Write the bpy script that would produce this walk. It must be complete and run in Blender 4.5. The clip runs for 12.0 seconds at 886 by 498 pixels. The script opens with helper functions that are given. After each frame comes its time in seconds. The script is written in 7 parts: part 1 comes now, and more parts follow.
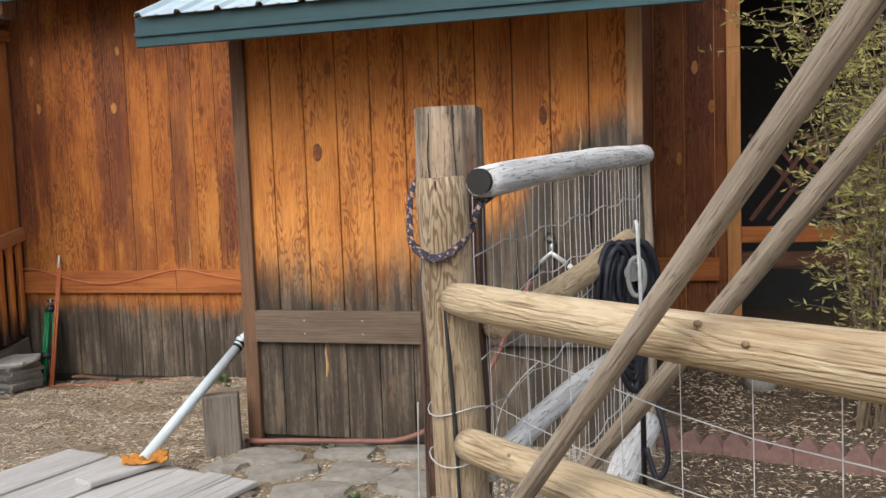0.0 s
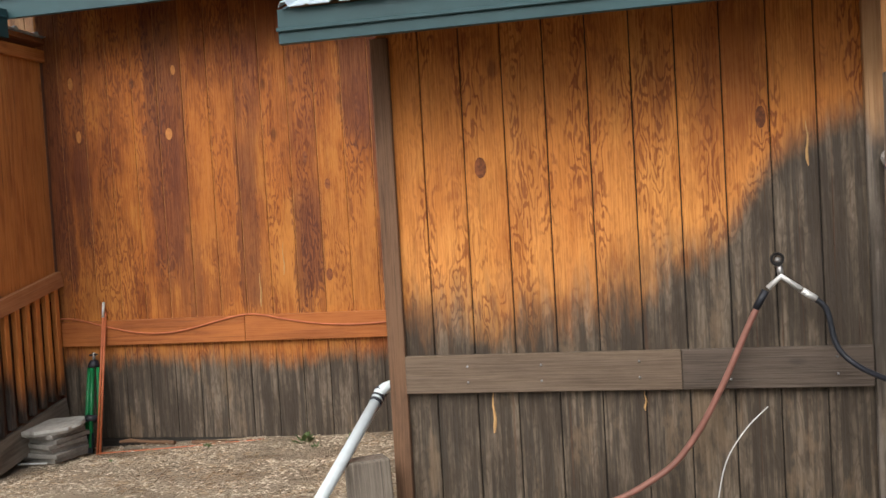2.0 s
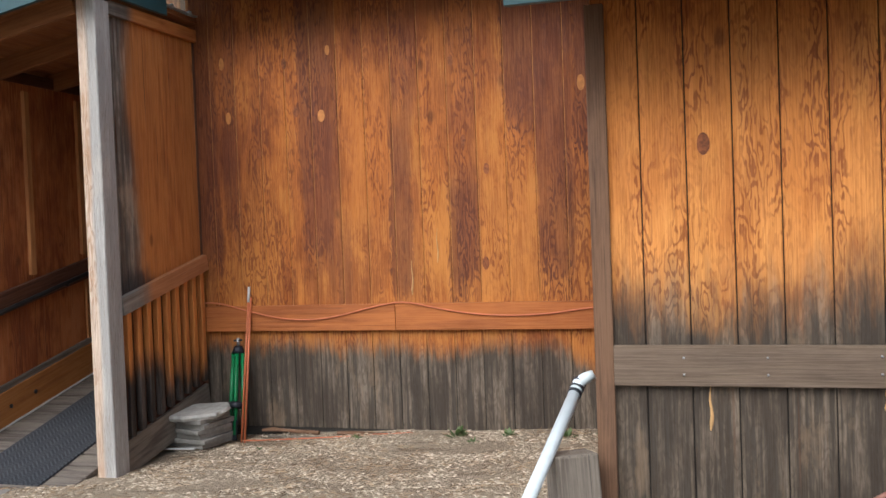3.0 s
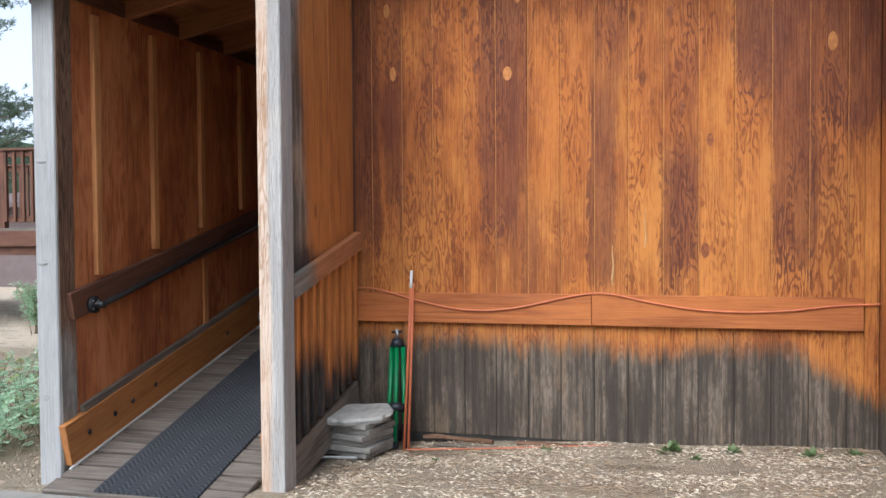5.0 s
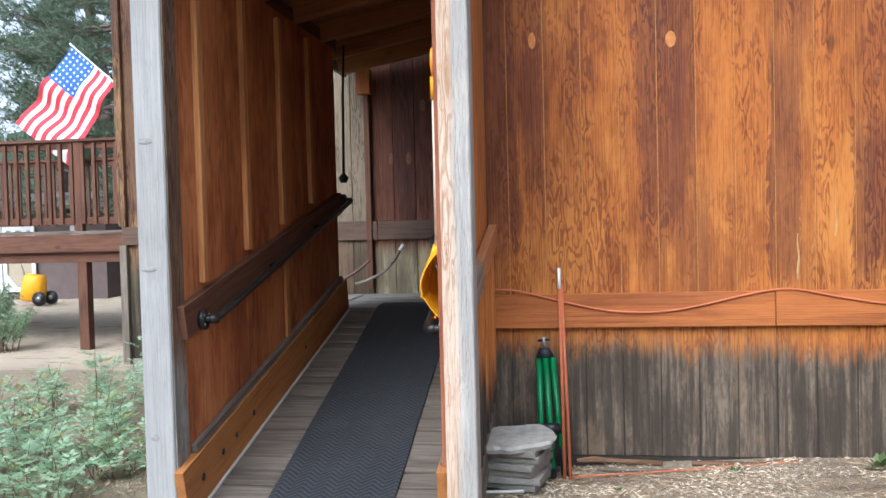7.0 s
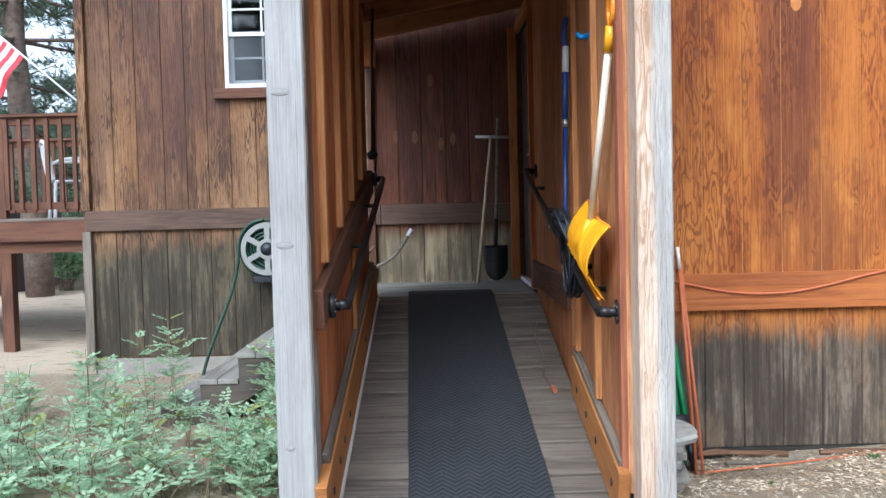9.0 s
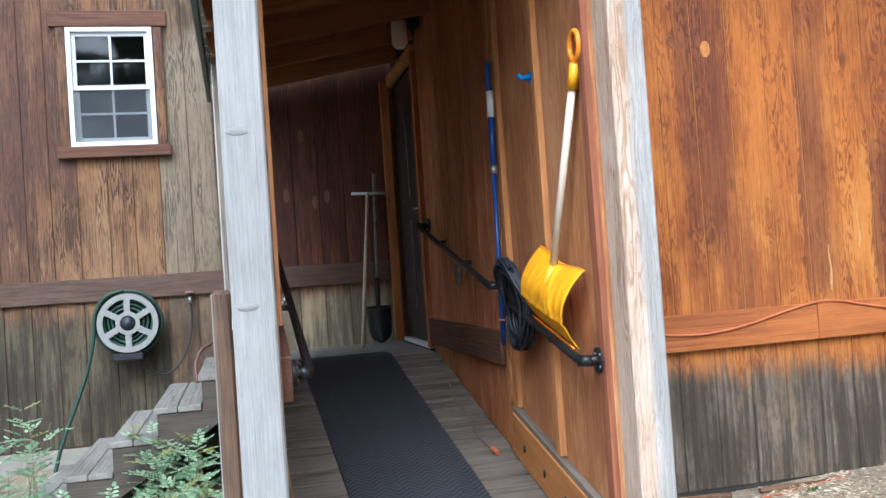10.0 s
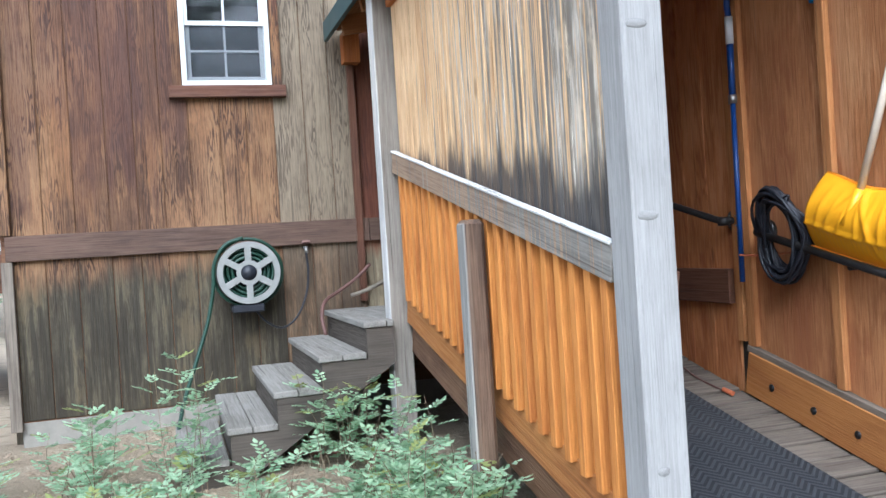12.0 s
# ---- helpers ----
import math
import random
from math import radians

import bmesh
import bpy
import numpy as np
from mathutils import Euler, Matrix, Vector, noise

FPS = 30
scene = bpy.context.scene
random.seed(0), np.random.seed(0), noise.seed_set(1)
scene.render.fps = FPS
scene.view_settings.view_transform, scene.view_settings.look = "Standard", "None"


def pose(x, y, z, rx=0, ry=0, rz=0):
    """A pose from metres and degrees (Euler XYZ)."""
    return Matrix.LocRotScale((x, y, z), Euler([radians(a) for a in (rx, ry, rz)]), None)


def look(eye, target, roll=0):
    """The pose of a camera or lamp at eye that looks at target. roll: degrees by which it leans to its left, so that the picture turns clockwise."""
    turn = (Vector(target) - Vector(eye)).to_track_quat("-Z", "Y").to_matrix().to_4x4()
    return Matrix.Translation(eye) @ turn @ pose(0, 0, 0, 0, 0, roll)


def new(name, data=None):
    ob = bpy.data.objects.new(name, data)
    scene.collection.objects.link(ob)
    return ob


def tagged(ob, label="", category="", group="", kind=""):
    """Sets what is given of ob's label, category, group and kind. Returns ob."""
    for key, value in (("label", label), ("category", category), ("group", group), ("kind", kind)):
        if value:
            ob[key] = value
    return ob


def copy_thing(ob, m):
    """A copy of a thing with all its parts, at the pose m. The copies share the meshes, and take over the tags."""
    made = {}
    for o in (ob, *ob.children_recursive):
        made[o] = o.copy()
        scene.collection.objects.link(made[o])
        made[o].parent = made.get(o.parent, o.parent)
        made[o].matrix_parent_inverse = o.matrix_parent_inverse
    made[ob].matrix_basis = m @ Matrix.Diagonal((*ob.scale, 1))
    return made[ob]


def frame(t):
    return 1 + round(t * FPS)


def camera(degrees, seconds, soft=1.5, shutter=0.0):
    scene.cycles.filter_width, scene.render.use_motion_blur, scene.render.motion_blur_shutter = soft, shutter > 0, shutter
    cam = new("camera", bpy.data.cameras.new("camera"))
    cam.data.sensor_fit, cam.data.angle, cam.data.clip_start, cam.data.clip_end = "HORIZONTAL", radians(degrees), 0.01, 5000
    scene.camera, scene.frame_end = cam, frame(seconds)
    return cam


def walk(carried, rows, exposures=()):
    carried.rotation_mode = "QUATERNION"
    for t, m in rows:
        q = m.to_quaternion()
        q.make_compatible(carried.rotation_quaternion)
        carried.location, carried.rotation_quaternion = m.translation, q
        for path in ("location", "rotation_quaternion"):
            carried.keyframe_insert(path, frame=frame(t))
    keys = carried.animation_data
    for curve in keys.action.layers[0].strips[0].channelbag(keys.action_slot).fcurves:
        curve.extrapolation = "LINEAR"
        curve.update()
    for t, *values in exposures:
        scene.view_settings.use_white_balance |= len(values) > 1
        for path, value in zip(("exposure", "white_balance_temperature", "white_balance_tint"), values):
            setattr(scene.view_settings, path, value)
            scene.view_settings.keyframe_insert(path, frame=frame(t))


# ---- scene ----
cam = camera(53.2, 12.0)
METRES, EYE, TILT, LEAN, TURN = 8.9, 1.63, 0.0, 0.0, 15.6
ROWS = [
    (0.0, 0.0, 0.0, 0.0, -0.16, -4.65, 1.98),
    (0.5, -0.0333, 0.0215, 0.0019, 0.82, -3.75, 3.29),
    (1.0, -0.0606, 0.0524, -0.0, 1.0, -2.49, 3.5),
    (1.5, -0.094, 0.072, -0.0042, -0.48, -1.63, 3.44),
    (2.0, -0.1298, 0.087, -0.0071, -3.87, -2.06, 3.33),
    (2.5, -0.167, 0.1026, -0.0121, -0.46, -1.51, 2.46),
    (3.0, -0.2065, 0.1188, -0.0181, 0.01, -1.46, 2.15),
    (5.0, -0.3534, 0.2186, -0.027, -0.72, -1.81, 0.39),
    (5.5, -0.392, 0.2468, -0.0262, -2.01, -1.64, 0.64),
    (6.0, -0.4302, 0.268, -0.0276, -5.15, -2.38, 1.35),
    (6.5, -0.4668, 0.2982, -0.0285, -6.11, -2.14, 1.36),
    (7.0, -0.5043, 0.3183, -0.0305, -7.1, -1.89, 1.43),
    (9.0, -0.6325, 0.4017, -0.0395, -15.95, -2.33, 1.35),
    (9.5, -0.6548, 0.4321, -0.0413, -21.1, -0.62, 3.24),
    (10.0, -0.6852, 0.4599, -0.0432, -28.65, 1.39, 3.93),
    (10.5, -0.7159, 0.4883, -0.0477, -29.27, 1.41, 4.23),
    (11.0, -0.7481, 0.5155, -0.0499, -32.35, 1.31, 4.23),
    (11.5, -0.7813, 0.5362, -0.0515, -35.13, 0.11, 4.24),
    (12.0, -0.8097, 0.5641, -0.057, -32.79, -0.24, 3.65),
]
walk(cam, [(t, pose(0, 0, EYE, TILT, LEAN, TURN) @ pose(METRES * x, METRES * y, METRES * z, 90 + pitch, roll, yaw)) for t, x, y, z, yaw, pitch, roll in ROWS],
     ((0.0, 0.66, 6250, 10), (0.5, 0.50, 6300, 10), (1.1, 0.66, 6500, 10), (2.0, 0.75, 6450, 10), (3.0, 0.86, 5950, 10), (5.0, 1.11, 5600, 9), (6.0, 1.22, 5600, 9), (9.0, 1.31, 5400, 7), (10.0, 1.36, 5350, 7), (12.0, 1.42, 5350, 8)))

# ---- light ----
world = bpy.data.worlds.new("sky")
scene.world = world
world.use_nodes = True
wn = world.node_tree
sky = wn.nodes.new("ShaderNodeTexSky")
sky.sky_type, sky.sun_disc = "NISHITA", False
sky.sun_elevation, sky.sun_rotation = radians(44), radians(196)
sky.dust_density, sky.air_density = 3.0, 0.8
wn.nodes["Background"].inputs[1].default_value = 0.15
veil = wn.nodes.new("ShaderNodeHueSaturation")
veil.inputs["Saturation"].default_value, veil.inputs["Value"].default_value = 0.35, 1.0
wn.links.new(sky.outputs[0], veil.inputs["Color"])
wn.links.new(veil.outputs[0], wn.nodes["Background"].inputs[0])
sun_data = bpy.data.lights.new("sun", "SUN")
sun_data.energy, sun_data.angle, sun_data.color = 1.5, radians(48), (1.0, 0.965, 0.91)
sun = new("sun", sun_data)
sun.matrix_world = look((0, 0, 0), (0.2, 0.71, -0.72))


# ---- materials ----
class Nodes:
    """A thin wrap round one material's node tree."""

    def __init__(self, name, rough=0.7, metal=0.0, spec=0.4):
        self.mat = bpy.data.materials.new(name)
        self.mat.use_nodes = True
        self.tree = self.mat.node_tree
        self.bsdf = self.tree.nodes["Principled BSDF"]
        self.bsdf.inputs["Roughness"].default_value = rough
        self.bsdf.inputs["Metallic"].default_value = metal
        self.bsdf.inputs["Specular IOR Level"].default_value = spec

    def node(self, kind, **sockets):
        n = self.tree.nodes.new(kind)
        for k, v in sockets.items():
            self.feed(n.inputs[k.replace("_", " ")], v)
        return n

    def feed(self, socket, v):
        if isinstance(v, bpy.types.NodeSocket):
            self.tree.links.new(v, socket)
        else:
            socket.default_value = v

    def math(self, op, a, b=0.0, clamp=False):
        n = self.tree.nodes.new("ShaderNodeMath")
        n.operation, n.use_clamp = op, clamp
        self.feed(n.inputs[0], a), self.feed(n.inputs[1], b)
        return n.outputs[0]

    def mix(self, f, a, b):
        n = self.tree.nodes.new("ShaderNodeMix")
        n.data_type = "RGBA"
        for i, v in ((0, f), (6, a), (7, b)):
            self.feed(n.inputs[i], (*v, 1) if isinstance(v, tuple) and len(v) == 3 else v)
        return n.outputs[2]

    def noise(self, vec, scale, detail=2.0, rough=0.5):
        n = self.node("ShaderNodeTexNoise", Vector=vec, Scale=scale, Detail=detail, Roughness=rough)
        return n.outputs[0]

    def stretch(self, vec, s):
        n = self.tree.nodes.new("ShaderNodeVectorMath")
        n.operation = "MULTIPLY"
        self.feed(n.inputs[0], vec), self.feed(n.inputs[1], s)
        return n.outputs[0]

    def shift(self, vec, v):
        n = self.tree.nodes.new("ShaderNodeVectorMath")
        n.operation = "ADD"
        self.feed(n.inputs[0], vec), self.feed(n.inputs[1], v)
        return n.outputs[0]

    def step(self, v, lo, hi):
        n = self.node("ShaderNodeMapRange", Value=v)
        n.interpolation_type = "SMOOTHSTEP"
        n.inputs[1].default_value, n.inputs[2].default_value = lo, hi
        return n.outputs[0]

    def local(self):
        return self.tree.nodes.new("ShaderNodeTexCoord").outputs["Object"]

    def place(self):
        n = self.tree.nodes.new("ShaderNodeSeparateXYZ")
        self.tree.links.new(self.tree.nodes.new("ShaderNodeNewGeometry").outputs["Position"], n.inputs[0])
        return n.outputs

    def whole(self):
        return self.tree.nodes.new("ShaderNodeNewGeometry").outputs["Position"]

    def info(self):
        return self.tree.nodes.new("ShaderNodeObjectInfo").outputs

    def done(self, colour, rough=None, bump=None, strength=0.3, distance=0.004):
        self.feed(self.bsdf.inputs["Base Color"], (*colour, 1) if isinstance(colour, tuple) and len(colour) == 3 else colour)
        if rough is not None:
            self.feed(self.bsdf.inputs["Roughness"], rough)
        if bump is not None:
            b = self.node("ShaderNodeBump", Height=bump, Strength=strength, Distance=distance)
            self.tree.links.new(b.outputs[0], self.bsdf.inputs["Normal"])
        return self.mat


def wood(name, light, dark, ring=22.0, along=0.7, across=6.0, rough=0.75, grey=None, stain=None, deep=None, knots=0.6, bump=0.45, bleach=None, checks=0.5, streaks=None, figure=0.42, soil=None, mottle=1.3, dash=0.0, sheet=0.0, wear=1.0, ply=0.0):
    """Sawn wood whose grain runs along local x. grey: colour that weathered parts take; stain: builds the weathered share from (nodes, x, y, z);
    deep: colour of darker finish, by the board's own tint (red: amount, green: height at which it fades)."""
    n = Nodes(name, rough)
    info = n.info()
    vec = n.shift(n.local(), n.stretch(info["Random"], (37.0, 91.0, 53.0)))
    if ply:  # one veneer runs on across the grooves of each sheet, ply metres wide
        px, py, pz = n.place()
        leaf_no = n.math("FLOOR", n.math("DIVIDE", px, ply))
        swap = n.node("ShaderNodeCombineXYZ", X=n.math("ADD", pz, n.math("MULTIPLY", leaf_no, 7.3)), Y=px, Z=py)
        vec = swap.outputs[0]
    flow = n.noise(n.stretch(vec, (along, across, across)), 1.0, 3.0, 0.42)
    rings = n.math("SINE", n.math("MULTIPLY", flow, ring * 3.6))
    rings = n.step(rings, -0.15, 0.98)
    fibre = n.step(n.noise(n.stretch(vec, (3.0, 150.0, 150.0)), 1.0, 3.0, 0.65), 0.36, 0.64)
    check = n.step(n.noise(n.stretch(vec, (0.9, 75.0, 75.0)), 1.0, 2.0, 0.5), 0.66, 0.72)
    blotch = n.noise(n.stretch(vec, (1.3, 4.0, 4.0)), 1.0, 3.0)
    show = n.step(n.noise(n.stretch(vec, (1.3, 6.5, 6.5)), 1.0, 2.0), 0.42, 0.62)
    cloud = n.noise(n.stretch(vec, (5.0, 14.0, 14.0)), 1.0, 4.0, 0.65)
    f = n.math("ADD", n.math("MULTIPLY", rings, n.math("ADD", n.math("MULTIPLY", show, figure), figure * 0.25)), n.math("MULTIPLY", fibre, 0.38))
    f = n.math("ADD", f, n.math("MULTIPLY", n.math("SUBTRACT", blotch, 0.46), mottle))
    f = n.math("ADD", f, n.math("MULTIPLY", n.math("SUBTRACT", cloud, 0.5), mottle * 0.9), True)
    colour = n.mix(f, light, dark)
    if bleach:
        colour = n.mix(bleach(n, *n.place()), colour, n.mix(n.math("MULTIPLY", f, 0.85), tuple(min(1.0, c * k) for c, k in zip(light, (1.2, 1.42, 1.9))), dark))
    x, y, z = n.place()
    if sheet:
        wide = n.noise(n.stretch(n.whole(), (2.3, 2.3, 0.75)), 1.0, 6.0, 0.64)
        torn = n.math("ADD", wide, n.math("MULTIPLY", n.math("SUBTRACT", f, 0.4), 0.10))
        colour = n.mix(n.math("MULTIPLY", n.step(torn, 0.50, 0.62), sheet), colour, tuple(c * k for c, k in zip(dark, (0.95, 0.82, 0.9))))
        fair = n.math("MULTIPLY", n.math("SUBTRACT", 1.0, n.step(torn, 0.36, 0.48)), n.math("SUBTRACT", 1.0, n.math("MULTIPLY", f, 0.75)))
        colour = n.mix(n.math("MULTIPLY", fair, sheet), colour, tuple(min(1.0, c * k) for c, k in zip(light, (1.22, 1.55, 2.0))))
    if deep:
        tint = n.tree.nodes.new("ShaderNodeSeparateColor")
        n.tree.links.new(info["Color"], tint.inputs[0])
        edge = n.noise(n.stretch(vec, (0.8, 9.0, 9.0)), 1.0, 2.0)
        low = n.math("MULTIPLY", tint.outputs[1], 3.0)
        fade = n.step(n.math("ADD", n.math("SUBTRACT", z, low), n.math("MULTIPLY", n.math("SUBTRACT", edge, 0.5), 2.2)), -0.25, 0.25)
        share = n.math("MULTIPLY", n.math("MULTIPLY", tint.outputs[0], fade), n.step(n.math("ADD", edge, n.math("MULTIPLY", tint.outputs[0], 0.42)), 0.42, 0.62))
        if streaks:
            wav = n.math("SUBTRACT", n.math("ADD", n.noise(n.stretch(n.whole(), (2.6, 2.6, 1.1)), 1.0, 5.0, 0.65), n.math("MULTIPLY", n.math("SUBTRACT", rings, 0.5), 0.10)), 0.5)
            for (sx, sw, z0, z1, amount) in streaks:
                off = n.math("ABSOLUTE", n.math("ADD", n.math("SUBTRACT", x, sx), n.math("MULTIPLY", wav, 0.16)))
                body = n.math("SUBTRACT", 1.0, n.step(off, sw * 0.85, sw * 1.08))
                zz = n.math("ADD", z, n.math("MULTIPLY", wav, 0.9))
                tall = n.math("MULTIPLY", n.step(zz, z0 - 0.08, z0 + 0.12), n.math("SUBTRACT", 1.0, n.step(zz, z1 - 0.2, z1 + 0.2)))
                share = n.math("MAXIMUM", share, n.math("MULTIPLY", n.math("MULTIPLY", body, tall), amount))
        share = n.math("MULTIPLY", share, n.math("ADD", 0.72, n.math("MULTIPLY", f, 0.28)))
        colour = n.mix(share, colour, n.mix(n.math("MULTIPLY", f, 0.8), deep, tuple(c * 0.62 for c in deep)))
    if grey:
        share = stain(n, x, y, z) if stain else 1.0
        pale = n.noise(n.stretch(vec, (1.5, min(3.2 * across, 30.0), min(3.2 * across, 30.0))), 1.0, 3.0, 0.6)
        def shade(*k):
            return tuple(c * (1 + (q - 1) * wear) for c, q in zip(grey, k * 3 if len(k) == 1 else k))
        worn = n.mix(n.step(pale, 0.42, 0.62), shade(0.55), shade(1.6))
        worn = n.mix(n.math("MULTIPLY", n.step(blotch, 0.5, 0.72), 0.6), worn, shade(0.42))
        worn = n.mix(n.math("MULTIPLY", n.step(cloud, 0.46, 0.64), 0.55), worn, shade(0.5, 0.44, 0.38))
        worn = n.mix(n.math("MULTIPLY", rings, 0.25 + 0.2 * figure), worn, shade(0.45, 0.40, 0.34))
        patch = n.noise(n.stretch(n.whole(), (3.5, 3.5, 1.3)), 1.0, 6.0, 0.68)
        worn = n.mix(n.math("MULTIPLY", n.step(patch, 0.46, 0.62), 0.7), worn, shade(0.36, 0.33, 0.31))
        worn = n.mix(n.math("MULTIPLY", n.math("SUBTRACT", 1.0, n.step(patch, 0.36, 0.46)), 0.55), worn, shade(1.85, 1.65, 1.4))
        colour = n.mix(share, colour, worn)
    if knots:
        vor = n.node("ShaderNodeTexVoronoi", Vector=n.stretch(vec, (1.6, 3.2, 3.2)), Scale=1.0)
        colour = n.mix(n.math("MULTIPLY", n.math("SUBTRACT", 1.0, n.step(vor.outputs["Distance"], 0.035, 0.10)), knots), colour, tuple(c * 0.45 for c in dark))
    if checks:
        colour = n.mix(n.math("MULTIPLY", check, checks), colour, tuple(c * 0.35 for c in dark))
    if dash:
        tick = n.step(n.noise(n.stretch(vec, (16.0, 150.0, 150.0)), 1.0, 2.0, 0.6), 0.59, 0.65)
        colour = n.mix(n.math("MULTIPLY", tick, dash), colour, tuple(c * 0.42 for c in dark))
    if soil:
        colour = n.mix(soil(n, x, y, z), colour, (0.032, 0.031, 0.032))
    height = n.math("SUBTRACT", n.math("ADD", n.math("MULTIPLY", rings, 0.6), n.math("MULTIPLY", fibre, 0.6)), check)
    return n.done(colour, n.math("ADD", rough - 0.12, n.math("MULTIPLY", fibre, 0.25)), height, bump, 0.003)


def low_stain(at, soft=0.16, wave=0.35, scale=(3.0, 3.0, 0.8)):
    """Weathered below a wavering height."""
    def share(n, x, y, z):
        wav = n.noise(n.stretch(n.whole(), scale), 1.0, 3.0, 0.6)
        d = n.math("ADD", n.math("SUBTRACT", at, z), n.math("MULTIPLY", n.math("SUBTRACT", wav, 0.5), wave * 2))
        ragged = n.math("MULTIPLY", n.math("SUBTRACT", n.noise(n.stretch(n.whole(), (28.0, 28.0, 3.0)), 1.0, 4.0, 0.65), 0.5), 0.22)
        return n.step(n.math("ADD", d, ragged), -soft * 0.8, soft * 0.8)
    return share


def splash_stain(n, x, y, z):
    """Weathered low down, and in a tall patch round the tap that climbs to the corner; crisp by the tap, soft away from it."""
    wav = n.noise(n.stretch(n.whole(), (5.0, 5.0, 1.6)), 1.0, 4.0, 0.6)
    rise = n.math("MULTIPLY", n.math("MAXIMUM", n.math("ADD", x, 1.62), 0.0), 0.42)
    bank = n.math("MINIMUM", n.math("MAXIMUM", n.math("ADD", x, 0.89), 0.0), 0.27)
    top = n.math("ADD", n.math("ADD", rise, bank), 1.13)
    near = n.step(x, -1.25, -0.75)
    loose = n.math("SUBTRACT", 1.0, n.math("MULTIPLY", near, 0.72))
    ragged = n.math("SUBTRACT", n.noise(n.stretch(n.whole(), (24.0, 24.0, 4.0)), 1.0, 4.0, 0.65), 0.5)
    d = n.math("ADD", n.math("SUBTRACT", top, z), n.math("MULTIPLY", n.math("ADD", n.math("MULTIPLY", n.math("SUBTRACT", wav, 0.5), 0.42), n.math("MULTIPLY", ragged, 0.38)), loose))
    return n.step(n.math("DIVIDE", d, n.math("ADD", 0.06, n.math("MULTIPLY", loose, 0.17))), -1.0, 1.0)


def foot_stain(n, x, y, z):
    """Weathered below the belt board, lower and lower towards the inner corner."""
    wav = n.noise(n.stretch(n.whole(), (3.0, 3.0, 0.8)), 1.0, 3.0, 0.6)
    ragged = n.math("MULTIPLY", n.math("SUBTRACT", n.noise(n.stretch(n.whole(), (28.0, 28.0, 3.0)), 1.0, 4.0, 0.65), 0.5), 0.22)
    drop = n.math("MULTIPLY", n.step(x, -3.0, -2.45), 0.26)
    d = n.math("ADD", n.math("SUBTRACT", n.math("SUBTRACT", 0.63, drop), z), n.math("MULTIPLY", n.math("SUBTRACT", wav, 0.5), 0.26))
    return n.step(n.math("ADD", d, ragged), -0.10, 0.08)


def house_stain(n, x, y, z):
    """Weathered under the belt board, and bleached grey beside the window below a slanting line."""
    wav = n.noise(n.stretch(n.whole(), (3.0, 3.0, 0.8)), 1.0, 3.0, 0.6)
    ragged = n.math("MULTIPLY", n.math("SUBTRACT", n.noise(n.stretch(n.whole(), (26.0, 26.0, 3.0)), 1.0, 4.0, 0.65), 0.5), 0.30)
    low = n.step(n.math("ADD", n.math("ADD", n.math("SUBTRACT", 1.04, z), ragged), n.math("MULTIPLY", n.math("SUBTRACT", wav, 0.5), 0.5)), -0.12, 0.12)
    return low


def slant_brown(n, x, y, z):
    """Above a slanting line the boards keep their brown finish; low down they are weathered again."""
    ragged = n.math("MULTIPLY", n.math("SUBTRACT", n.noise(n.stretch(n.whole(), (26.0, 26.0, 3.0)), 1.0, 4.0, 0.65), 0.5), 0.30)
    slant = n.math("ADD", 3.05, n.math("MULTIPLY", n.math("ADD", x, 7.5), 0.55))
    above = n.step(n.math("ADD", n.math("SUBTRACT", z, slant), ragged), -0.1, 0.14)
    return n.math("MAXIMUM", above, n.math("SUBTRACT", 0.85, n.math("MULTIPLY", n.step(n.math("ADD", z, ragged), 0.9, 1.5), 0.85)))


def post_stain(n, x, y, z):
    """Weathered near the open end of the screen."""
    wav = n.noise(n.stretch(n.whole(), (3.0, 3.0, 0.6)), 1.0, 3.0, 0.6)
    d = n.math("ADD", n.math("SUBTRACT", 5.58, y), n.math("MULTIPLY", n.math("SUBTRACT", wav, 0.5), 0.5))
    return n.math("MAXIMUM", n.step(d, -0.1, 0.1), n.math("MULTIPLY", n.step(n.math("ADD", n.math("SUBTRACT", 0.75, z), n.math("SUBTRACT", wav, 0.5)), -0.2, 0.2), 0.8))


def bleached(z0, z1, amount):
    """Sun-bleached share: patchy, strongest between two heights."""
    def share(n, x, y, z):
        patch = n.noise(n.stretch(n.whole(), (3.2, 3.2, 0.8)), 1.0, 3.0, 0.6)
        low = n.math("SUBTRACT", 1.0, n.step(z, z0, z1))
        return n.math("MULTIPLY", n.step(n.math("ADD", patch, n.math("MULTIPLY", low, 0.22)), 0.50, 0.70), n.math("MULTIPLY", n.math("ADD", low, 0.12), amount), True)
    return share


def right_side(n, x, y, z):
    """Greyer towards the weather side of the post."""
    wav = n.noise(n.stretch(n.whole(), (9.0, 9.0, 0.7)), 1.0, 2.0)
    return n.step(n.math("ADD", x, n.math("MULTIPLY", n.math("SUBTRACT", wav, 0.5), 0.10)), -5.592, -5.556)


def high_grey(n, x, y, z):
    wav = n.noise(n.stretch(n.whole(), (8.0, 8.0, 1.2)), 1.0, 3.0)
    return n.step(n.math("ADD", z, n.math("MULTIPLY", n.math("SUBTRACT", wav, 0.5), 1.2)), 1.25, 1.6)


def mildew_from(end, rate):
    """Black mildew just above the sloping rail, heavier towards the open end."""
    return lambda n, x, y, z: mildew(n, y, z, end, rate)


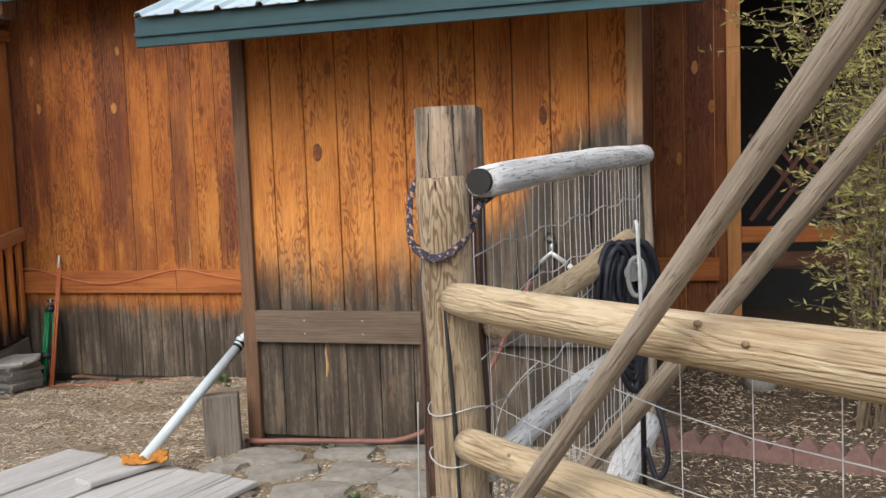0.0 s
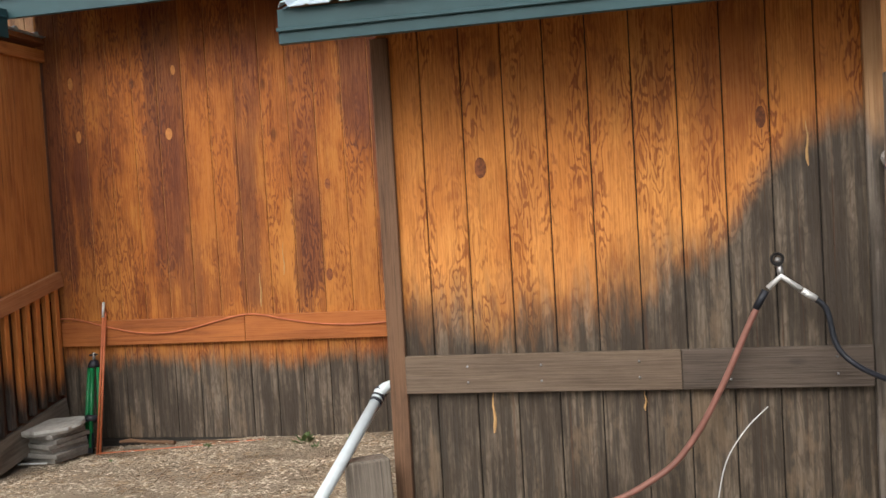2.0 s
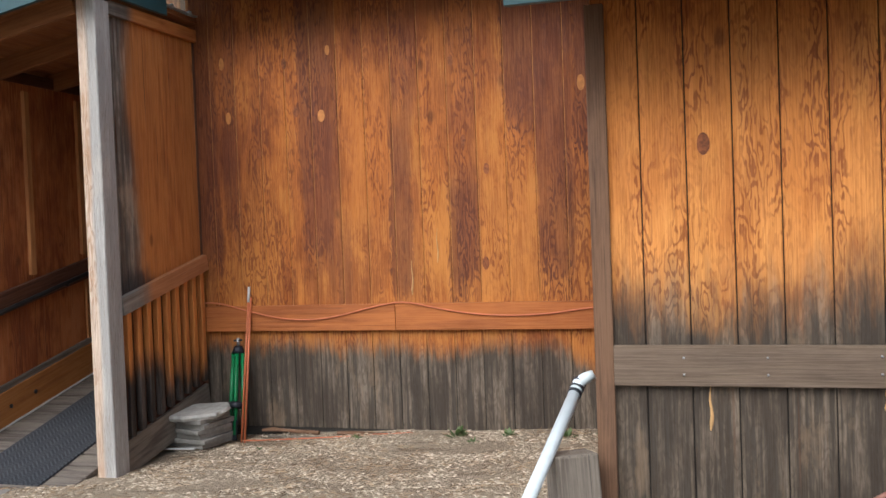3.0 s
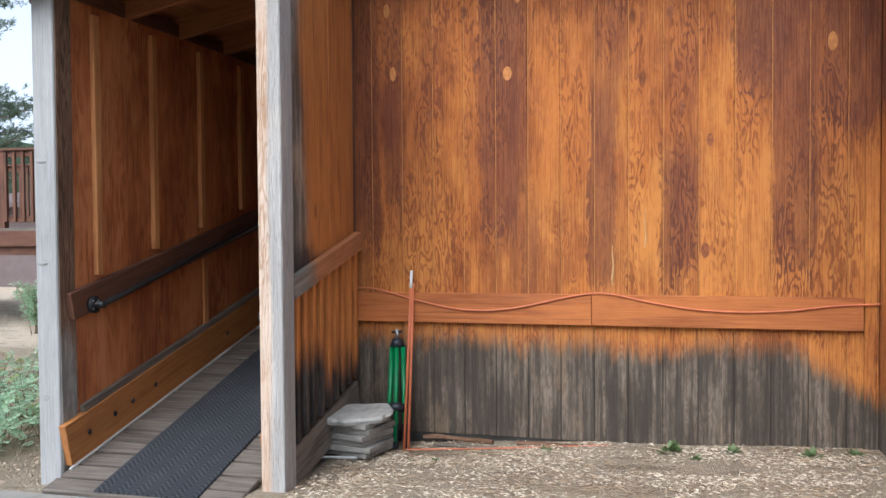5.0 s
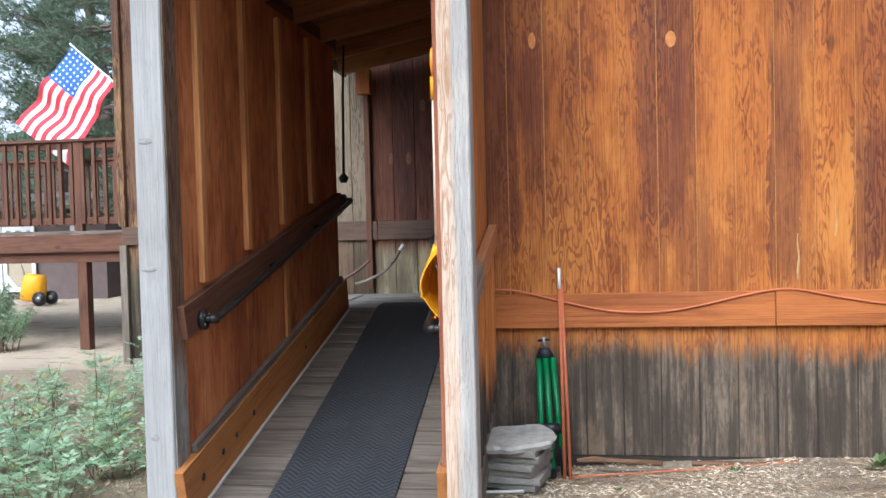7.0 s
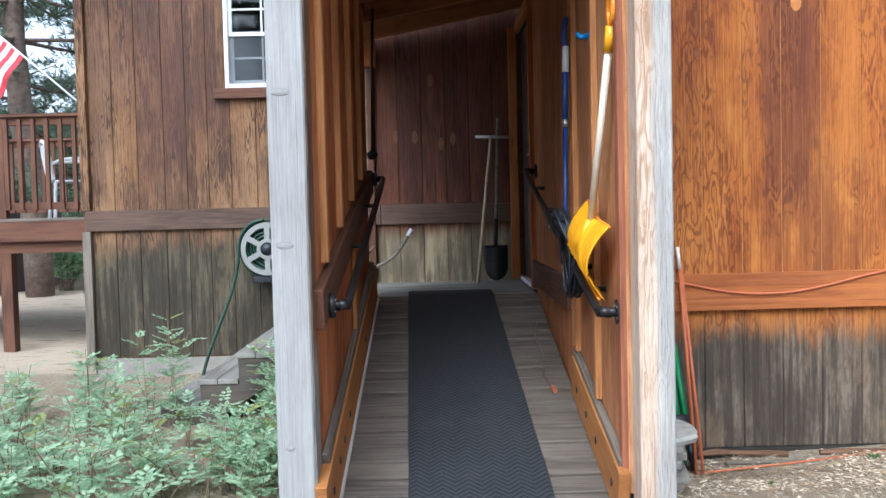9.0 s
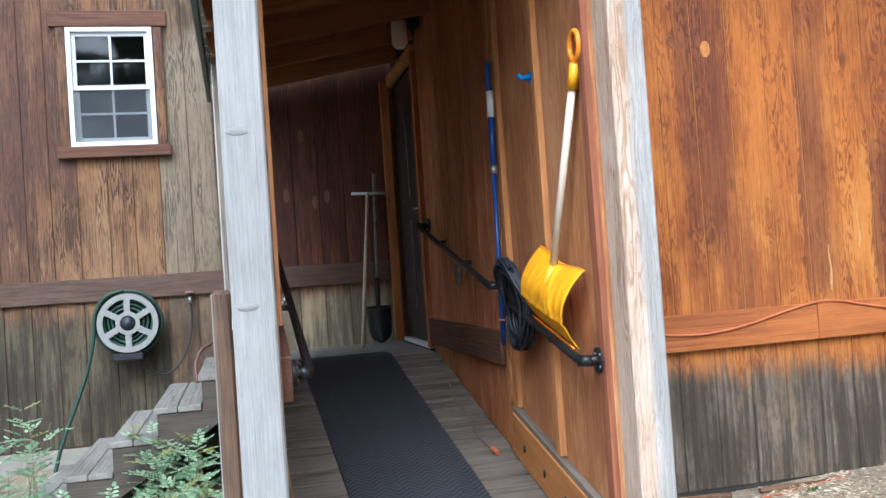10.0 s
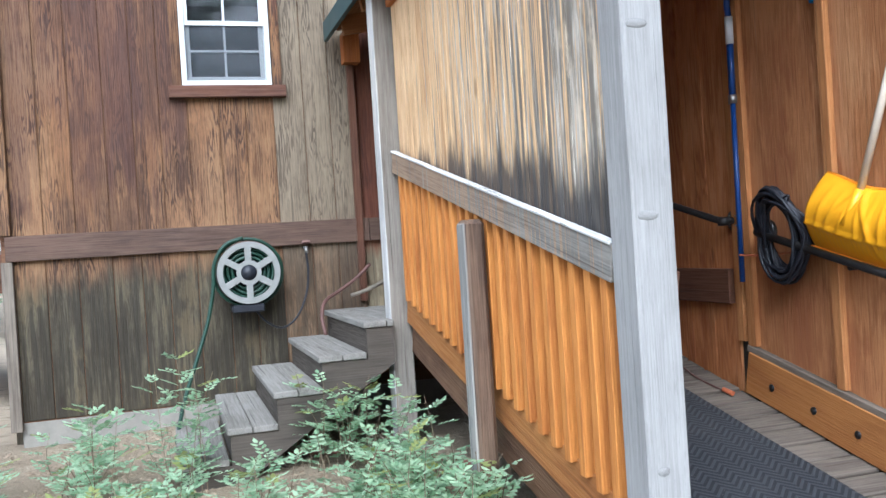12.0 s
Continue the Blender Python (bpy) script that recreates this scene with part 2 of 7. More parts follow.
def mildew(n, y, z, end, rate):
    wav = n.noise(n.stretch(n.whole(), (9.0, 9.0, 2.0)), 1.0, 3.0, 0.6)
    above = n.math("SUBTRACT", z, n.math("ADD", n.math("MULTIPLY", n.math("SUBTRACT", y, 5.34), 0.226), 1.10))
    reach = n.math("ADD", n.math("MULTIPLY", n.math("SUBTRACT", end, y), rate), n.math("MULTIPLY", n.math("SUBTRACT", wav, 0.42), 0.5))
    return n.math("MULTIPLY", n.step(n.math("SUBTRACT", reach, above), -0.06, 0.12), 0.88)


def streak_stain(n, x, y, z):
    """Long weathered streaks, with mildew gathering above the sloping rail."""
    long = n.noise(n.stretch(n.whole(), (38.0, 38.0, 0.9)), 1.0, 3.0, 0.6)
    return n.step(n.math("ADD", long, n.math("MULTIPLY", n.math("SUBTRACT", 6.6, y), 0.10)), 0.49, 0.57)


GREY = (0.106, 0.083, 0.060)
ORANGE, AMBER, DEEP = (0.395, 0.126, 0.018), (0.160, 0.041, 0.007), (0.115, 0.030, 0.013)
STREAKS = ((-5.50, 0.12, 1.2, 3.6, 0.9), (-5.28, 0.07, 1.5, 3.6, 0.7), (-4.62, 0.13, 1.25, 3.6, 0.85), (-4.0, 0.085, 0.95, 2.2, 0.85), (-3.93, 0.04, 1.9, 3.0, 0.6), (-3.56, 0.11, 0.95, 1.75, 0.9),
           (-3.10, 0.15, 2.0, 3.6, 0.9), (-2.92, 0.13, 1.1, 3.6, 0.85), (-2.62, 0.18, 1.9, 3.6, 0.9), (-4.42, 0.05, 0.9, 1.5, 0.6))
HOUSE_STREAKS = ((-9.22, 0.06, 1.4, 4.6, 0.7), (-8.58, 0.17, 1.95, 4.6, 0.95), (-8.97, 0.10, 2.2, 4.6, 0.6), (-8.30, 0.07, 1.8, 4.6, 0.6), (-7.0, 0.10, 1.4, 4.6, 0.7))
M_BACK = wood("siding_back", ORANGE, AMBER, ply=1.2, figure=0.5, ring=15, along=4.0, across=17, mottle=1.35, sheet=0.55, grey=GREY, stain=foot_stain, deep=DEEP, bleach=bleached(1.2, 2.3, 0.8), streaks=STREAKS, checks=0.3)
M_BUMP = wood("siding_bump", (0.56, 0.200, 0.036), (0.245, 0.072, 0.012), ply=1.2, ring=14, along=5.0, across=19, figure=0.6, mottle=1.0, sheet=0.45, grey=(0.100, 0.077, 0.054), stain=splash_stain, deep=DEEP, bleach=bleached(1.2, 2.0, 0.75), checks=0.3)
M_HOUSE = wood("siding_house", (0.195, 0.093, 0.035), (0.038, 0.017, 0.008), ply=1.2, figure=0.62, ring=20, along=1.7, across=17, mottle=1.6, dash=0.25, sheet=0.55, streaks=HOUSE_STREAKS, grey=(0.058, 0.048, 0.029), stain=house_stain, deep=(0.072, 0.030, 0.020), bleach=bleached(1.3, 2.6, 0.6))
# Bleached boards beside the window, painted paler also for the daylight on them.
M_HOUSEG = wood("siding_house_bleached_lit", (0.215, 0.168, 0.112), (0.078, 0.058, 0.038), ply=1.2, figure=0.8, ring=22, along=1.7, across=17, mottle=1.2, grey=(0.105, 0.066, 0.036), stain=slant_brown)
M_PORCH = wood("siding_porch", (0.19, 0.062, 0.026), (0.09, 0.028, 0.013), grey=(0.29, 0.24, 0.155), stain=low_stain(1.12, 0.12, 0.16), deep=(0.055, 0.016, 0.010), wear=0.8)
M_TRIM = wood("trim_orange", (0.40, 0.13, 0.03), (0.24, 0.07, 0.017), ring=10, along=0.4, across=9)
M_DARKTRIM = wood("trim_dark", (0.12, 0.05, 0.026), (0.06, 0.024, 0.014), ring=10, along=0.4, across=9)
M_GREYTRIM = wood("trim_weathered", (0.20, 0.168, 0.132), (0.095, 0.076, 0.058), ring=12, along=0.4, across=9)
M_PANEL = wood("panel_plywood", (0.42, 0.140, 0.042), (0.22, 0.066, 0.020), ring=24, along=0.9, across=7, figure=0.35, mottle=2.2, sheet=0.6)
M_PANELR = wood("panel_pale", (0.48, 0.22, 0.085), (0.29, 0.115, 0.042), ring=24, along=0.9, across=7, figure=0.3, knots=0.8, mottle=2.0, sheet=0.5)
M_ENTRY = wood("entry_siding", (0.46, 0.182, 0.062), (0.27, 0.092, 0.03), ring=24, along=0.9, across=7, figure=0.35, mottle=2.0, sheet=0.5)
M_BATTEN = wood("batten_wood", (0.51, 0.235, 0.082), (0.31, 0.12, 0.035), ring=10, along=0.4, across=10)
M_KICK = wood("kickboard_wood", (0.40, 0.17, 0.045), (0.26, 0.095, 0.025), ring=9, along=0.3, across=6)
M_SLAT = wood("slat_wood", (0.60, 0.245, 0.052), (0.34, 0.11, 0.022), ring=9, along=0.4, across=10)
M_CORNER = wood("corner_brown", (0.165, 0.088, 0.046), (0.075, 0.038, 0.021), ring=10, along=0.5, across=9, figure=0.2, mottle=1.8)
M_BELT = wood("belt_weathered", (0.160, 0.113, 0.075), (0.078, 0.053, 0.035), ring=10, along=0.5, across=8, figure=0.15, checks=0.35, knots=0.5)
M_HBELT = wood("belt_house", (0.105, 0.062, 0.042), (0.052, 0.030, 0.021), ring=10, along=0.5, across=9, figure=0.2, mottle=1.6)
M_BELTD = wood("belt_dark", (0.095, 0.071, 0.053), (0.048, 0.035, 0.026), ring=10, along=0.5, across=8, figure=0.15, checks=0.35, knots=0.5)
M_PALLET = wood("board_bleached", (0.50, 0.485, 0.455), (0.32, 0.30, 0.27), ring=10, along=0.5, across=9, figure=0.2, checks=0.7)
M_SCREEN = wood("screen_board", (0.48, 0.185, 0.045), (0.27, 0.085, 0.02), ring=14, along=0.4, across=8, grey=(0.21, 0.18, 0.145), stain=post_stain, soil=mildew_from(5.75, 0.45), checks=0.9)
M_CAPMIX = wood("cap_mixed", (0.42, 0.185, 0.075), (0.25, 0.095, 0.035), ring=9, along=0.4, across=9, grey=(0.22, 0.20, 0.17), stain=post_stain, wear=0.5)
M_SLATR = wood("slat_stained", (0.56, 0.205, 0.045), (0.32, 0.095, 0.02), ring=9, along=0.4, across=10, grey=(0.055, 0.043, 0.036), stain=low_stain(0.52, 0.2, 0.45))
M_SCREENL = wood("screen_board_bleached", (0.74, 0.51, 0.28), (0.46, 0.26, 0.115), ring=16, along=0.5, across=10, grey=(0.40, 0.36, 0.30), stain=streak_stain, checks=0.9, soil=mildew_from(7.6, 0.09))
M_POST = wood("post_weathered", (0.335, 0.328, 0.315), (0.22, 0.214, 0.204), ring=10, along=0.35, across=7, rough=0.85, knots=0.0, checks=0.3, figure=0.15, dash=0.15)
M_INNER = wood("post_sheltered", (0.21, 0.125, 0.075), (0.075, 0.042, 0.026), ring=22, along=1.6, across=14, rough=0.85, figure=0.6, checks=0.8, mottle=1.4, dash=0.4, grey=(0.25, 0.235, 0.21), stain=low_stain(0.75, 0.2, 0.5), wear=0.6)
M_POSTTAN = wood("post_tan", (0.60, 0.475, 0.365), (0.40, 0.25, 0.155), figure=0.6, ring=17, along=2.4, across=15, rough=0.85, checks=0.4, bump=1.0, dash=0.3, mottle=1.0, grey=(0.40, 0.382, 0.352), stain=right_side, wear=0.25)
M_DECK = wood("deck_board", (0.150, 0.125, 0.100), (0.064, 0.051, 0.041), ring=8, along=0.5, across=9, rough=0.85)
M_LOG = wood("log_peeled", (0.62, 0.49, 0.315), (0.38, 0.26, 0.14), ring=24, along=1.6, across=14, rough=0.8, bump=1.0, checks=0.5, figure=0.3, knots=0.6, mottle=1.2, dash=0.25)
M_POSTZEBRA = wood("post_zebra", (0.45, 0.345, 0.22), (0.19, 0.122, 0.067), ring=20, along=4.0, across=20, rough=0.85, bump=0.9, checks=0.5, figure=0.6, dash=0.5, mottle=1.0)
M_LOGGREY = wood("log_weathered", (0.40, 0.325, 0.245), (0.20, 0.152, 0.108), ring=12, along=0.6, across=14, rough=0.85, bump=0.9, checks=0.8, figure=0.2, knots=0.8, dash=0.6)
M_LOGPALE = wood("log_bleached", (0.80, 0.79, 0.76), (0.50, 0.485, 0.455), ring=10, along=0.6, across=14, rough=0.9, bump=1.0, mottle=1.1, dash=0.8)
M_OLDPOST = wood("old_post", (0.145, 0.074, 0.045), (0.055, 0.026, 0.017), ring=14, along=0.6, across=16, rough=0.9, bump=1.0, checks=0.9, grey=(0.31, 0.245, 0.185), stain=high_grey, dash=0.7)
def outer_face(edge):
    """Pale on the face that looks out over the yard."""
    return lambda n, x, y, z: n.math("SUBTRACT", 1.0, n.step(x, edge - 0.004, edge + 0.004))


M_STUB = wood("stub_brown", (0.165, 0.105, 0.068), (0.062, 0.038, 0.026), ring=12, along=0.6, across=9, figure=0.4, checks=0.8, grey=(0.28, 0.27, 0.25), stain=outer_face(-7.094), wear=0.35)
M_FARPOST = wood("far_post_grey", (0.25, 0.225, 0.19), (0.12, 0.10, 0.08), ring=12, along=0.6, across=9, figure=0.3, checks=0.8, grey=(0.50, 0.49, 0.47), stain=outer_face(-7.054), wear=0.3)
# Risers and stringers: the shade on the steps' faces is in this darker colour.
M_RISER = wood("riser_shaded", (0.085, 0.070, 0.055), (0.040, 0.032, 0.025), ring=10, along=0.5, across=8, figure=0.2, checks=0.4)
M_TREAD = wood("tread_weathered_sunlit", (0.245, 0.232, 0.208), (0.125, 0.114, 0.097), ring=10, along=0.5, across=9, figure=0.2, checks=0.7)
M_RAFTER = wood("rafter_wood", (0.30, 0.12, 0.04), (0.17, 0.06, 0.02), ring=10, along=0.4, across=9)


def plain(name, colour, rough=0.6, metal=0.0, vary=0.25, scale=18.0, bump=0.15, spec=0.4):
    """One colour with fine mottling and wear."""
    n = Nodes(name, rough, metal, spec)
    a = n.noise(n.local(), scale, 4.0, 0.6)
    b = n.noise(n.local(), scale * 0.13, 2.0)
    f = n.math("ADD", n.math("MULTIPLY", a, 0.6), n.math("MULTIPLY", b, 0.4), True)
    lo, hi = tuple(c * (1 - vary) for c in colour), tuple(min(c * (1 + vary), 1) for c in colour)
    return n.done(n.mix(n.step(f, 0.3, 0.7), lo, hi), n.math("ADD", rough - 0.08, n.math("MULTIPLY", a, 0.16)), a, bump, 0.002)


M_TEAL = plain("teal_metal", (0.022, 0.062, 0.068), 0.42, 0.0, 0.12, 6)
M_ROOF = plain("roof_metal", (0.58, 0.68, 0.73), 0.34, 0.25, 0.06, 5)
M_WHITE = plain("white_vinyl", (0.60, 0.62, 0.63), 0.4, 0, 0.05)
M_DOOR = plain("door_dark", (0.035, 0.028, 0.026), 0.45, 0, 0.2, 9)
M_LATTICE = plain("lattice_brown", (0.085, 0.035, 0.022), 0.85, 0, 0.25)
M_PIPE = plain("black_pipe", (0.022, 0.021, 0.021), 0.38, 0.3, 0.3)
M_STEEL = plain("dull_steel", (0.30, 0.29, 0.28), 0.45, 0.8, 0.25)
M_GALV = plain("galvanised_wire", (0.60, 0.60, 0.58), 0.5, 0.35, 0.2)
M_YELLOW = plain("yellow_plastic", (0.80, 0.37, 0.006), 0.38, 0, 0.08, 10)
M_ORANGEPL = plain("orange_plastic", (0.80, 0.26, 0.015), 0.4, 0, 0.08)
M_CREAM = plain("cream_plastic", (0.66, 0.58, 0.46), 0.4, 0, 0.08)
M_BLUE = plain("blue_paint", (0.010, 0.045, 0.185), 0.35, 0, 0.15)
M_CYAN = plain("bright_blue_plastic", (0.01, 0.16, 0.42), 0.4, 0, 0.1)
M_BLACK = plain("black_rubber", (0.014, 0.016, 0.022), 0.45, 0, 0.25)
M_GREEN = plain("green_paint", (0.004, 0.15, 0.045), 0.4, 0, 0.2)
M_GHOSE = plain("green_hose", (0.010, 0.040, 0.025), 0.45, 0, 0.2)
M_RHOSE = plain("rust_hose", (0.22, 0.095, 0.07), 0.55, 0, 0.2)
M_DHOSE = plain("maroon_hose", (0.11, 0.055, 0.045), 0.55, 0, 0.2)
M_CORD = plain("orange_cord", (0.44, 0.125, 0.05), 0.5, 0, 0.15)
M_RAG = plain("orange_rag", (0.46, 0.19, 0.03), 0.9, 0, 0.3, 40, 0.8)
M_PVC = plain("pale_pipe", (0.56, 0.62, 0.63), 0.4, 0, 0.08)
M_STONE = plain("flagstone", (0.25, 0.228, 0.192), 0.85, 0, 0.3, 12, 0.8)
M_SLAB = plain("pale_slab", (0.36, 0.35, 0.315), 0.88, 0, 0.25, 24, 0.9)
M_PAVER = plain("grey_paver", (0.23, 0.215, 0.19), 0.88, 0, 0.22, 30, 0.7)
M_CONCRETE = plain("concrete", (0.22, 0.205, 0.175), 0.9, 0, 0.2, 8, 0.6)
M_EDGING = plain("red_edging", (0.185, 0.108, 0.090), 0.85, 0, 0.2, 30, 0.6)
M_ROPE = plain("braided_rope", (0.045, 0.04, 0.06), 0.85, 0, 0.5, 60, 0.8)
M_ROPEB = plain("rope_blue", (0.032, 0.032, 0.05), 0.85, 0, 0.4, 60, 0.8)
M_ROPE2 = plain("rope_fleck", (0.42, 0.25, 0.17), 0.85, 0, 0.3, 60, 0.8)
M_GREYPL = plain("grey_plastic", (0.225, 0.228, 0.215), 0.45, 0, 0.1)
# Near-black: the shade of rooms, grooves and cracks is put into the colour.
M_DARKIN = plain("near_black_shade", (0.03, 0.028, 0.026), 0.8, 0, 0.2)
M_FARWALL = plain("far_wall", (0.12, 0.09, 0.085), 0.8, 0, 0.15, 4)
M_BEIGE = plain("beige_panel", (0.34, 0.29, 0.21), 0.7, 0, 0.1)
M_BARK = plain("pine_bark", (0.13, 0.095, 0.075), 0.9, 0, 0.5, 9, 1.0)


def leaf(name, a, b):
    n = Nodes(name, 0.5)
    r = n.tree.nodes.new("ShaderNodeNewGeometry").outputs["Random Per Island"]
    n.feed(n.bsdf.inputs["Subsurface Weight"], 0.0)
    m = n.done(n.mix(r, a, b))
    tr = n.node("ShaderNodeBsdfTranslucent")
    n.feed(tr.inputs[0], n.mix(r, a, b))
    mixed = n.tree.nodes.new("ShaderNodeMixShader")
    mixed.inputs[0].default_value = 0.45
    n.tree.links.new(n.bsdf.outputs[0], mixed.inputs[1]), n.tree.links.new(tr.outputs[0], mixed.inputs[2])
    n.tree.links.new(mixed.outputs[0], n.tree.nodes["Material Output"].inputs[0])
    return m


M_LEAF = leaf("rose_leaf", (0.23, 0.38, 0.22), (0.45, 0.60, 0.40))
M_TIP = leaf("young_leaf", (0.25, 0.30, 0.09), (0.36, 0.38, 0.15))
M_WILLOW = leaf("dry_willow_leaf", (0.40, 0.40, 0.11), (0.62, 0.55, 0.24))
M_NEEDLE = leaf("pine_needle", (0.065, 0.10, 0.06), (0.16, 0.205, 0.135))
M_WEED = leaf("weed_leaf", (0.09, 0.15, 0.05), (0.18, 0.25, 0.10))
M_STEM = plain("woody_stem", (0.16, 0.12, 0.075), 0.8)


def glass():
    n = Nodes("window_glass", 0.02)
    n.bsdf.inputs["Base Color"].default_value = (0.9, 0.93, 0.92, 1)
    n.bsdf.inputs["Transmission Weight"].default_value = 1.0
    n.bsdf.inputs["IOR"].default_value = 1.45
    return n.mat


M_GLASS = glass()


def ground_material():
    n = Nodes("dry_ground", 0.95, 0, 0.1)
    p = n.whole()
    chips = n.node("ShaderNodeTexVoronoi", Vector=n.stretch(p, (1.0, 1.9, 1.0)), Scale=95.0)
    fine = n.noise(p, 90, 3, 0.7)
    wide = n.noise(p, 0.9, 4, 0.6)
    mid = n.noise(p, 5, 4, 0.6)
    tone = n.tree.nodes.new("ShaderNodeSeparateColor")
    n.tree.links.new(chips.outputs["Color"], tone.inputs[0])
    litter = n.mix(tone.outputs[0], (0.33, 0.262, 0.18), (0.62, 0.525, 0.39))
    litter = n.mix(n.step(fine, 0.35, 0.65), n.mix(0.5, litter, (0.16, 0.12, 0.085)), litter)
    soil = n.mix(fine, (0.235, 0.185, 0.13), (0.44, 0.36, 0.262))
    f = n.math("ADD", n.math("MULTIPLY", wide, 0.6), n.math("MULTIPLY", mid, 0.4))
    col = n.mix(n.step(f, 0.40, 0.58), litter, soil)
    x, y, z = n.place()
    # Sandy ground towards the deck, painted paler still for the sunlight on it.
    far = n.math("MULTIPLY", n.step(n.math("MULTIPLY", x, -1.0), 8.6, 10.5), n.step(y, 9.0, 11.0))
    col = n.mix(far, col, n.mix(mid, (0.58, 0.47, 0.35), (0.74, 0.63, 0.48)))
    edge = n.math("ADD", x, n.math("MULTIPLY", n.math("SUBTRACT", mid, 0.5), 0.9))
    mulch = n.math("MULTIPLY", n.step(edge, -0.45, 0.05), n.math("SUBTRACT", 1.0, n.math("MULTIPLY", n.step(tone.outputs[1], 0.80, 0.9), 0.7)))
    col = n.mix(mulch, col, n.mix(fine, (0.055, 0.040, 0.028), (0.19, 0.14, 0.10)))
    dark = n.math("MULTIPLY", n.step(n.noise(n.stretch(p, (2.2, 7.0, 1.0)), 1.0, 5.0, 0.65), 0.54, 0.68), 0.55)
    col = n.mix(dark, col, (0.15, 0.115, 0.08))
    h = n.math("ADD", chips.outputs["Distance"], fine)
    return n.done(col, None, h, 0.9, 0.02)


M_GROUND = ground_material()


# ---- builders ----
def world_of(ob):
    return (world_of(ob.parent) @ ob.matrix_parent_inverse if ob.parent else Matrix()) @ ob.matrix_basis


def put(ob, parent, m):
    if parent is not None:
        ob.parent = parent
        ob.matrix_parent_inverse = world_of(parent).inverted()
    ob.matrix_basis = m
    return ob


def mesh_of(bm, mat, smooth=False):
    me = bpy.data.meshes.new("mesh")
    bm.to_mesh(me)
    bm.free()
    me.materials.append(mat)
    if smooth:
        me.polygons.foreach_set("use_smooth", [True] * len(me.polygons))
    return me


def raw_mesh(verts, faces, mat, smooth=False):
    me = bpy.data.meshes.new("mesh")
    me.from_pydata(verts, [], faces)
    me.materials.append(mat)
    if smooth:
        me.polygons.foreach_set("use_smooth", [True] * len(me.polygons))
    me.update()
    return me


def part(name, bm, mat, parent=None, label="", m=None, smooth=False):
    me = bm if isinstance(bm, bpy.types.Mesh) else mesh_of(bm, mat, smooth)
    ob = put(new(name, me), parent, m or Matrix())
    return tagged(ob, label)


def thing(name, at, label, category, group="", kind=""):
    ob = new(name)
    ob.empty_display_size = 0.1
    ob.matrix_basis = Matrix.Translation(at)
    return tagged(ob, label, category, group, kind)


def setting(name, label, category, bm=None, mat=None):
    if bm is None:
        ob = new(name)
    else:
        ob = new(name, bm if isinstance(bm, bpy.types.Mesh) else mesh_of(bm, mat))
    return tagged(ob, label, category, kind="structure")


def box_bm(lo, hi, bevel=0.0, bm=None):
    bm = bm or bmesh.new()
    lo, hi = Vector(lo), Vector(hi)
    r = bmesh.ops.create_cube(bm, size=1.0, matrix=Matrix.Translation((lo + hi) / 2) @ Matrix.Diagonal((*(hi - lo), 1)))
    if bevel:
        edges = {e for v in r["verts"] for e in v.link_edges}
        bmesh.ops.bevel(bm, geom=list(edges), offset=bevel, segments=1, affect="EDGES")
    return bm


MESHES = {}


def board_mesh(length, width, thick, mat, bevel=0.003):
    key = (round(length, 3), round(width, 3), round(thick, 3), mat.name, bevel)
    if key not in MESHES:
        MESHES[key] = mesh_of(box_bm((-length / 2, -width / 2, -thick / 2), (length / 2, width / 2, thick / 2), bevel), mat)
    return MESHES[key]


def frame_of(a, b, normal):
    """A pose at the middle of a-b with x along it and z near normal."""
    a, b = Vector(a), Vector(b)
    x = (b - a).normalized()
    y = Vector(normal).cross(x).normalized()
    z = x.cross(y)
    m = Matrix((x, y, z)).transposed().to_4x4()
    m.translation = (a + b) / 2
    return m


def board(name, parent, a, b, width, thick, mat, normal=(0, -1, 0), tint=None, bevel=0.003, label="", jig=0.0):
    me = board_mesh((Vector(b) - Vector(a)).length, width, thick, mat, bevel)
    m = frame_of(a, b, normal)
    if jig:
        m = m @ pose(0, 0, random.uniform(-jig, jig) * 0.3, 0, 0, random.uniform(-jig, jig) * 20)
    ob = put(new(name, me), parent, m)
    if tint:
        ob.color = (*tint, 1.0)
    return tagged(ob, label)


def tube_bm(points, radius, sides=8, bm=None, caps=True, rough=0.0, seed=0.0, freq=6.0):
    """A round bar along points; radius one number or one for each point."""
    bm = bm or bmesh.new()
    pts = [Vector(p) for p in points]
    rad = radius if isinstance(radius, (list, tuple)) else [radius] * len(pts)
    rings, up = [], None
    for i, p in enumerate(pts):
        d = (pts[min(i + 1, len(pts) - 1)] - pts[max(i - 1, 0)]).normalized()
        if up is None:
            up = d.orthogonal().normalized()
        up = (up - d * up.dot(d)).normalized()
        side = d.cross(up)
        ring = []
        for k in range(sides):
            a = 2 * math.pi * k / sides
            v = up * math.cos(a) + side * math.sin(a)
            r = rad[i]
            if rough:
                r *= 1 + rough * noise.noise(Vector((p.x, p.y, p.z)) * freq * 0.4 + v * 1.1 + Vector((seed, 0, 0)))
            ring.append(bm.verts.new(p + v * r))
        rings.append(ring)
    for a, b in zip(rings, rings[1:]):
        for k in range(sides):
            bm.faces.new((a[k], a[(k + 1) % sides], b[(k + 1) % sides], b[k]))
    if caps:
        bm.faces.new(rings[0][::-1]), bm.faces.new(rings[-1])
    return bm


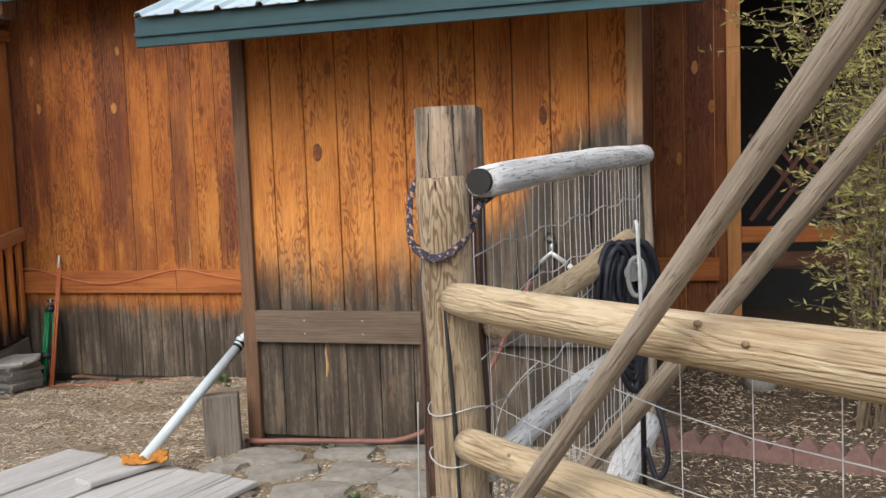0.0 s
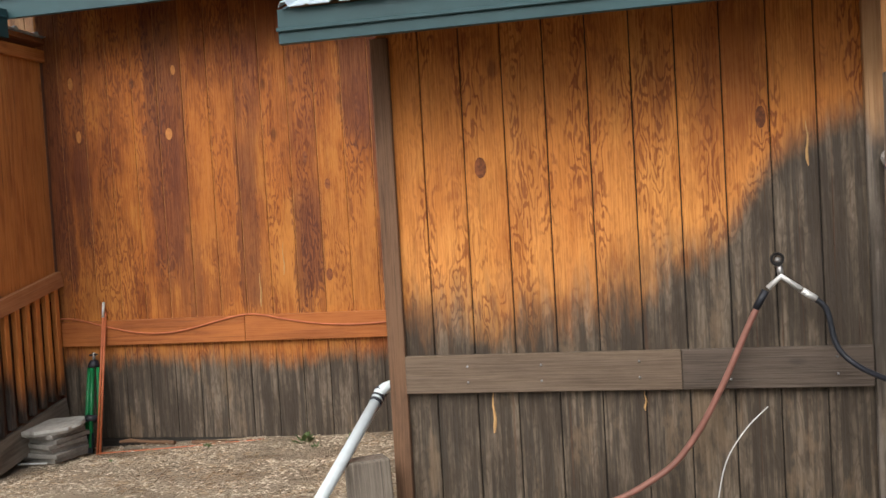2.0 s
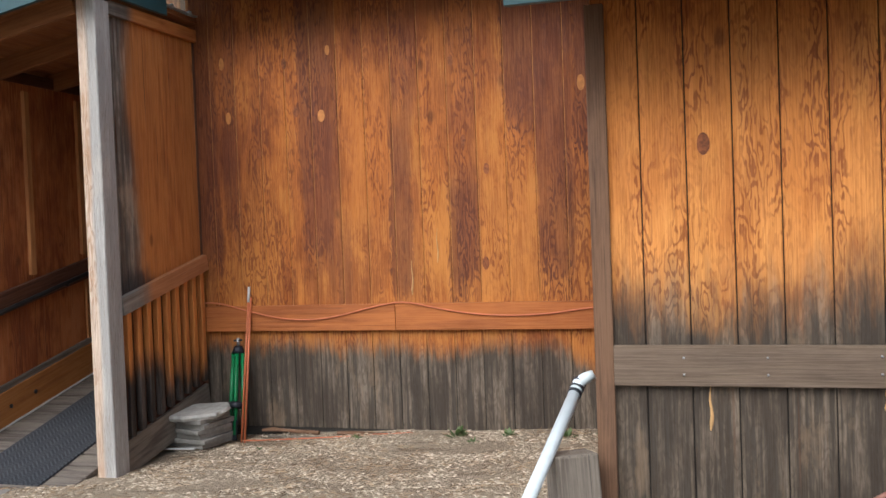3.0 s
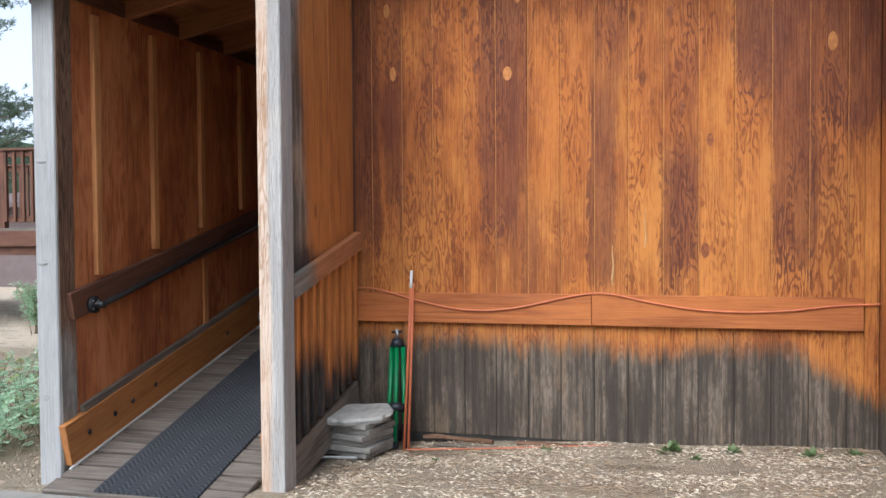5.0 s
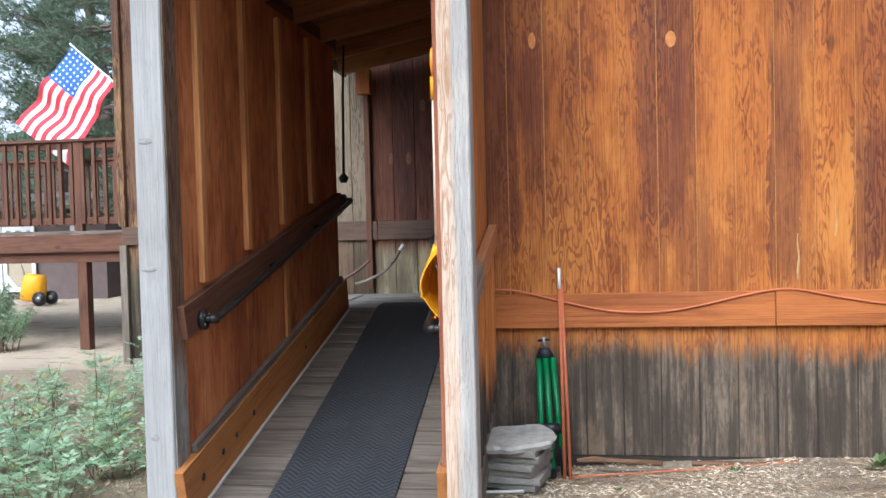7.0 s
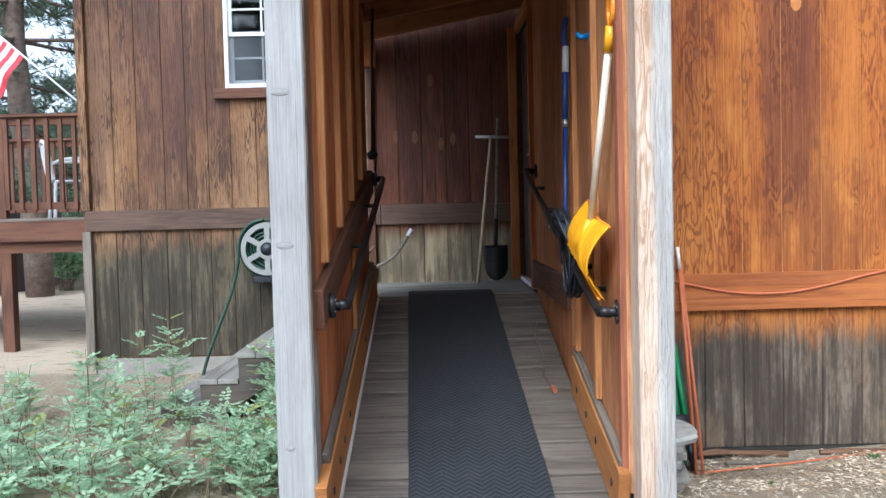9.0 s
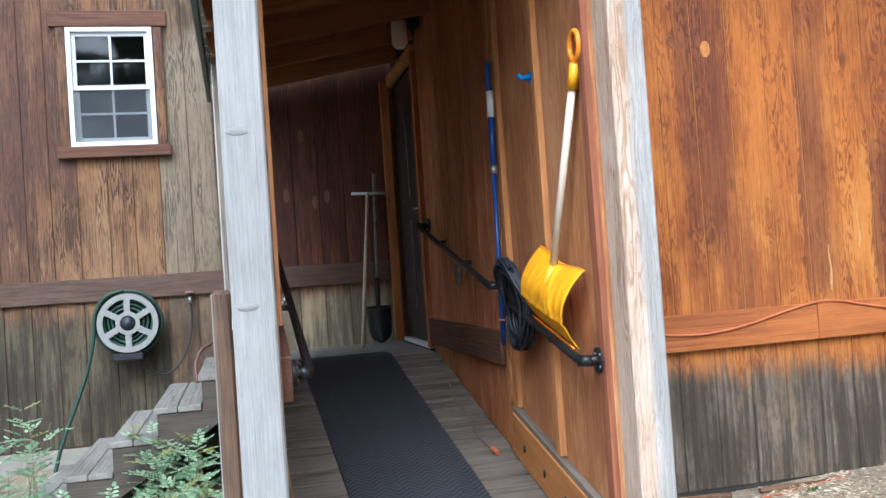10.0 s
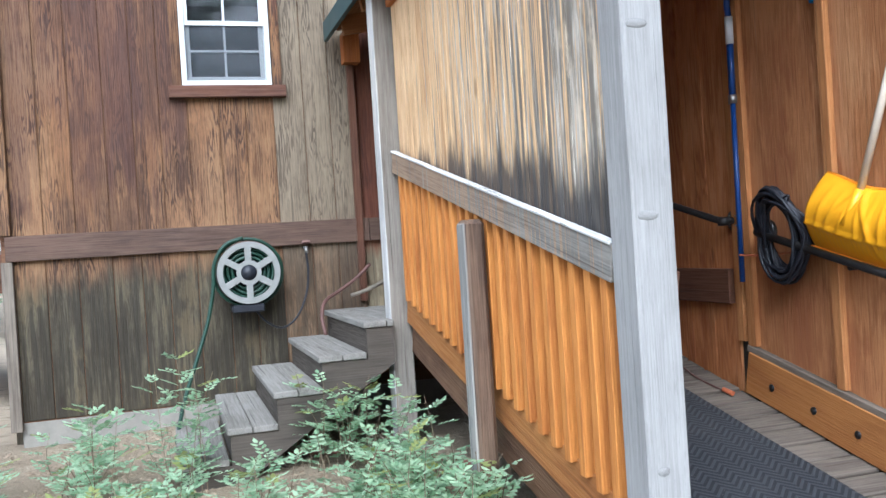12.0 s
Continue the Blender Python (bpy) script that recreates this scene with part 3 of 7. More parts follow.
def smooth_path(points, n=8):
    """A Catmull-Rom curve through points."""
    p = [Vector(q) for q in points]
    p = [p[0] * 2 - p[1], *p, p[-1] * 2 - p[-2]]
    out = []
    for i in range(1, len(p) - 2):
        for k in range(n):
            t = k / n
            out.append(0.5 * (2 * p[i] + (p[i + 1] - p[i - 1]) * t + (2 * p[i - 1] - 5 * p[i] + 4 * p[i + 1] - p[i + 2]) * t * t
                              + (3 * p[i] - p[i - 1] - 3 * p[i + 1] + p[i + 2]) * t ** 3))
    return [*out, p[-2]]


def log(name, parent, a, b, r0, r1, mat, sides=16, rough=0.10, seed=0.0, label="", bow=0.01):
    """A round log from a to b, knobbly and slightly bowed, its grain along local x."""
    length = (Vector(b) - Vector(a)).length
    n = max(8, int(length / 0.06))
    pts, rad = [], []
    for i in range(n + 1):
        t = i / n
        pts.append((length * (t - 0.5), bow * math.sin(t * 5 + seed), bow * math.sin(t * 4 + seed * 2)))
        rad.append((r0 + (r1 - r0) * t) * (0.93 if i in (0, n) else 1.0))
    bm = tube_bm(pts, rad, sides, rough=rough, seed=seed)
    return part(name, bm, mat, parent, label, frame_of(a, b, (0.1, 0.2, 1) if abs((Vector(b) - Vector(a)).normalized().z) < 0.9 else (0, -1, 0)), True)


def bar(name, parent, points, radius, mat, sides=8, label="", curve=0):
    pts = smooth_path(points, curve) if curve else points
    return part(name, tube_bm(pts, radius, sides), mat, parent, label, None, True)


def ground_z(x, y):
    """Height of the ground: it falls gently towards the house."""
    s = 0.2 + 0.04 * max(-9.0, min(x, 1.0))
    bank = max(0.0, 1 - abs(y - 9.5) / 0.9) * max(0.0, min(1.0, (-7.6 - x) / 0.5))
    return s + 0.11 * bank * bank * (3 - 2 * bank)


def lumpy(x, y):
    z = ground_z(x, y)
    return z + 0.030 * noise.noise(Vector((x * 0.9, y * 0.9, 3.1))) + 0.012 * noise.noise(Vector((x * 4.0, y * 4.0, 7.7)))


# ---- ground ----
def ground_sheet():
    near = np.arange(-16.0, 6.01, 0.14)
    far = np.array([0.3, 0.8, 1.6, 3, 6, 12, 25, 50, 110, 240, 600])
    xs = np.concatenate([-16.0 - far[::-1], near, near[-1] + far])
    neary = np.arange(-3.0, 14.01, 0.14)
    ys = np.concatenate([-3.0 - far[::-1], neary, neary[-1] + far])
    verts = [(x, y, lumpy(x, y)) for y in ys for x in xs]
    w = len(xs)
    faces = [(j * w + i, j * w + i + 1, (j + 1) * w + i + 1, (j + 1) * w + i) for j in range(len(ys) - 1) for i in range(w - 1)]
    return raw_mesh(verts, faces, M_GROUND, True)


setting("ground", "dry ground of wood chips, pine needles and sandy soil", "ground", ground_sheet())


# ---- walls ----
def siding(wall, axis, edges, at, z0, z1, out, mat, darks=(), fades=(), holes=()):
    """Upright boards between the grooves in edges, on a wall along x or y; out: +1 or -1, the way they face."""
    for i, (a, b) in enumerate(zip(edges, edges[1:])):
        c, w = (a + b) / 2, b - a - 0.0055
        d = darks[i % len(darks)] if darks else 0.0
        f = fades[i % len(fades)] if fades else 0.0
        cuts = [(z0, z1)]
        for (ha, hb, hz0, hz1) in holes:
            if a < hb - 0.05 and b > ha + 0.05:
                cuts = [(z0, hz0), (hz1, z1)]
        for (za, zb) in cuts:
            if axis == "x":
                board("board", wall, (c, at, za), (c, at, zb), w, 0.018, mat, (0, out, 0), (d, f, 0.5))
            else:
                board("board", wall, (at, c, za), (at, c, zb), w, 0.018, mat, (out, 0, 0), (d, f, 0.5))


def steps_of(a, b, p):
    n = max(1, round((b - a) / p))
    return [a + (b - a) * i / n for i in range(n + 1)]


# back wall, y = 6.4
wall_back = setting("wall_back", "orange-brown stained plywood siding, weathered grey near the ground", "wall", box_bm((-5.62, 6.401, -0.1), (0.30, 6.53, 3.45)), wood("groove_wood", (0.50, 0.225, 0.065), (0.33, 0.12, 0.03), grey=(0.034, 0.030, 0.024), stain=foot_stain, wear=0.3))
BACK_EDGES = [-5.60, -5.445] + [-5.445 + 0.2008 * k for k in range(1, 29)] + [0.29]
BACK_DARKS = (0.35, 0.5, 0.15, 0.0, 0.2, 0.6, 0.0, 0.0, 0.3, 0.1, 0.3, 0.0, 0.1, 0.4, 0.3, 0.3, 0.2)
BACK_FADES = (0.3, 0.5, 0.5, 0.4, 0.6, 0.45, 0.4, 0.4, 0.35, 0.55, 0.35, 0.4, 0.3, 0.55, 0.4, 0.4, 0.3)
siding(wall_back, "x", [e for e in BACK_EDGES if e < -2.3], 6.403, 0.05, 3.42, -1, M_BACK, BACK_DARKS, BACK_FADES)
siding(wall_back, "x", [e for e in BACK_EDGES if e > -0.45], 6.403, 0.16, 3.42, -1, M_BACK, (1.0, 0.9), (0.1,))
# the belt board in two lengths
board("belt_board", wall_back, (-5.575, 6.375, 0.845), (-4.055, 6.375, 0.850), 0.185, 0.038, M_TRIM)
board("belt_board", wall_back, (-4.052, 6.375, 0.850), (-2.555, 6.375, 0.853), 0.185, 0.038, M_TRIM)
board("corner_trim", wall_back, (-2.512, 6.38, 0.06), (-2.512, 6.38, 3.1), 0.075, 0.03, M_BACK)
board("belt_board", wall_back, (-0.23, 6.375, 0.93), (0.20, 6.375, 0.93), 0.16, 0.038, M_TRIM)
board("corner_trim", wall_back, (0.30, 6.37, 0.05), (0.30, 6.37, 3.3), 0.09, 0.05, M_BATTEN)
board("corner_trim", wall_back, (-5.585, 6.38, 0.1), (-5.585, 6.38, 2.9), 0.05, 0.03, M_DARKTRIM)


def prism(x0, x1, y0, y1):
    """A side wall whose top follows the shed roof."""
    bm = bmesh.new()
    pts = [(y0, 0.0), (y1, 0.0), (y1, 2.43 + (y1 - 4.07) * 0.42), (y0, 2.43 + (y0 - 4.07) * 0.42)]
    a, b = [bm.verts.new((x0, *p)) for p in pts], [bm.verts.new((x1, *p)) for p in pts]
    for k in range(4):
        j = (k + 1) % 4
        bm.faces.new((a[k], a[j], b[j], b[k]))
    bm.faces.new(a[::-1]), bm.faces.new(b)
    bmesh.ops.recalc_face_normals(bm, faces=bm.faces)
    return bm



def plug(wall, x, y, z, w, h, mat):
    """An oval patch or knot let into the plywood."""
    bm = bmesh.new()
    ring = [(w * math.cos(a), h * math.sin(a)) for a in [2 * math.pi * k / 16 for k in range(16)]]
    f = [bm.verts.new((x + p, y, z + q)) for p, q in ring]
    b = [bm.verts.new((x + p, y + 0.006, z + q)) for p, q in ring]
    bm.faces.new(f[::-1])
    for k in range(16):
        j = (k + 1) % 16
        bm.faces.new((f[k], f[j], b[j], b[k]))
    bmesh.ops.recalc_face_normals(bm, faces=bm.faces)
    part("plug", bm, mat, wall)


M_PLUG = plain("pale_plug", (0.42, 0.17, 0.045), 0.75, 0, 0.3, 30)
M_KNOT = plain("dark_knot", (0.20, 0.062, 0.02), 0.8, 0, 0.5, 60)
for (x, z, w, h, m) in ((-4.565, 2.29, 0.030, 0.048, M_PLUG), (-5.30, 2.32, 0.022, 0.05, M_PLUG), (-4.76, 2.33, 0.022, 0.045, M_KNOT), (-5.06, 2.05, 0.018, 0.036, M_KNOT), (-3.375, 1.85, 0.022, 0.042, M_KNOT), (-3.53, 2.05, 0.018, 0.045, M_KNOT),
                        (-2.72, 2.38, 0.028, 0.06, M_PLUG), (-3.40, 1.21, 0.026, 0.05, M_KNOT), (-4.84, 2.68, 0.02, 0.045, M_KNOT), (-5.34, 2.72, 0.022, 0.05, M_PLUG), (-4.50, 2.75, 0.02, 0.04, M_PLUG), (-3.6, 2.6, 0.02, 0.045, M_KNOT),
                        (0.05, 2.32, 0.025, 0.05, M_PLUG), (0.16, 2.05, 0.025, 0.05, M_PLUG), (-0.06, 1.7, 0.02, 0.05, M_PLUG)):
    plug(wall_back, x, 6.392, z, w * 0.9, h * 0.9, m)


def drip(wall, x, y, z0, z1, w):
    """A pale bare streak where the surface has split away."""
    pts = [(x + 0.004 * math.sin(k * 1.4 + x * 7), y, z0 + (z1 - z0) * k / 6) for k in range(7)]
    ob = part("bare_streak", tube_bm(pts, [w * 0.4, w, w * 0.9, w * 0.7, w * 0.6, w * 0.4, w * 0.2], 6), M_BARE, wall, "pale bare split in the plywood")
    return ob


M_BARE = plain("bare_wood", (0.46, 0.27, 0.11), 0.8, 0, 0.2, 40)
drip(wall_back, -3.93, 6.393, 1.0, 1.24, 0.008)
drip(wall_back, -3.74, 6.394, 1.22, 1.46, 0.006)

# projecting wall, y = 4.6
wall_bump = setting("wall_projecting", "orange plywood siding with a broad grey water-weathered patch", "wall", box_bm((-2.47, 4.612, 0.0), (-0.235, 4.72, 2.75)), M_DARKIN)
BUMP_EDGES = [-2.47, -2.262] + [-2.262 + 0.1975 * k for k in range(1, 10)] + [-0.29]
siding(wall_bump, "x", BUMP_EDGES, 4.603, 0.17, 2.7, -1, M_BUMP, (0.1, 0.0, 0.0, 0.15, 0.1, 0.2, 0.3, 0.25, 0.2, 0.1), (0.75,))
board("belt_board", wall_bump, (-2.405, 4.575, 0.812), (-1.112, 4.575, 0.812), 0.180, 0.040, M_BELT)
board("belt_board", wall_bump, (-1.110, 4.574, 0.812), (-0.30, 4.574, 0.812), 0.180, 0.040, M_BELTD)
board("corner_board", wall_bump, (-2.447, 4.585, 0.10), (-2.447, 4.585, 2.44), 0.085, 0.045, M_CORNER)
board("corner_board", wall_bump, (-0.255, 4.585, 0.15), (-0.255, 4.585, 2.6), 0.078, 0.045, wood("corner_board_mixed", (0.50, 0.28, 0.13), (0.34, 0.17, 0.07), ring=9, along=0.4, across=9, grey=(0.12, 0.10, 0.08), stain=low_stain(1.9, 0.2, 0.2)))
setting("wall_projecting_side", "plain side wall of the projecting room", "wall", prism(-2.47, -2.37, 4.725, 6.405), M_BACK)
setting("wall_projecting_end", "plain end wall of the projecting room", "wall", prism(-0.335, -0.235, 4.725, 6.37), M_PORCH)

for (x, z, w, h, m) in ((-1.99, 1.79, 0.028, 0.05, M_KNOT), (-0.72, 1.93, 0.022, 0.05, M_KNOT)):
    plug(wall_bump, x, 4.592, z, w, h, m)
drip(wall_bump, -1.99, 4.594, 0.52, 0.72, 0.009)
drip(wall_bump, -0.53, 4.594, 1.70, 1.90, 0.007)
drip(wall_bump, -1.28, 4.594, 0.62, 0.71, 0.006)
for x in (-2.1, -1.75, -1.3, -0.9, -0.45):
    for z in (0.775, 0.85):
        bar("nail", wall_bump, [(x, 4.556, z + 0.01 * math.sin(x * 9)), (x, 4.551, z + 0.01 * math.sin(x * 9))], 0.006, M_STEEL, 6)

# house wall, y = 9.4, with the window opening
WX0, WX1, WZ0, WZ1 = -8.13, -7.505, 2.36, 3.27
bm = box_bm((-9.36, 9.405, 0.06), (WX0, 9.53, 4.6))
box_bm((WX1, 9.405, 0.06), (-5.0, 9.53, 4.6), 0, bm)
box_bm((WX0, 9.405, 0.06), (WX1, 9.53, WZ0), 0, bm)
box_bm((WX0, 9.405, WZ1), (WX1, 9.53, 4.6), 0, bm)
wall_house = setting("wall_house", "brown plywood siding of the house, streaked and weathered near the ground", "wall", bm, wood("groove_brown", (0.15, 0.072, 0.033), (0.075, 0.034, 0.016)))
HOUSE_EDGES = [-9.29, -9.09, -8.888, -8.665, -8.475, -8.295, -8.105, -7.89, -7.705, -7.505, -7.285, -7.09, -6.90]
siding(wall_house, "x", HOUSE_EDGES[9:], 9.403, 0.12, 4.55, -1, M_HOUSEG)
siding(wall_house, "x", HOUSE_EDGES[:10], 9.403, 0.12, 4.55, -1, M_HOUSE, (0.5, 0.3, 0.7, 0.9, 0.5, 0.7, 0.1, 0.2, 0.2, 0.15, 0.2, 0.7), (0.55, 0.65, 0.6, 0.55, 0.65, 0.6), [(WX0, WX1, WZ0, WZ1)])
siding(wall_house, "x", [-6.90] + [-6.90 + 0.2 * k for k in range(1, 7)], 9.403, 0.60, 4.2, -1, M_PORCH, (0.6, 1.0, 0.8, 1.0, 0.7, 0.9), (0.42,))
board("belt_board", wall_house, (-9.33, 9.375, 1.278), (-6.86, 9.375, 1.278), 0.170, 0.040, M_HBELT)
board("belt_board", wall_house, (-6.855, 9.375, 1.278), (-5.71, 9.375, 1.278), 0.170, 0.040, M_HBELT)
board("corner_board", wall_house, (-9.325, 9.372, 0.06), (-9.325, 9.372, 1.19), 0.07, 0.05, M_GREYTRIM)
board("corner_board", wall_house, (-9.325, 9.372, 1.366), (-9.325, 9.372, 4.5), 0.07, 0.05, M_HOUSE)
setting("foundation", "low pale concrete foundation of the house", "foundation", box_bm((-9.30, 9.40, -0.4), (-5.2, 9.52, 0.115), 0.01), M_CONCRETE)
setting("wall_house_side", "plain side wall of the house", "wall", box_bm((-9.36, 9.535, -0.3), (-9.26, 16.0, 4.6)), M_HOUSE)
# Closed room behind the window, painted near-black to stand for its dimness.
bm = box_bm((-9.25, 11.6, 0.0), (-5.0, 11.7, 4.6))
setting("wall_house_inner", "inner wall of the house, its dimness painted near-black", "wall", bm, M_DARKIN)
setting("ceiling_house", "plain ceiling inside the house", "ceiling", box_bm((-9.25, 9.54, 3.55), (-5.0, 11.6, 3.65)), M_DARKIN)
setting("roof_house", "dark overhanging roof of the house", "roof", box_bm((-9.7, 9.0, 4.62), (-4.8, 16.2, 4.75)), M_RAFTER)

# ---- ramp corridor ----
RAMP = 0.228


def ramp_z(y):
    return 0.70 if y > 8.17 else 0.70 - (8.17 - y) * RAMP


ramp = setting("ramp_floor", "weathered grey plank floor of the ramp", "floor")
n_planks = 22
for i in range(n_planks):
    y0 = 4.985 + i * 0.1448
    yc = y0 + 0.0724
    board("plank", ramp, (-6.83, yc, ramp_z(yc) - 0.02), (-5.69, yc, ramp_z(yc) - 0.02), 0.130, 0.038, M_DECK, (0, -RAMP, 1), jig=0.01, bevel=0.005)
landing = setting("porch_floor", "grey plank porch landing before the house door", "floor")
# Landing planks take the paler tread colour for the sunlight on them.
for i in range(9):
    yc = 8.245 + i * 0.141
    board("plank", landing, (-7.0, yc, 0.68), (-5.70, yc, 0.68), 0.136, 0.038, M_TREAD, (0, 0, 1), jig=0.004, bevel=0.005)
board("joist", landing, (-7.0, 8.2, 0.56), (-5.7, 8.2, 0.56), 0.18, 0.04, M_GREYTRIM)
for x in (-6.79, -6.25, -5.74):
    board("joist", ramp, (x, 5.0, ramp_z(5.0) - 0.135), (x, 8.16, 0.56), 0.19, 0.04, M_GREYTRIM, (1, 0, 0))


# Added pale strip for the bright line of light under the kickboard.
board("edge_strip", ramp, (-6.812, 5.20, ramp_z(5.20) + 0.004), (-6.812, 8.1, ramp_z(8.1) + 0.004), 0.016, 0.012, M_PALLET, (0, -RAMP, 1), label="pale added strip for the light leaking along the plank ends")
tagged(part("pavement", box_bm((-7.7, 4.10, -0.20), (-5.66, 4.975, -0.036), 0.012), M_CONCRETE), "pale concrete pad before the foot of the ramp", "pavement", kind="structure")


def screen_z(y):
    """Underside of the sloping rail on the screens' outer face."""
    return 0.945 + (y - 5.34) * 0.226


# left screen
left = setting("wall_screen_left", "ramp screen wall, plywood panels and battens inside, slats outside", "wall")
LEFT_Y = [5.34, 5.53, 6.12, 6.71, 7.31, 8.02]
for a, b in zip(LEFT_Y, LEFT_Y[1:]):
    board("panel", left, (-6.875, (a + b) / 2, ramp_z((a + b) / 2) + 0.1), (-6.875, (a + b) / 2, 2.66), b - a - 0.002, 0.03, M_PANEL, (1, 0, 0), (0.2, 0.5, 0.5))
for y in LEFT_Y[1:-1]:
    board("batten", left, (-6.845, y, screen_z(y) + 0.10), (-6.845, y, 2.60), 0.055, 0.03, M_BATTEN, (1, 0, 0))
board("batten", left, (-6.845, 6.74, ramp_z(6.74) + 0.25), (-6.845, 6.74, screen_z(6.74) - 0.10), 0.06, 0.02, M_BATTEN, (1, 0, 0))
board("rail_board", left, (-6.84, 5.26, 0.922), (-6.84, 8.0, 1.505), 0.155, 0.04, M_DARKTRIM, (1, 0, 0))
board("kickboard", left, (-6.84, 5.20, ramp_z(5.20) + 0.13), (-6.84, 8.1, ramp_z(8.1) + 0.13), 0.24, 0.045, M_KICK, (1, 0, 0))
board("kick_cap", left, (-6.842, 5.35, ramp_z(5.35) + 0.27), (-6.842, 8.0, ramp_z(8.0) + 0.27), 0.05, 0.03, M_GREYTRIM, (1, 0, 0))
for y in (5.62, 5.80, 5.38, 6.05, 7.0):
    bar("bolt", left, [(-6.82, y, ramp_z(y) + 0.13), (-6.812, y, ramp_z(y) + 0.13)], 0.016, M_PIPE, 10)
board("top_plate", left, (-6.90, 5.34, 2.70), (-6.90, 8.1, 2.70), 0.09, 0.09, M_DARKTRIM, (1, 0, 0))
# outer face
ys = steps_of(5.36, 8.0, 0.1)
for a, b in zip(ys, ys[1:]):
    c = (a + b) / 2
    board("board", left, (-6.935, c, screen_z(c) + 0.05), (-6.935, c, 2.62), b - a - 0.006, 0.02, M_SCREENL, (-1, 0, 0))
board("cap_rail", left, (-6.975, 5.345, screen_z(5.345) + 0.085), (-6.975, 8.0, screen_z(8.0) + 0.085), 0.120, 0.045, wood("cap_weathered", (0.36, 0.25, 0.165), (0.20, 0.135, 0.09), ring=9, along=0.4, across=9, grey=(0.24, 0.225, 0.20), stain=streak_stain, wear=0.4), (-1, 0, 0))
board("cap_lip", left, (-6.986, 5.345, screen_z(5.345) + 0.151), (-6.986, 8.0, screen_z(8.0) + 0.151), 0.012, 0.034, M_LOGPALE, (-1, 0, 0), label="pale bleached top edge of the rail")
for i in range(22):
    y = 5.43 + i * 0.118
    board("slat", left, (-6.965, y, ramp_z(y) + 0.17), (-6.965, y, screen_z(y) + 0.03), 0.046, 0.04, M_SLAT, (-1, 0, 0), jig=0.006)
board("skirt_board", left, (-6.945, 5.34, ramp_z(5.34) + 0.10), (-6.945, 8.0, ramp_z(8.0) + 0.10), 0.17, 0.03, M_KICK, (-1, 0, 0))
board("skirt_board", left, (-6.925, 5.34, ramp_z(5.34) - 0.08), (-6.925, 8.0, ramp_z(8.0) - 0.08), 0.17, 0.03, M_CORNER, (-1, 0, 0))
board("top_trim", left, (-6.96, 5.345, 2.60), (-6.96, 8.0, 2.60), 0.09, 0.03, M_TRIM, (-1, 0, 0))


def post(name, x0, x1, y0, y1, z0, z1, mat, label, bevel=0.006):
    ob = thing(name, ((x0 + x1) / 2, (y0 + y1) / 2, z0), label, "post", "posts of the ramp roof", "structure")
    board("shaft", ob, ((x0 + x1) / 2, (y0 + y1) / 2, z0), ((x0 + x1) / 2, (y0 + y1) / 2, z1), x1 - x0, y1 - y0, mat, (0, -1, 0), None, bevel)
    return ob


post("post_left", -7.0, -6.862, 5.19, 5.335, -0.25, 2.80, M_POST, "bleached grey square timber post of the ramp roof")
board("inner_facing", bpy.data.objects["post_left"], (-6.859, 5.268, -0.2), (-6.859, 5.268, 2.78), 0.128, 0.006, M_INNER, (1, 0, 0), None, 0.001, "brown sheltered face of the post, worn along its edge")
kn = thing("post_knot", (-6.93, 5.19, 1.73), "raised oval knots in the bleached post", "knot", kind="structure")
for z, w in ((1.735, 0.038), (1.172, 0.036), (0.42, 0.02)):
    bm = bmesh.new()
    bmesh.ops.create_uvsphere(bm, u_segments=14, v_segments=8, radius=1.0)
    part("knot", bm, M_POST, kn, "", Matrix.Translation((-6.95, 5.191, z)) @ Matrix.Diagonal((w, 0.005, 0.015, 1)), True)
post("post_right", -5.645, -5.512, 5.19, 5.335, -0.2, 2.95, M_POSTTAN, "weathered tan square timber post with raised grain")
swirl = thing("post_grain", (-5.60, 5.19, 1.0), "raised brown knots on the tan post", "knot", kind="structure")
M_SWIRL = plain("raised_grain", (0.45, 0.275, 0.17), 0.85, 0, 0.3, 50, 0.6)
for i, (z, w, h) in enumerate(((2.0, 0.017, 0.019), (2.0, 0.008, 0.009), (1.84, 0.009, 0.03), (1.24, 0.012, 0.06), (1.24, 0.006, 0.03), (0.62, 0.008, 0.05))):
    x0 = -5.620 + 0.005 * math.sin(i * 2.3)
    ring = [(x0 + w * math.cos(a) * (1 + 0.25 * math.sin(2 * a + i)), 5.1898, z + h * math.sin(a) * (1 + 0.15 * math.cos(3 * a))) for a in [2 * math.pi * k / 18 for k in range(19)]]
    part("swirl", tube_bm(ring, 0.0019, 5, caps=False), M_SWIRL, swirl, "", None, True)
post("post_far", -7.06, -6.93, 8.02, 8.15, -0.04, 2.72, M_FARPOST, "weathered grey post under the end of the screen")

tagged(part("pier_block", box_bm((-7.12, 7.96, -0.20), (-6.88, 8.20, -0.04), 0.015), M_CONCRETE), "low concrete pier block under the grey post", "pier", kind="structure")

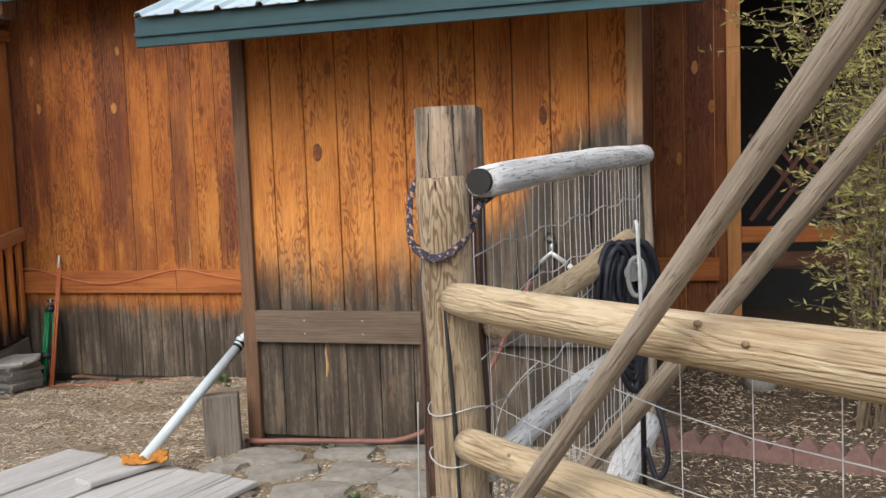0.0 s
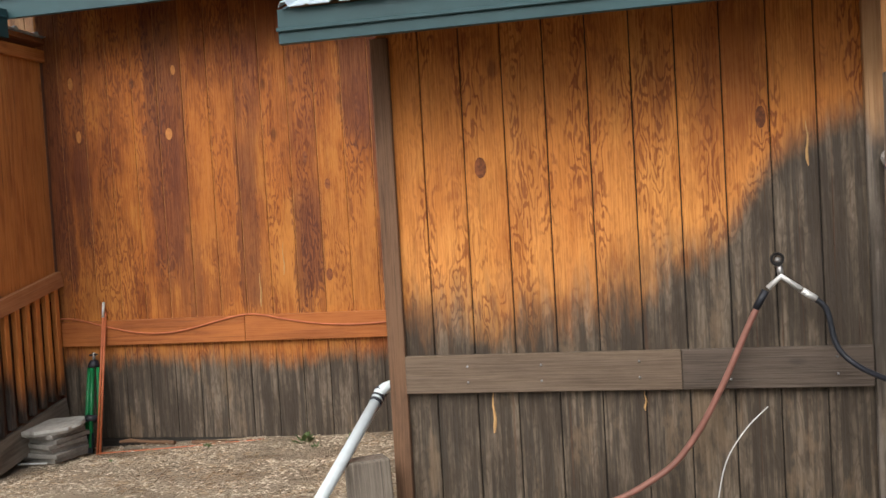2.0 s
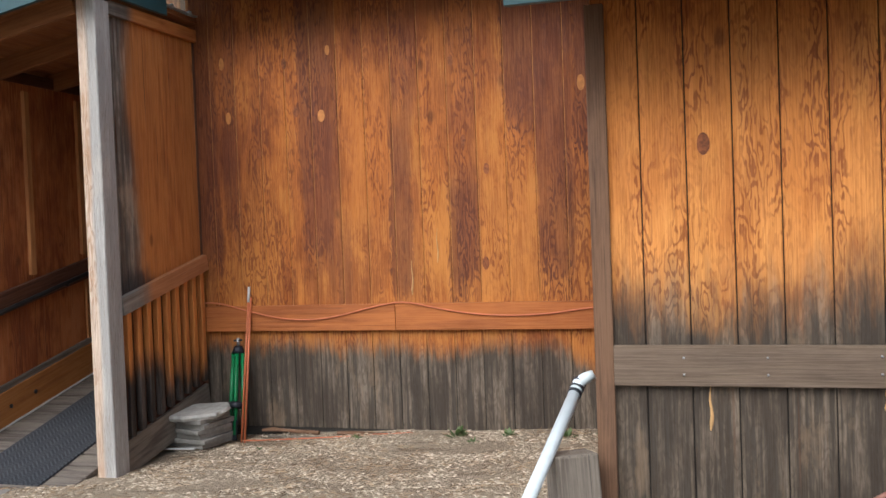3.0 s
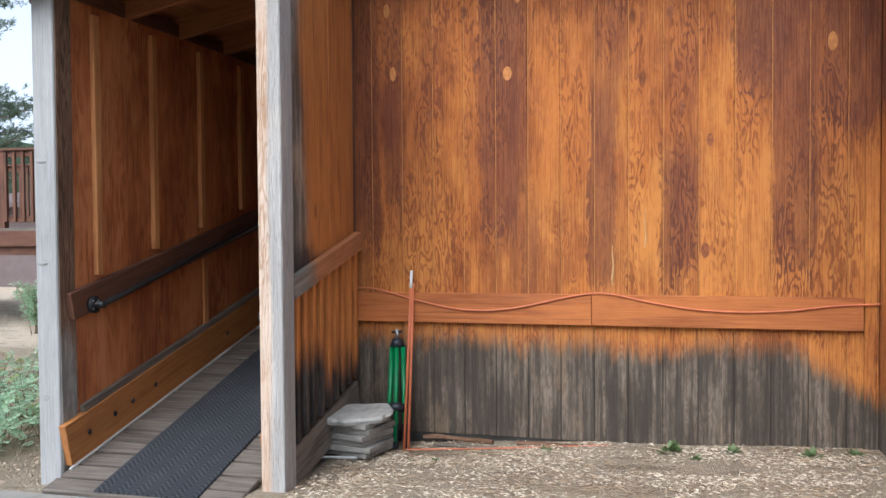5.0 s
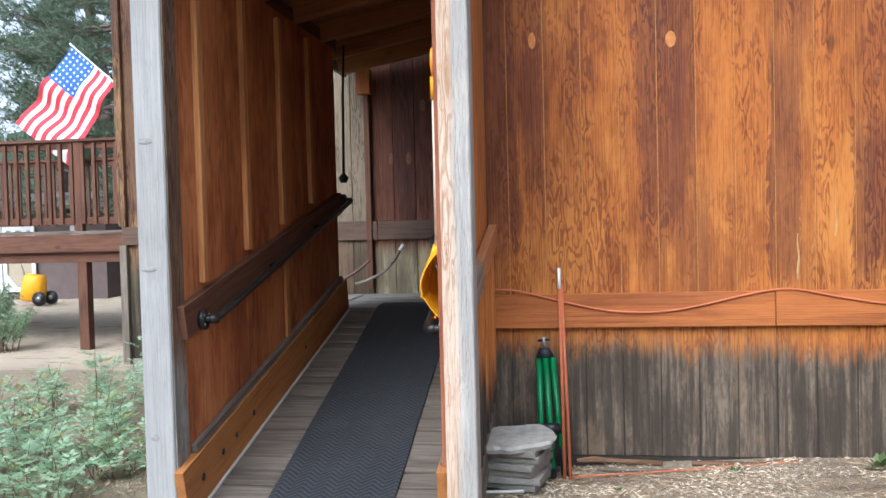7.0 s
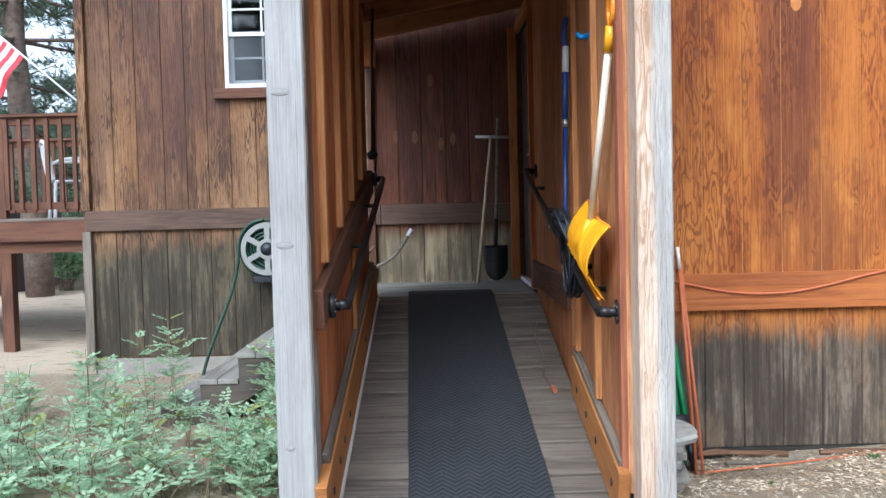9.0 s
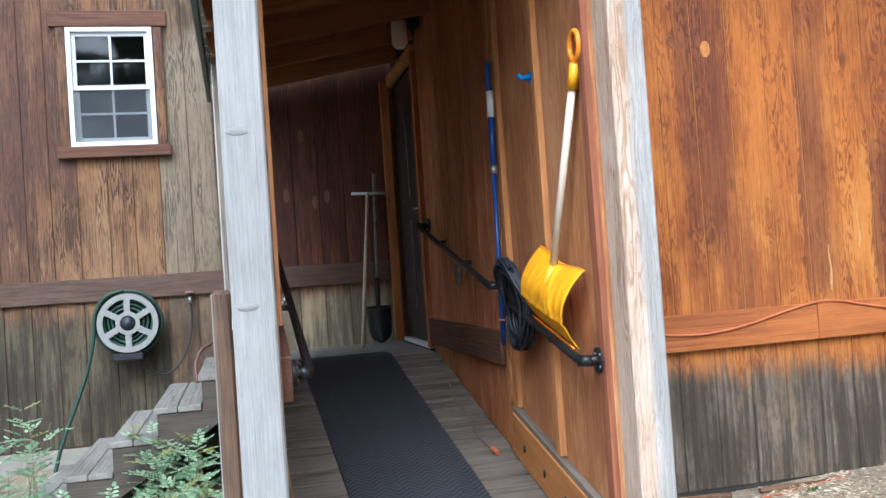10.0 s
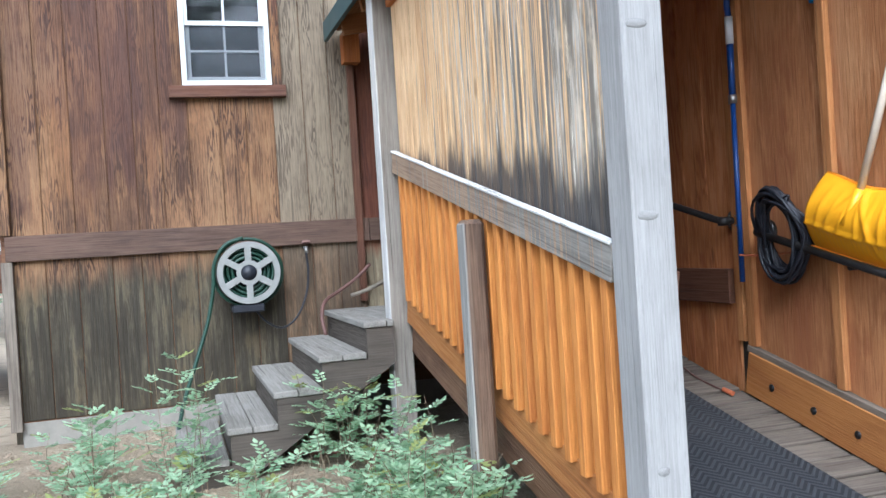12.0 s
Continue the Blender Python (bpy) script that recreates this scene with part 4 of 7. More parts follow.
# right screen and wall
right = setting("wall_screen_right", "right-hand ramp wall, plywood inside and slats outside", "wall")
for a, b in ((5.335, 5.88), (5.88, 6.5)):
    c = (a + b) / 2
    board("panel", right, (-5.645, c, ramp_z(c) + 0.05), (-5.645, c, 2.86), b - a - 0.002, 0.03, M_PANELR, (-1, 0, 0))
for y, w in ((5.90, 0.05), (6.47, 0.06), (6.55, 0.05)):
    board("batten", right, (-5.675, y, ramp_z(y) + 0.24), (-5.675, y, 2.85), w, 0.03, M_BATTEN, (-1, 0, 0))
board("post_trim", right, (-5.67, 5.37, ramp_z(5.37) + 0.03), (-5.67, 5.37, 2.85), 0.06, 0.03, wood("trim_redbrown", (0.30, 0.105, 0.05), (0.16, 0.05, 0.025), ring=10, along=0.4, across=9), (-1, 0, 0))
board("kickboard", right, (-5.685, 5.32, ramp_z(5.32) + 0.11), (-5.685, 6.50, ramp_z(6.50) + 0.11), 0.20, 0.045, M_KICK, (-1, 0, 0))
board("kick_cap", right, (-5.68, 5.35, ramp_z(5.35) + 0.225), (-5.68, 6.50, ramp_z(6.5) + 0.225), 0.03, 0.035, M_GREYTRIM, (-1, 0, 0))
for y in (5.45, 5.80, 6.05, 6.32):
    bar("bolt", right, [(-5.705, y, ramp_z(y) + 0.10), (-5.712, y, ramp_z(y) + 0.10)], 0.017, M_PIPE, 10)
ys = (5.36, 5.42, 5.485, 5.56, 5.97, 6.385)
for a, b in zip(ys, ys[1:]):
    c = (a + b) / 2
    board("board", right, (-5.575, c, screen_z(c) + 0.05), (-5.575, c, 2.93), b - a - 0.006, 0.02, M_SCREEN, (1, 0, 0))
board("cap_rail", right, (-5.535, 5.345, screen_z(5.345) + 0.09), (-5.535, 6.38, screen_z(6.38) + 0.09), 0.115, 0.045, M_CAPMIX, (1, 0, 0))
for i in range(9):
    y = 5.42 + i * 0.112
    board("slat", right, (-5.548, y, ramp_z(y) + 0.12), (-5.548, y, screen_z(y) + 0.03), 0.046, 0.04, M_SLATR, (1, 0, 0), jig=0.006)
# Dark sheet behind the slats, standing for the shade in their gaps.
board("slat_backing", right, (-5.60, 5.86, 0.1), (-5.60, 5.86, 1.1), 1.03, 0.02, M_DARKTRIM, (1, 0, 0))
board("skirt_board", right, (-5.555, 5.34, 0.06), (-5.555, 6.38, 0.26), 0.22, 0.03, M_GREYTRIM, (1, 0, 0))
board("top_trim", right, (-5.545, 5.34, 2.925), (-5.545, 6.38, 2.94), 0.09, 0.035, M_SCREEN, (1, 0, 0))
# house wall beside the ramp, with the door
bm = box_bm((-5.655, 6.54, 0.0), (-5.56, 8.33, 3.4))
box_bm((-5.655, 8.33, 2.78), (-5.56, 9.40, 3.4), 0, bm)
wall_entry = setting("wall_entry", "brown siding wall beside the ramp, with the house door", "wall", bm, M_DARKIN)
siding(wall_entry, "y", [6.58, 6.78, 6.98, 7.18, 7.38, 7.58, 7.78, 7.98, 8.18, 8.32], -5.665, 0.3, 3.0, -1, M_ENTRY)
board("belt_board", wall_entry, (-5.69, 6.60, 0.835), (-5.69, 8.33, 0.835), 0.17, 0.035, M_DARKTRIM, (-1, 0, 0))
board("door_trim", wall_entry, (-5.69, 8.355, 0.72), (-5.69, 8.355, 2.80), 0.07, 0.04, M_TRIM, (-1, 0, 0))
board("door_trim", wall_entry, (-5.69, 8.33, 2.80), (-5.69, 9.36, 2.80), 0.09, 0.04, M_BATTEN, (-1, 0, 0))
door = tagged(part("door_1", box_bm((-5.655, 8.40, 0.735), (-5.61, 9.37, 2.745), 0.004), M_DOOR), "closed dark brown house door at the porch", "door", kind="structure")
for (y0, y1, z0, z1) in ((8.50, 8.86, 0.95, 1.65), (8.92, 9.28, 0.95, 1.65), (8.50, 8.86, 1.80, 2.6), (8.92, 9.28, 1.80, 2.6)):
    part("panel", box_bm((-5.664, y0, z0), (-5.652, y1, z1), 0.008), M_DOOR, door)
bar("door_handle", door, [(-5.655, 8.47, 1.70), (-5.70, 8.47, 1.70), (-5.70, 8.57, 1.70)], 0.012, M_STEEL, 10, "dull steel lever handle")
part("lock_plate", box_bm((-5.668, 8.445, 1.66), (-5.653, 8.495, 1.86), 0.006), M_STEEL, door)
part("sill", box_bm((-5.70, 8.38, 0.705), (-5.60, 9.38, 0.735), 0.004), M_WHITE, door, "white door sill strip")

# ---- roofs ----
def ribbed(x0, x1, u0, u1, mat, pitch=0.229, rise=0.02):
    """Ribbed sheet in its own plane: x across the ribs, y along them."""
    verts, faces, n = [], [], max(1, int((x1 - x0) / pitch))
    xs = []
    for i in range(n + 1):
        c = x0 + i * pitch
        xs += [(c, 0), (c + 0.012, rise), (c + 0.034, rise), (c + 0.046, 0), (c + 0.115, 0.0), (c + 0.12, 0.004), (c + 0.135, 0.004), (c + 0.14, 0)]
    xs = [(min(x, x1), z) for x, z in xs]
    for x, z in xs:
        verts += [(x, u0, z), (x, u1, z), (x, u0, z - 0.004), (x, u1, z - 0.004)]
    for i in range(len(xs) - 1):
        a, b = 4 * i, 4 * i + 4
        faces += [(a, b, b + 1, a + 1), (a + 2, a + 3, b + 3, b + 2), (a, a + 2, b + 2, b)]
    return raw_mesh(verts, faces, mat)


def roof(name, label, m, x0, x1, u0, u1, fascia, rake=0.14):
    """A shed roof: ribbed metal on a deck; m places its eave line (x) and slope (y)."""
    ob = setting(name, label, "roof")
    part("roof_sheet", ribbed(x0, x1, u0, u1, M_ROOF), None, ob, "ribbed pale metal sheet", m)
    part("roof_deck", box_bm((x0 + 0.03, u0 + 0.06, -0.05), (x1 - 0.03, u1, -0.012)), M_RAFTER, ob, "", m)
    return ob


slope = math.degrees(math.atan(0.42))
r1 = roof("roof_projecting", "ribbed metal shed roof with dark teal fascia", pose(0, 4.07, 2.515, slope, 0, 0), -2.74, 0.08, -0.02, 2.62, True)
for nm, a, b, w, t, nn in (("fascia", (-2.76, 4.10, 2.43), (0.08, 4.10, 2.43), 0.15, 0.03, (0, -1, 0)), ("drip_edge", (-2.765, 4.077, 2.415), (0.085, 4.077, 2.415), 0.018, 0.012, (0, -1, 0)),
                           ("fascia", (-2.745, 4.115, 2.43), (-2.745, 6.4, 2.43 + 2.285 * 0.42), 0.15, 0.025, (-1, 0, 0))):
    board(nm, r1, a, b, w, t, M_TEAL, nn, label="dark teal metal fascia")
r2 = roof("roof_back", "ribbed metal roof over the back wall with teal fascia", pose(0, 5.93, 3.285, slope, 0, 0), -6.3, 1.2, -0.02, 3.0, True)
board("fascia", r2, (-5.62, 5.96, 3.205), (1.2, 5.96, 3.205), 0.15, 0.03, M_TEAL, (0, -1, 0), label="dark teal metal fascia")
tilt = math.degrees(math.atan(0.19))
r3 = setting("roof_ramp", "ribbed metal shed roof over the ramp", "roof")
m3 = pose(-7.09, 9.3, 2.79, 0, 0, -90) @ pose(0, 0, 0, tilt, 0, 0)
part("roof_sheet", ribbed(0.0, 4.3, 0.0, 1.60, M_ROOF), None, r3, "ribbed pale metal sheet", m3)
part("roof_deck", box_bm((0.03, 0.05, -0.05), (4.25, 1.58, -0.012)), M_RAFTER, r3, "", m3)
board("fascia", r3, (-7.10, 5.02, 2.73), (-5.49, 5.02, 2.73 + 1.61 * 0.19), 0.15, 0.03, M_TEAL, (0, -1, 0), label="dark teal metal fascia")
board("fascia", r3, (-7.105, 4.97, 2.73), (-7.105, 9.3, 2.73), 0.14, 0.03, M_TEAL, (-1, 0, 0), label="dark teal metal fascia")
board("fascia", r3, (-5.495, 5.035, 3.075), (-5.495, 5.935, 3.09), 0.20, 0.03, M_TEAL, (1, 0, 0), label="dark teal metal fascia")
board("drip_edge", r3, (-5.475, 5.035, 3.115), (-5.475, 5.93, 3.13), 0.014, 0.012, M_TEAL, (1, 0, 0))
for i in range(7):
    y = 5.26 + i * 0.61
    board("rafter", r3, (-7.06, y, 2.682), (-5.70, y, 2.682 + 1.36 * 0.19), 0.14, 0.045, M_RAFTER, (0, 1, 0))


def screen_material():
    """Fine woven insect mesh, half open."""
    n = Nodes("insect_mesh", 0.7)
    clear = n.tree.nodes.new("ShaderNodeBsdfTransparent")
    both = n.tree.nodes.new("ShaderNodeMixShader")
    both.inputs[0].default_value = 0.28
    n.tree.links.new(n.bsdf.outputs[0], both.inputs[2])
    n.tree.links.new(clear.outputs[0], both.inputs[1])
    out = n.tree.nodes["Material Output"]
    n.tree.links.new(both.outputs[0], out.inputs[0])
    return n.done((0.06, 0.07, 0.08))


M_MESH = screen_material()


# ---- window ----
def window():
    """Double-hung white window with four panes in each sash, in the house wall."""
    ob = thing("window_1", (-7.82, 9.40, WZ0), "white double-hung window with four panes in each sash", "window", kind="structure")
    xm, y = (WX0 + WX1) / 2, 9.395
    f = 0.035
    for nm, a, b in (("window_frame", (WX0, y, WZ0 + f / 2), (WX1, y, WZ0 + f / 2)), ("window_frame", (WX0, y, WZ1 - f / 2), (WX1, y, WZ1 - f / 2)),
                     ("window_frame", (WX0 + f / 2, y, WZ0 + f), (WX0 + f / 2, y, WZ1 - f)), ("window_frame", (WX1 - f / 2, y, WZ0 + f), (WX1 - f / 2, y, WZ1 - f))):
        board(nm, ob, a, b, f, 0.06, M_WHITE)
    zm = WZ0 + (WZ1 - WZ0) * 0.50
    for nm, z0, z1, dy, s in (("upper_sash", zm - 0.02, WZ1 - f, 0.012, 0.028), ("lower_sash", WZ0 + f, zm + 0.02, 0.035, 0.036)):
        yy = y + dy
        x0, x1 = WX0 + f, WX1 - f
        bm = bmesh.new()
        for lo, hi in (((x0, z0), (x1, z0 + s)), ((x0, z1 - s), (x1, z1)), ((x0, z0 + s), (x0 + s, z1 - s)), ((x1 - s, z0 + s), (x1, z1 - s)),
                       ((xm - 0.007, z0 + s), (xm + 0.007, z1 - s)), ((x0 + s, (z0 + z1) / 2 - 0.007), (xm - 0.007, (z0 + z1) / 2 + 0.007)), ((xm + 0.007, (z0 + z1) / 2 - 0.007), (x1 - s, (z0 + z1) / 2 + 0.007))):
            box_bm((lo[0], yy - 0.012, lo[1]), (hi[0], yy + 0.012, hi[1]), 0, bm)
        sash = part(nm, bm, M_WHITE, ob)
        if nm == "lower_sash":
            part("insect_screen", box_bm((x0 + 0.004, yy - 0.026, z0 + 0.004), (x1 - 0.004, yy - 0.024, z1 - 0.004)), M_MESH, ob, "fine grey insect screen over the lower sash")
        for (a, b) in ((x0 + s, xm - 0.007), (xm + 0.007, x1 - s)):
            for (c, d) in ((z0 + s, (z0 + z1) / 2 - 0.007), ((z0 + z1) / 2 + 0.007, z1 - s)):
                p = part("pane", box_bm((a, yy + 0.004, c), (b, yy + 0.008, d)), M_GLASS, sash)
                p.visible_shadow = False
    board("sill", ob, (-8.225, 9.365, 2.315), (-7.41, 9.365, 2.315), 0.085, 0.06, M_DARKTRIM, label="brown wooden sill board")
    board("head_trim", ob, (-8.245, 9.375, 3.335), (-7.395, 9.375, 3.335), 0.12, 0.035, M_DARKTRIM)
    for x in (-8.165, -7.465):
        board("side_trim", ob, (x, 9.38, 2.36), (x, 9.38, 3.27), 0.065, 0.03, M_HOUSE)


M_SCAR = plain("pale_scar", (0.17, 0.075, 0.042), 0.8, 0, 0.3, 30)
for x, z in ((-6.42, 2.39), (-6.72, 1.92), (-6.56, 1.92), (-6.34, 1.86), (-6.24, 1.9)):
    plug(wall_house, x, 9.392, z, 0.024, 0.055, M_SCAR)

window()

# ---- gate and log fence ----
old = thing("gate_post", (-0.665, 2.50, 0.1), "thick old squared gate post, weathered grey and split", "post")


def old_post():
    bm = bmesh.new()
    prof = [(-0.095, -0.06), (-0.07, -0.095), (0.06, -0.1), (0.098, -0.075), (0.1, 0.06), (0.07, 0.095), (-0.06, 0.1), (-0.098, 0.07)]
    rings = []
    n = 30
    for i in range(n + 1):
        x = -0.88 + 1.76 * i / n
        ring = []
        for k, (a, b) in enumerate(prof):
            s = 0.91 + 0.06 * noise.noise(Vector((x * 3, k * 1.7, 1)))
            ring.append(bm.verts.new((x + (0.006 * noise.noise(Vector((a * 30, b * 30, 4))) if i == n else 0), a * s, b * s)))
        rings.append(ring)
    for a, b in zip(rings, rings[1:]):
        for k in range(8):
            bm.faces.new((a[k], a[(k + 1) % 8], b[(k + 1) % 8], b[k]))
    bm.faces.new(rings[0][::-1]), bm.faces.new(rings[-1])
    return bm


part("shaft", old_post(), M_OLDPOST, old, "", frame_of((-0.67, 2.50, 0.07), (-0.665, 2.505, 1.825), (0, -1, 0)))
for (z, dx, s) in ((1.34, 0.0, 0.009),):
    part("knot_hole", tube_bm([(-0.67 + dx, 2.420, z), (-0.67 + dx, 2.408, z)], [s, s * 1.2], 10), M_DARKIN, old)
for z, x0, x1 in ((1.545, -0.69, -0.58), (1.435, -0.762, -0.67)):
    part("saw_cut", box_bm((x0 + 0.005, 2.404, z), (x1 - 0.005, 2.414, z + 0.006)), M_DARKIN, old)
for x, z0, z1 in ((-0.705, 1.46, 1.81), (-0.628, 1.1, 1.82), (-0.74, 0.7, 1.43), (-0.66, 0.4, 1.2)):
    part("drying_crack", tube_bm([(x + 0.004 * math.sin(k * 1.7 + x * 40), 2.4085, z0 + (z1 - z0) * k / 7) for k in range(8)], [0.0012, 0.002, 0.0026, 0.0022, 0.0026, 0.002, 0.0018, 0.0012], 5), M_DARKIN, old)

second = thing("fence_post", (-0.60, 2.20, 0.1), "round weathered fence post with a long drying split", "post")
log("shaft", second, (-0.585, 2.215, 0.08), (-0.605, 2.195, 1.63), 0.074, 0.066, M_POSTZEBRA, 20, 0.06, 2.0)
part("split", tube_bm(smooth_path([(-0.608, 2.126, 1.62), (-0.600, 2.128, 1.45), (-0.592, 2.130, 1.25), (-0.580, 2.133, 1.0), (-0.575, 2.135, 0.8)], 5), [0.004] * 5 + [0.006] * 6 + [0.007] * 6 + [0.005] * 4, 6), M_DARKIN, second, "dark drying split")

rail = thing("fence_rail", (0.3, 1.1, 1.33), "peeled golden log rail lashed to the fence post", "rail", "log rails")
log("pole", rail, (-0.56, 2.135, 1.328), (1.25, 0.12, 1.425), 0.044, 0.050, M_LOG, 18, 0.06, 5.0)
rail2 = thing("fence_rail", (0.3, 1.1, 0.95), "peeled pale log rail low on the fence", "rail", "log rails")
log("pole", rail2, (-0.545, 2.115, 0.965), (1.25, 0.12, 1.14), 0.043, 0.049, M_LOG, 18, 0.06, 9.0)
BRACES = []
for a, b, s in (((-0.855, 2.28, 0.17), (0.47, 0.84, 2.23), 1.0), ((-0.72, 2.765, 0.17), (0.56, 1.38, 2.09), 4.0)):
    brace = thing("fence_brace", (a[0], a[1], a[2]), "grey weathered pole leaning along the log fence", "pole", "leaning fence poles")
    BRACES.append((brace, a, b))
    log("pole", brace, a, b, *((0.0185, 0.0215) if s == 1.0 else (0.021, 0.0245)), M_LOGGREY, 14, 0.07, s, "", 0.006)



def knots(parent, a, b, radius, places, mat):
    """Dark oval knots where branches were cut, on the near side of a log."""
    a, b = Vector(a), Vector(b)
    d = (b - a).normalized()
    for t, up in places:
        c = a.lerp(b, t)
        out = (Vector((-0.2, -1.0, up)) - d * Vector((-0.2, -1.0, up)).dot(d)).normalized()
        bm = bmesh.new()
        bmesh.ops.create_uvsphere(bm, u_segments=12, v_segments=7, radius=1.0)
        m = frame_of(c + out * (radius - 0.004) - d * 0.01, c + out * (radius - 0.004) + d * 0.01, out) @ Matrix.Diagonal((0.009, 0.006, 0.0042, 1)) @ Matrix.Scale(1.0 if radius > 0.03 else 0.6, 4)
        part("knot", bm, mat, parent, "", m, True)


M_LOGKNOT = plain("log_knot", (0.27, 0.18, 0.105), 0.85, 0, 0.4, 60, 0.6)
knots(rail, (-0.56, 2.135, 1.328), (1.25, 0.12, 1.425), 0.046, ((0.12, 0.5), (0.33, 0.6), (0.37, 0.1), (0.50, 0.3)), M_LOGKNOT)
knots(rail2, (-0.545, 2.115, 0.965), (1.25, 0.12, 1.14), 0.045, ((0.1, 0.6), (0.2, 0.3), (0.3, 0.8)), M_LOGKNOT)
for brace, a, b in BRACES:
    knots(brace, a, b, 0.020, ((0.35, 0.2), (0.5, -0.2), (0.62, 0.3), (0.74, 0.0), (0.85, 0.2)), M_LOGKNOT)
gate = thing("gate_top_log", (-0.38, 3.4, 1.6), "bleached grey log across the top of the wire gate", "log")
log("log", gate, (-0.545, 2.37, 1.615), (-0.195, 4.53, 1.712), 0.046, 0.047, M_LOGPALE, 18, 0.12, 3.0)
part("cut_end", tube_bm([(-0.549, 2.345, 1.614), (-0.546, 2.362, 1.615)], 0.036, 14), M_DARKIN, gate, "dark rotted end of the log")
glog = thing("gate_log", (-0.4, 3.1, 0.3), "bleached grey log leaning low in the wire gate", "log", "logs in the gate")
log("log", glog, (-0.55, 2.36, 0.815), (-0.27, 4.0, 0.845), 0.038, 0.040, M_LOGPALE, 14, 0.12, 6.0)
glog2 = thing("gate_log", (-0.4, 3.3, 1.2), "tan knobbly log behind the wire gate", "log", "logs in the gate")
log("log", glog2, (-0.53, 2.45, 1.20), (-0.26, 4.12, 1.315), 0.042, 0.046, M_LOG, 14, 0.16, 8.0)
glog3 = thing("log_stub", (-0.27, 4.0, 0.2), "grey log stub standing on the ground by the gate", "log")
log("log", glog3, (-0.36, 3.60, 0.20), (-0.20, 4.25, 0.42), 0.07, 0.07, M_LOGPALE, 14, 0.1, 11.0)
stile = thing("gate_stile", (-0.19, 4.5, 0.2), "thin weathered end post of the wire gate", "post")
log("pole", stile, (-0.19, 4.50, 0.12), (-0.195, 4.50, 1.70), 0.022, 0.02, M_LOGGREY, 10, 0.05, 2.2)

GA, GB = Vector((-0.535, 2.40, 0)), Vector((-0.19, 4.52, 0))


def wire_mesh():
    ob = thing("wire_mesh", (-0.36, 3.45, 0.3), "sagging galvanised wire mesh stretched over the gate", "wire mesh")
    for i in range(31):
        t = i / 30
        p = GA.lerp(GB, t)
        lean = 0.02 * math.sin(i * 2.3)
        pts = [(p.x + 0.012 * noise.noise(Vector((i * 3.1, k * 0.9, 0))) - 0.045, p.y + lean * k / 6 + 0.02 * noise.noise(Vector((i, k * 0.8, 5))), 1.60 + 0.095 * t - (1.30 * k / 6)) for k in range(7)]
        part("wire", tube_bm(pts, 0.0019, 4), M_GALV, ob)
    for j in range(9):
        pts = []
        for k in range(19):
            t = k / 18
            p = GA.lerp(GB, t)
            pts.append((p.x - 0.045 + 0.012 * noise.noise(Vector((k * 0.6, j * 5.0, 2))), p.y, 1.57 + 0.09 * t - j * 0.155 - 0.012 * math.sin(k * 1.9 + j)))
        part("wire", tube_bm(pts, 0.0023, 4), M_GALV, ob)


wire_mesh()


def fence_mesh():
    """The wire strung below the rails."""
    ob = thing("wire_mesh", (0.2, 1.6, 0.3), "galvanised wire mesh strung below the log rails", "wire mesh")
    a, b = Vector((-0.50, 2.20, 0)), Vector((1.3, 0.26, 0))
    for i in range(16):
        p = a.lerp(b, i / 15)
        part("wire", tube_bm([(p.x, p.y, 1.30), (p.x + 0.006, p.y + 0.004, 0.8), (p.x, p.y, 0.25)], 0.0013, 4), M_GALV, ob)
    for j in range(7):
        part("wire", tube_bm([(a.lerp(b, k / 12).x, a.lerp(b, k / 12).y, 1.18 - j * 0.15 + 0.012 * math.sin(k * 1.3 + j * 2)) for k in range(13)], 0.0015, 4), M_GALV, ob)


fence_mesh()

loops = thing("post_wire", (-0.60, 2.2, 0.5), "wire loops tied round the fence post", "wire")
for z in (1.03, 0.90, 0.77, 0.64):
    pts = [(-0.59 + 0.079 * math.cos(a), 2.207 + 0.079 * math.sin(a), z + 0.012 * math.sin(a * 2 + z * 9)) for a in [k * math.pi / 10 for k in range(21)]]
    part("loop", tube_bm(pts, 0.0018, 5), M_GALV, loops)
part("strand", tube_bm([(-0.695, 2.19, 1.04), (-0.70, 2.185, 0.8), (-0.69, 2.19, 0.4), (-0.68, 2.2, 0.12)], 0.0018, 5), M_GALV, loops)


def rope():
    """Three strands plaited round the two posts."""
    ob = thing("rope", (-0.64, 2.3, 1.4), "dark braided rope with pale flecks looped round the posts", "rope")
    core = smooth_path([(-0.57, 2.615, 1.50), (-0.70, 2.60, 1.52), (-0.765, 2.50, 1.535), (-0.752, 2.38, 1.50), (-0.715, 2.24, 1.425), (-0.675, 2.135, 1.375), (-0.62, 2.108, 1.345), (-0.585, 2.114, 1.350), (-0.553, 2.14, 1.375), (-0.545, 2.235, 1.41), (-0.553, 2.36, 1.46), (-0.545, 2.52, 1.49)], 18)
    core = [q + Vector((0, 0, 0.085)) for q in core]
    for s in range(6):
        mat = (M_ROPE, M_ROPEB, M_ROPE2)[s % 3]
        way = 1 if s < 3 else -1
        pts = []
        for i, p in enumerate(core):
            a = way * i * 0.62 + s * 2.094
            pts.append(p + Vector((math.cos(a) * 0.006, math.sin(a) * 0.004, math.sin(a) * 0.007)))
        part("strand", tube_bm(pts, 0.0038 if s % 3 < 2 else 0.0030, 6), mat, ob, "", None, True)


rope()


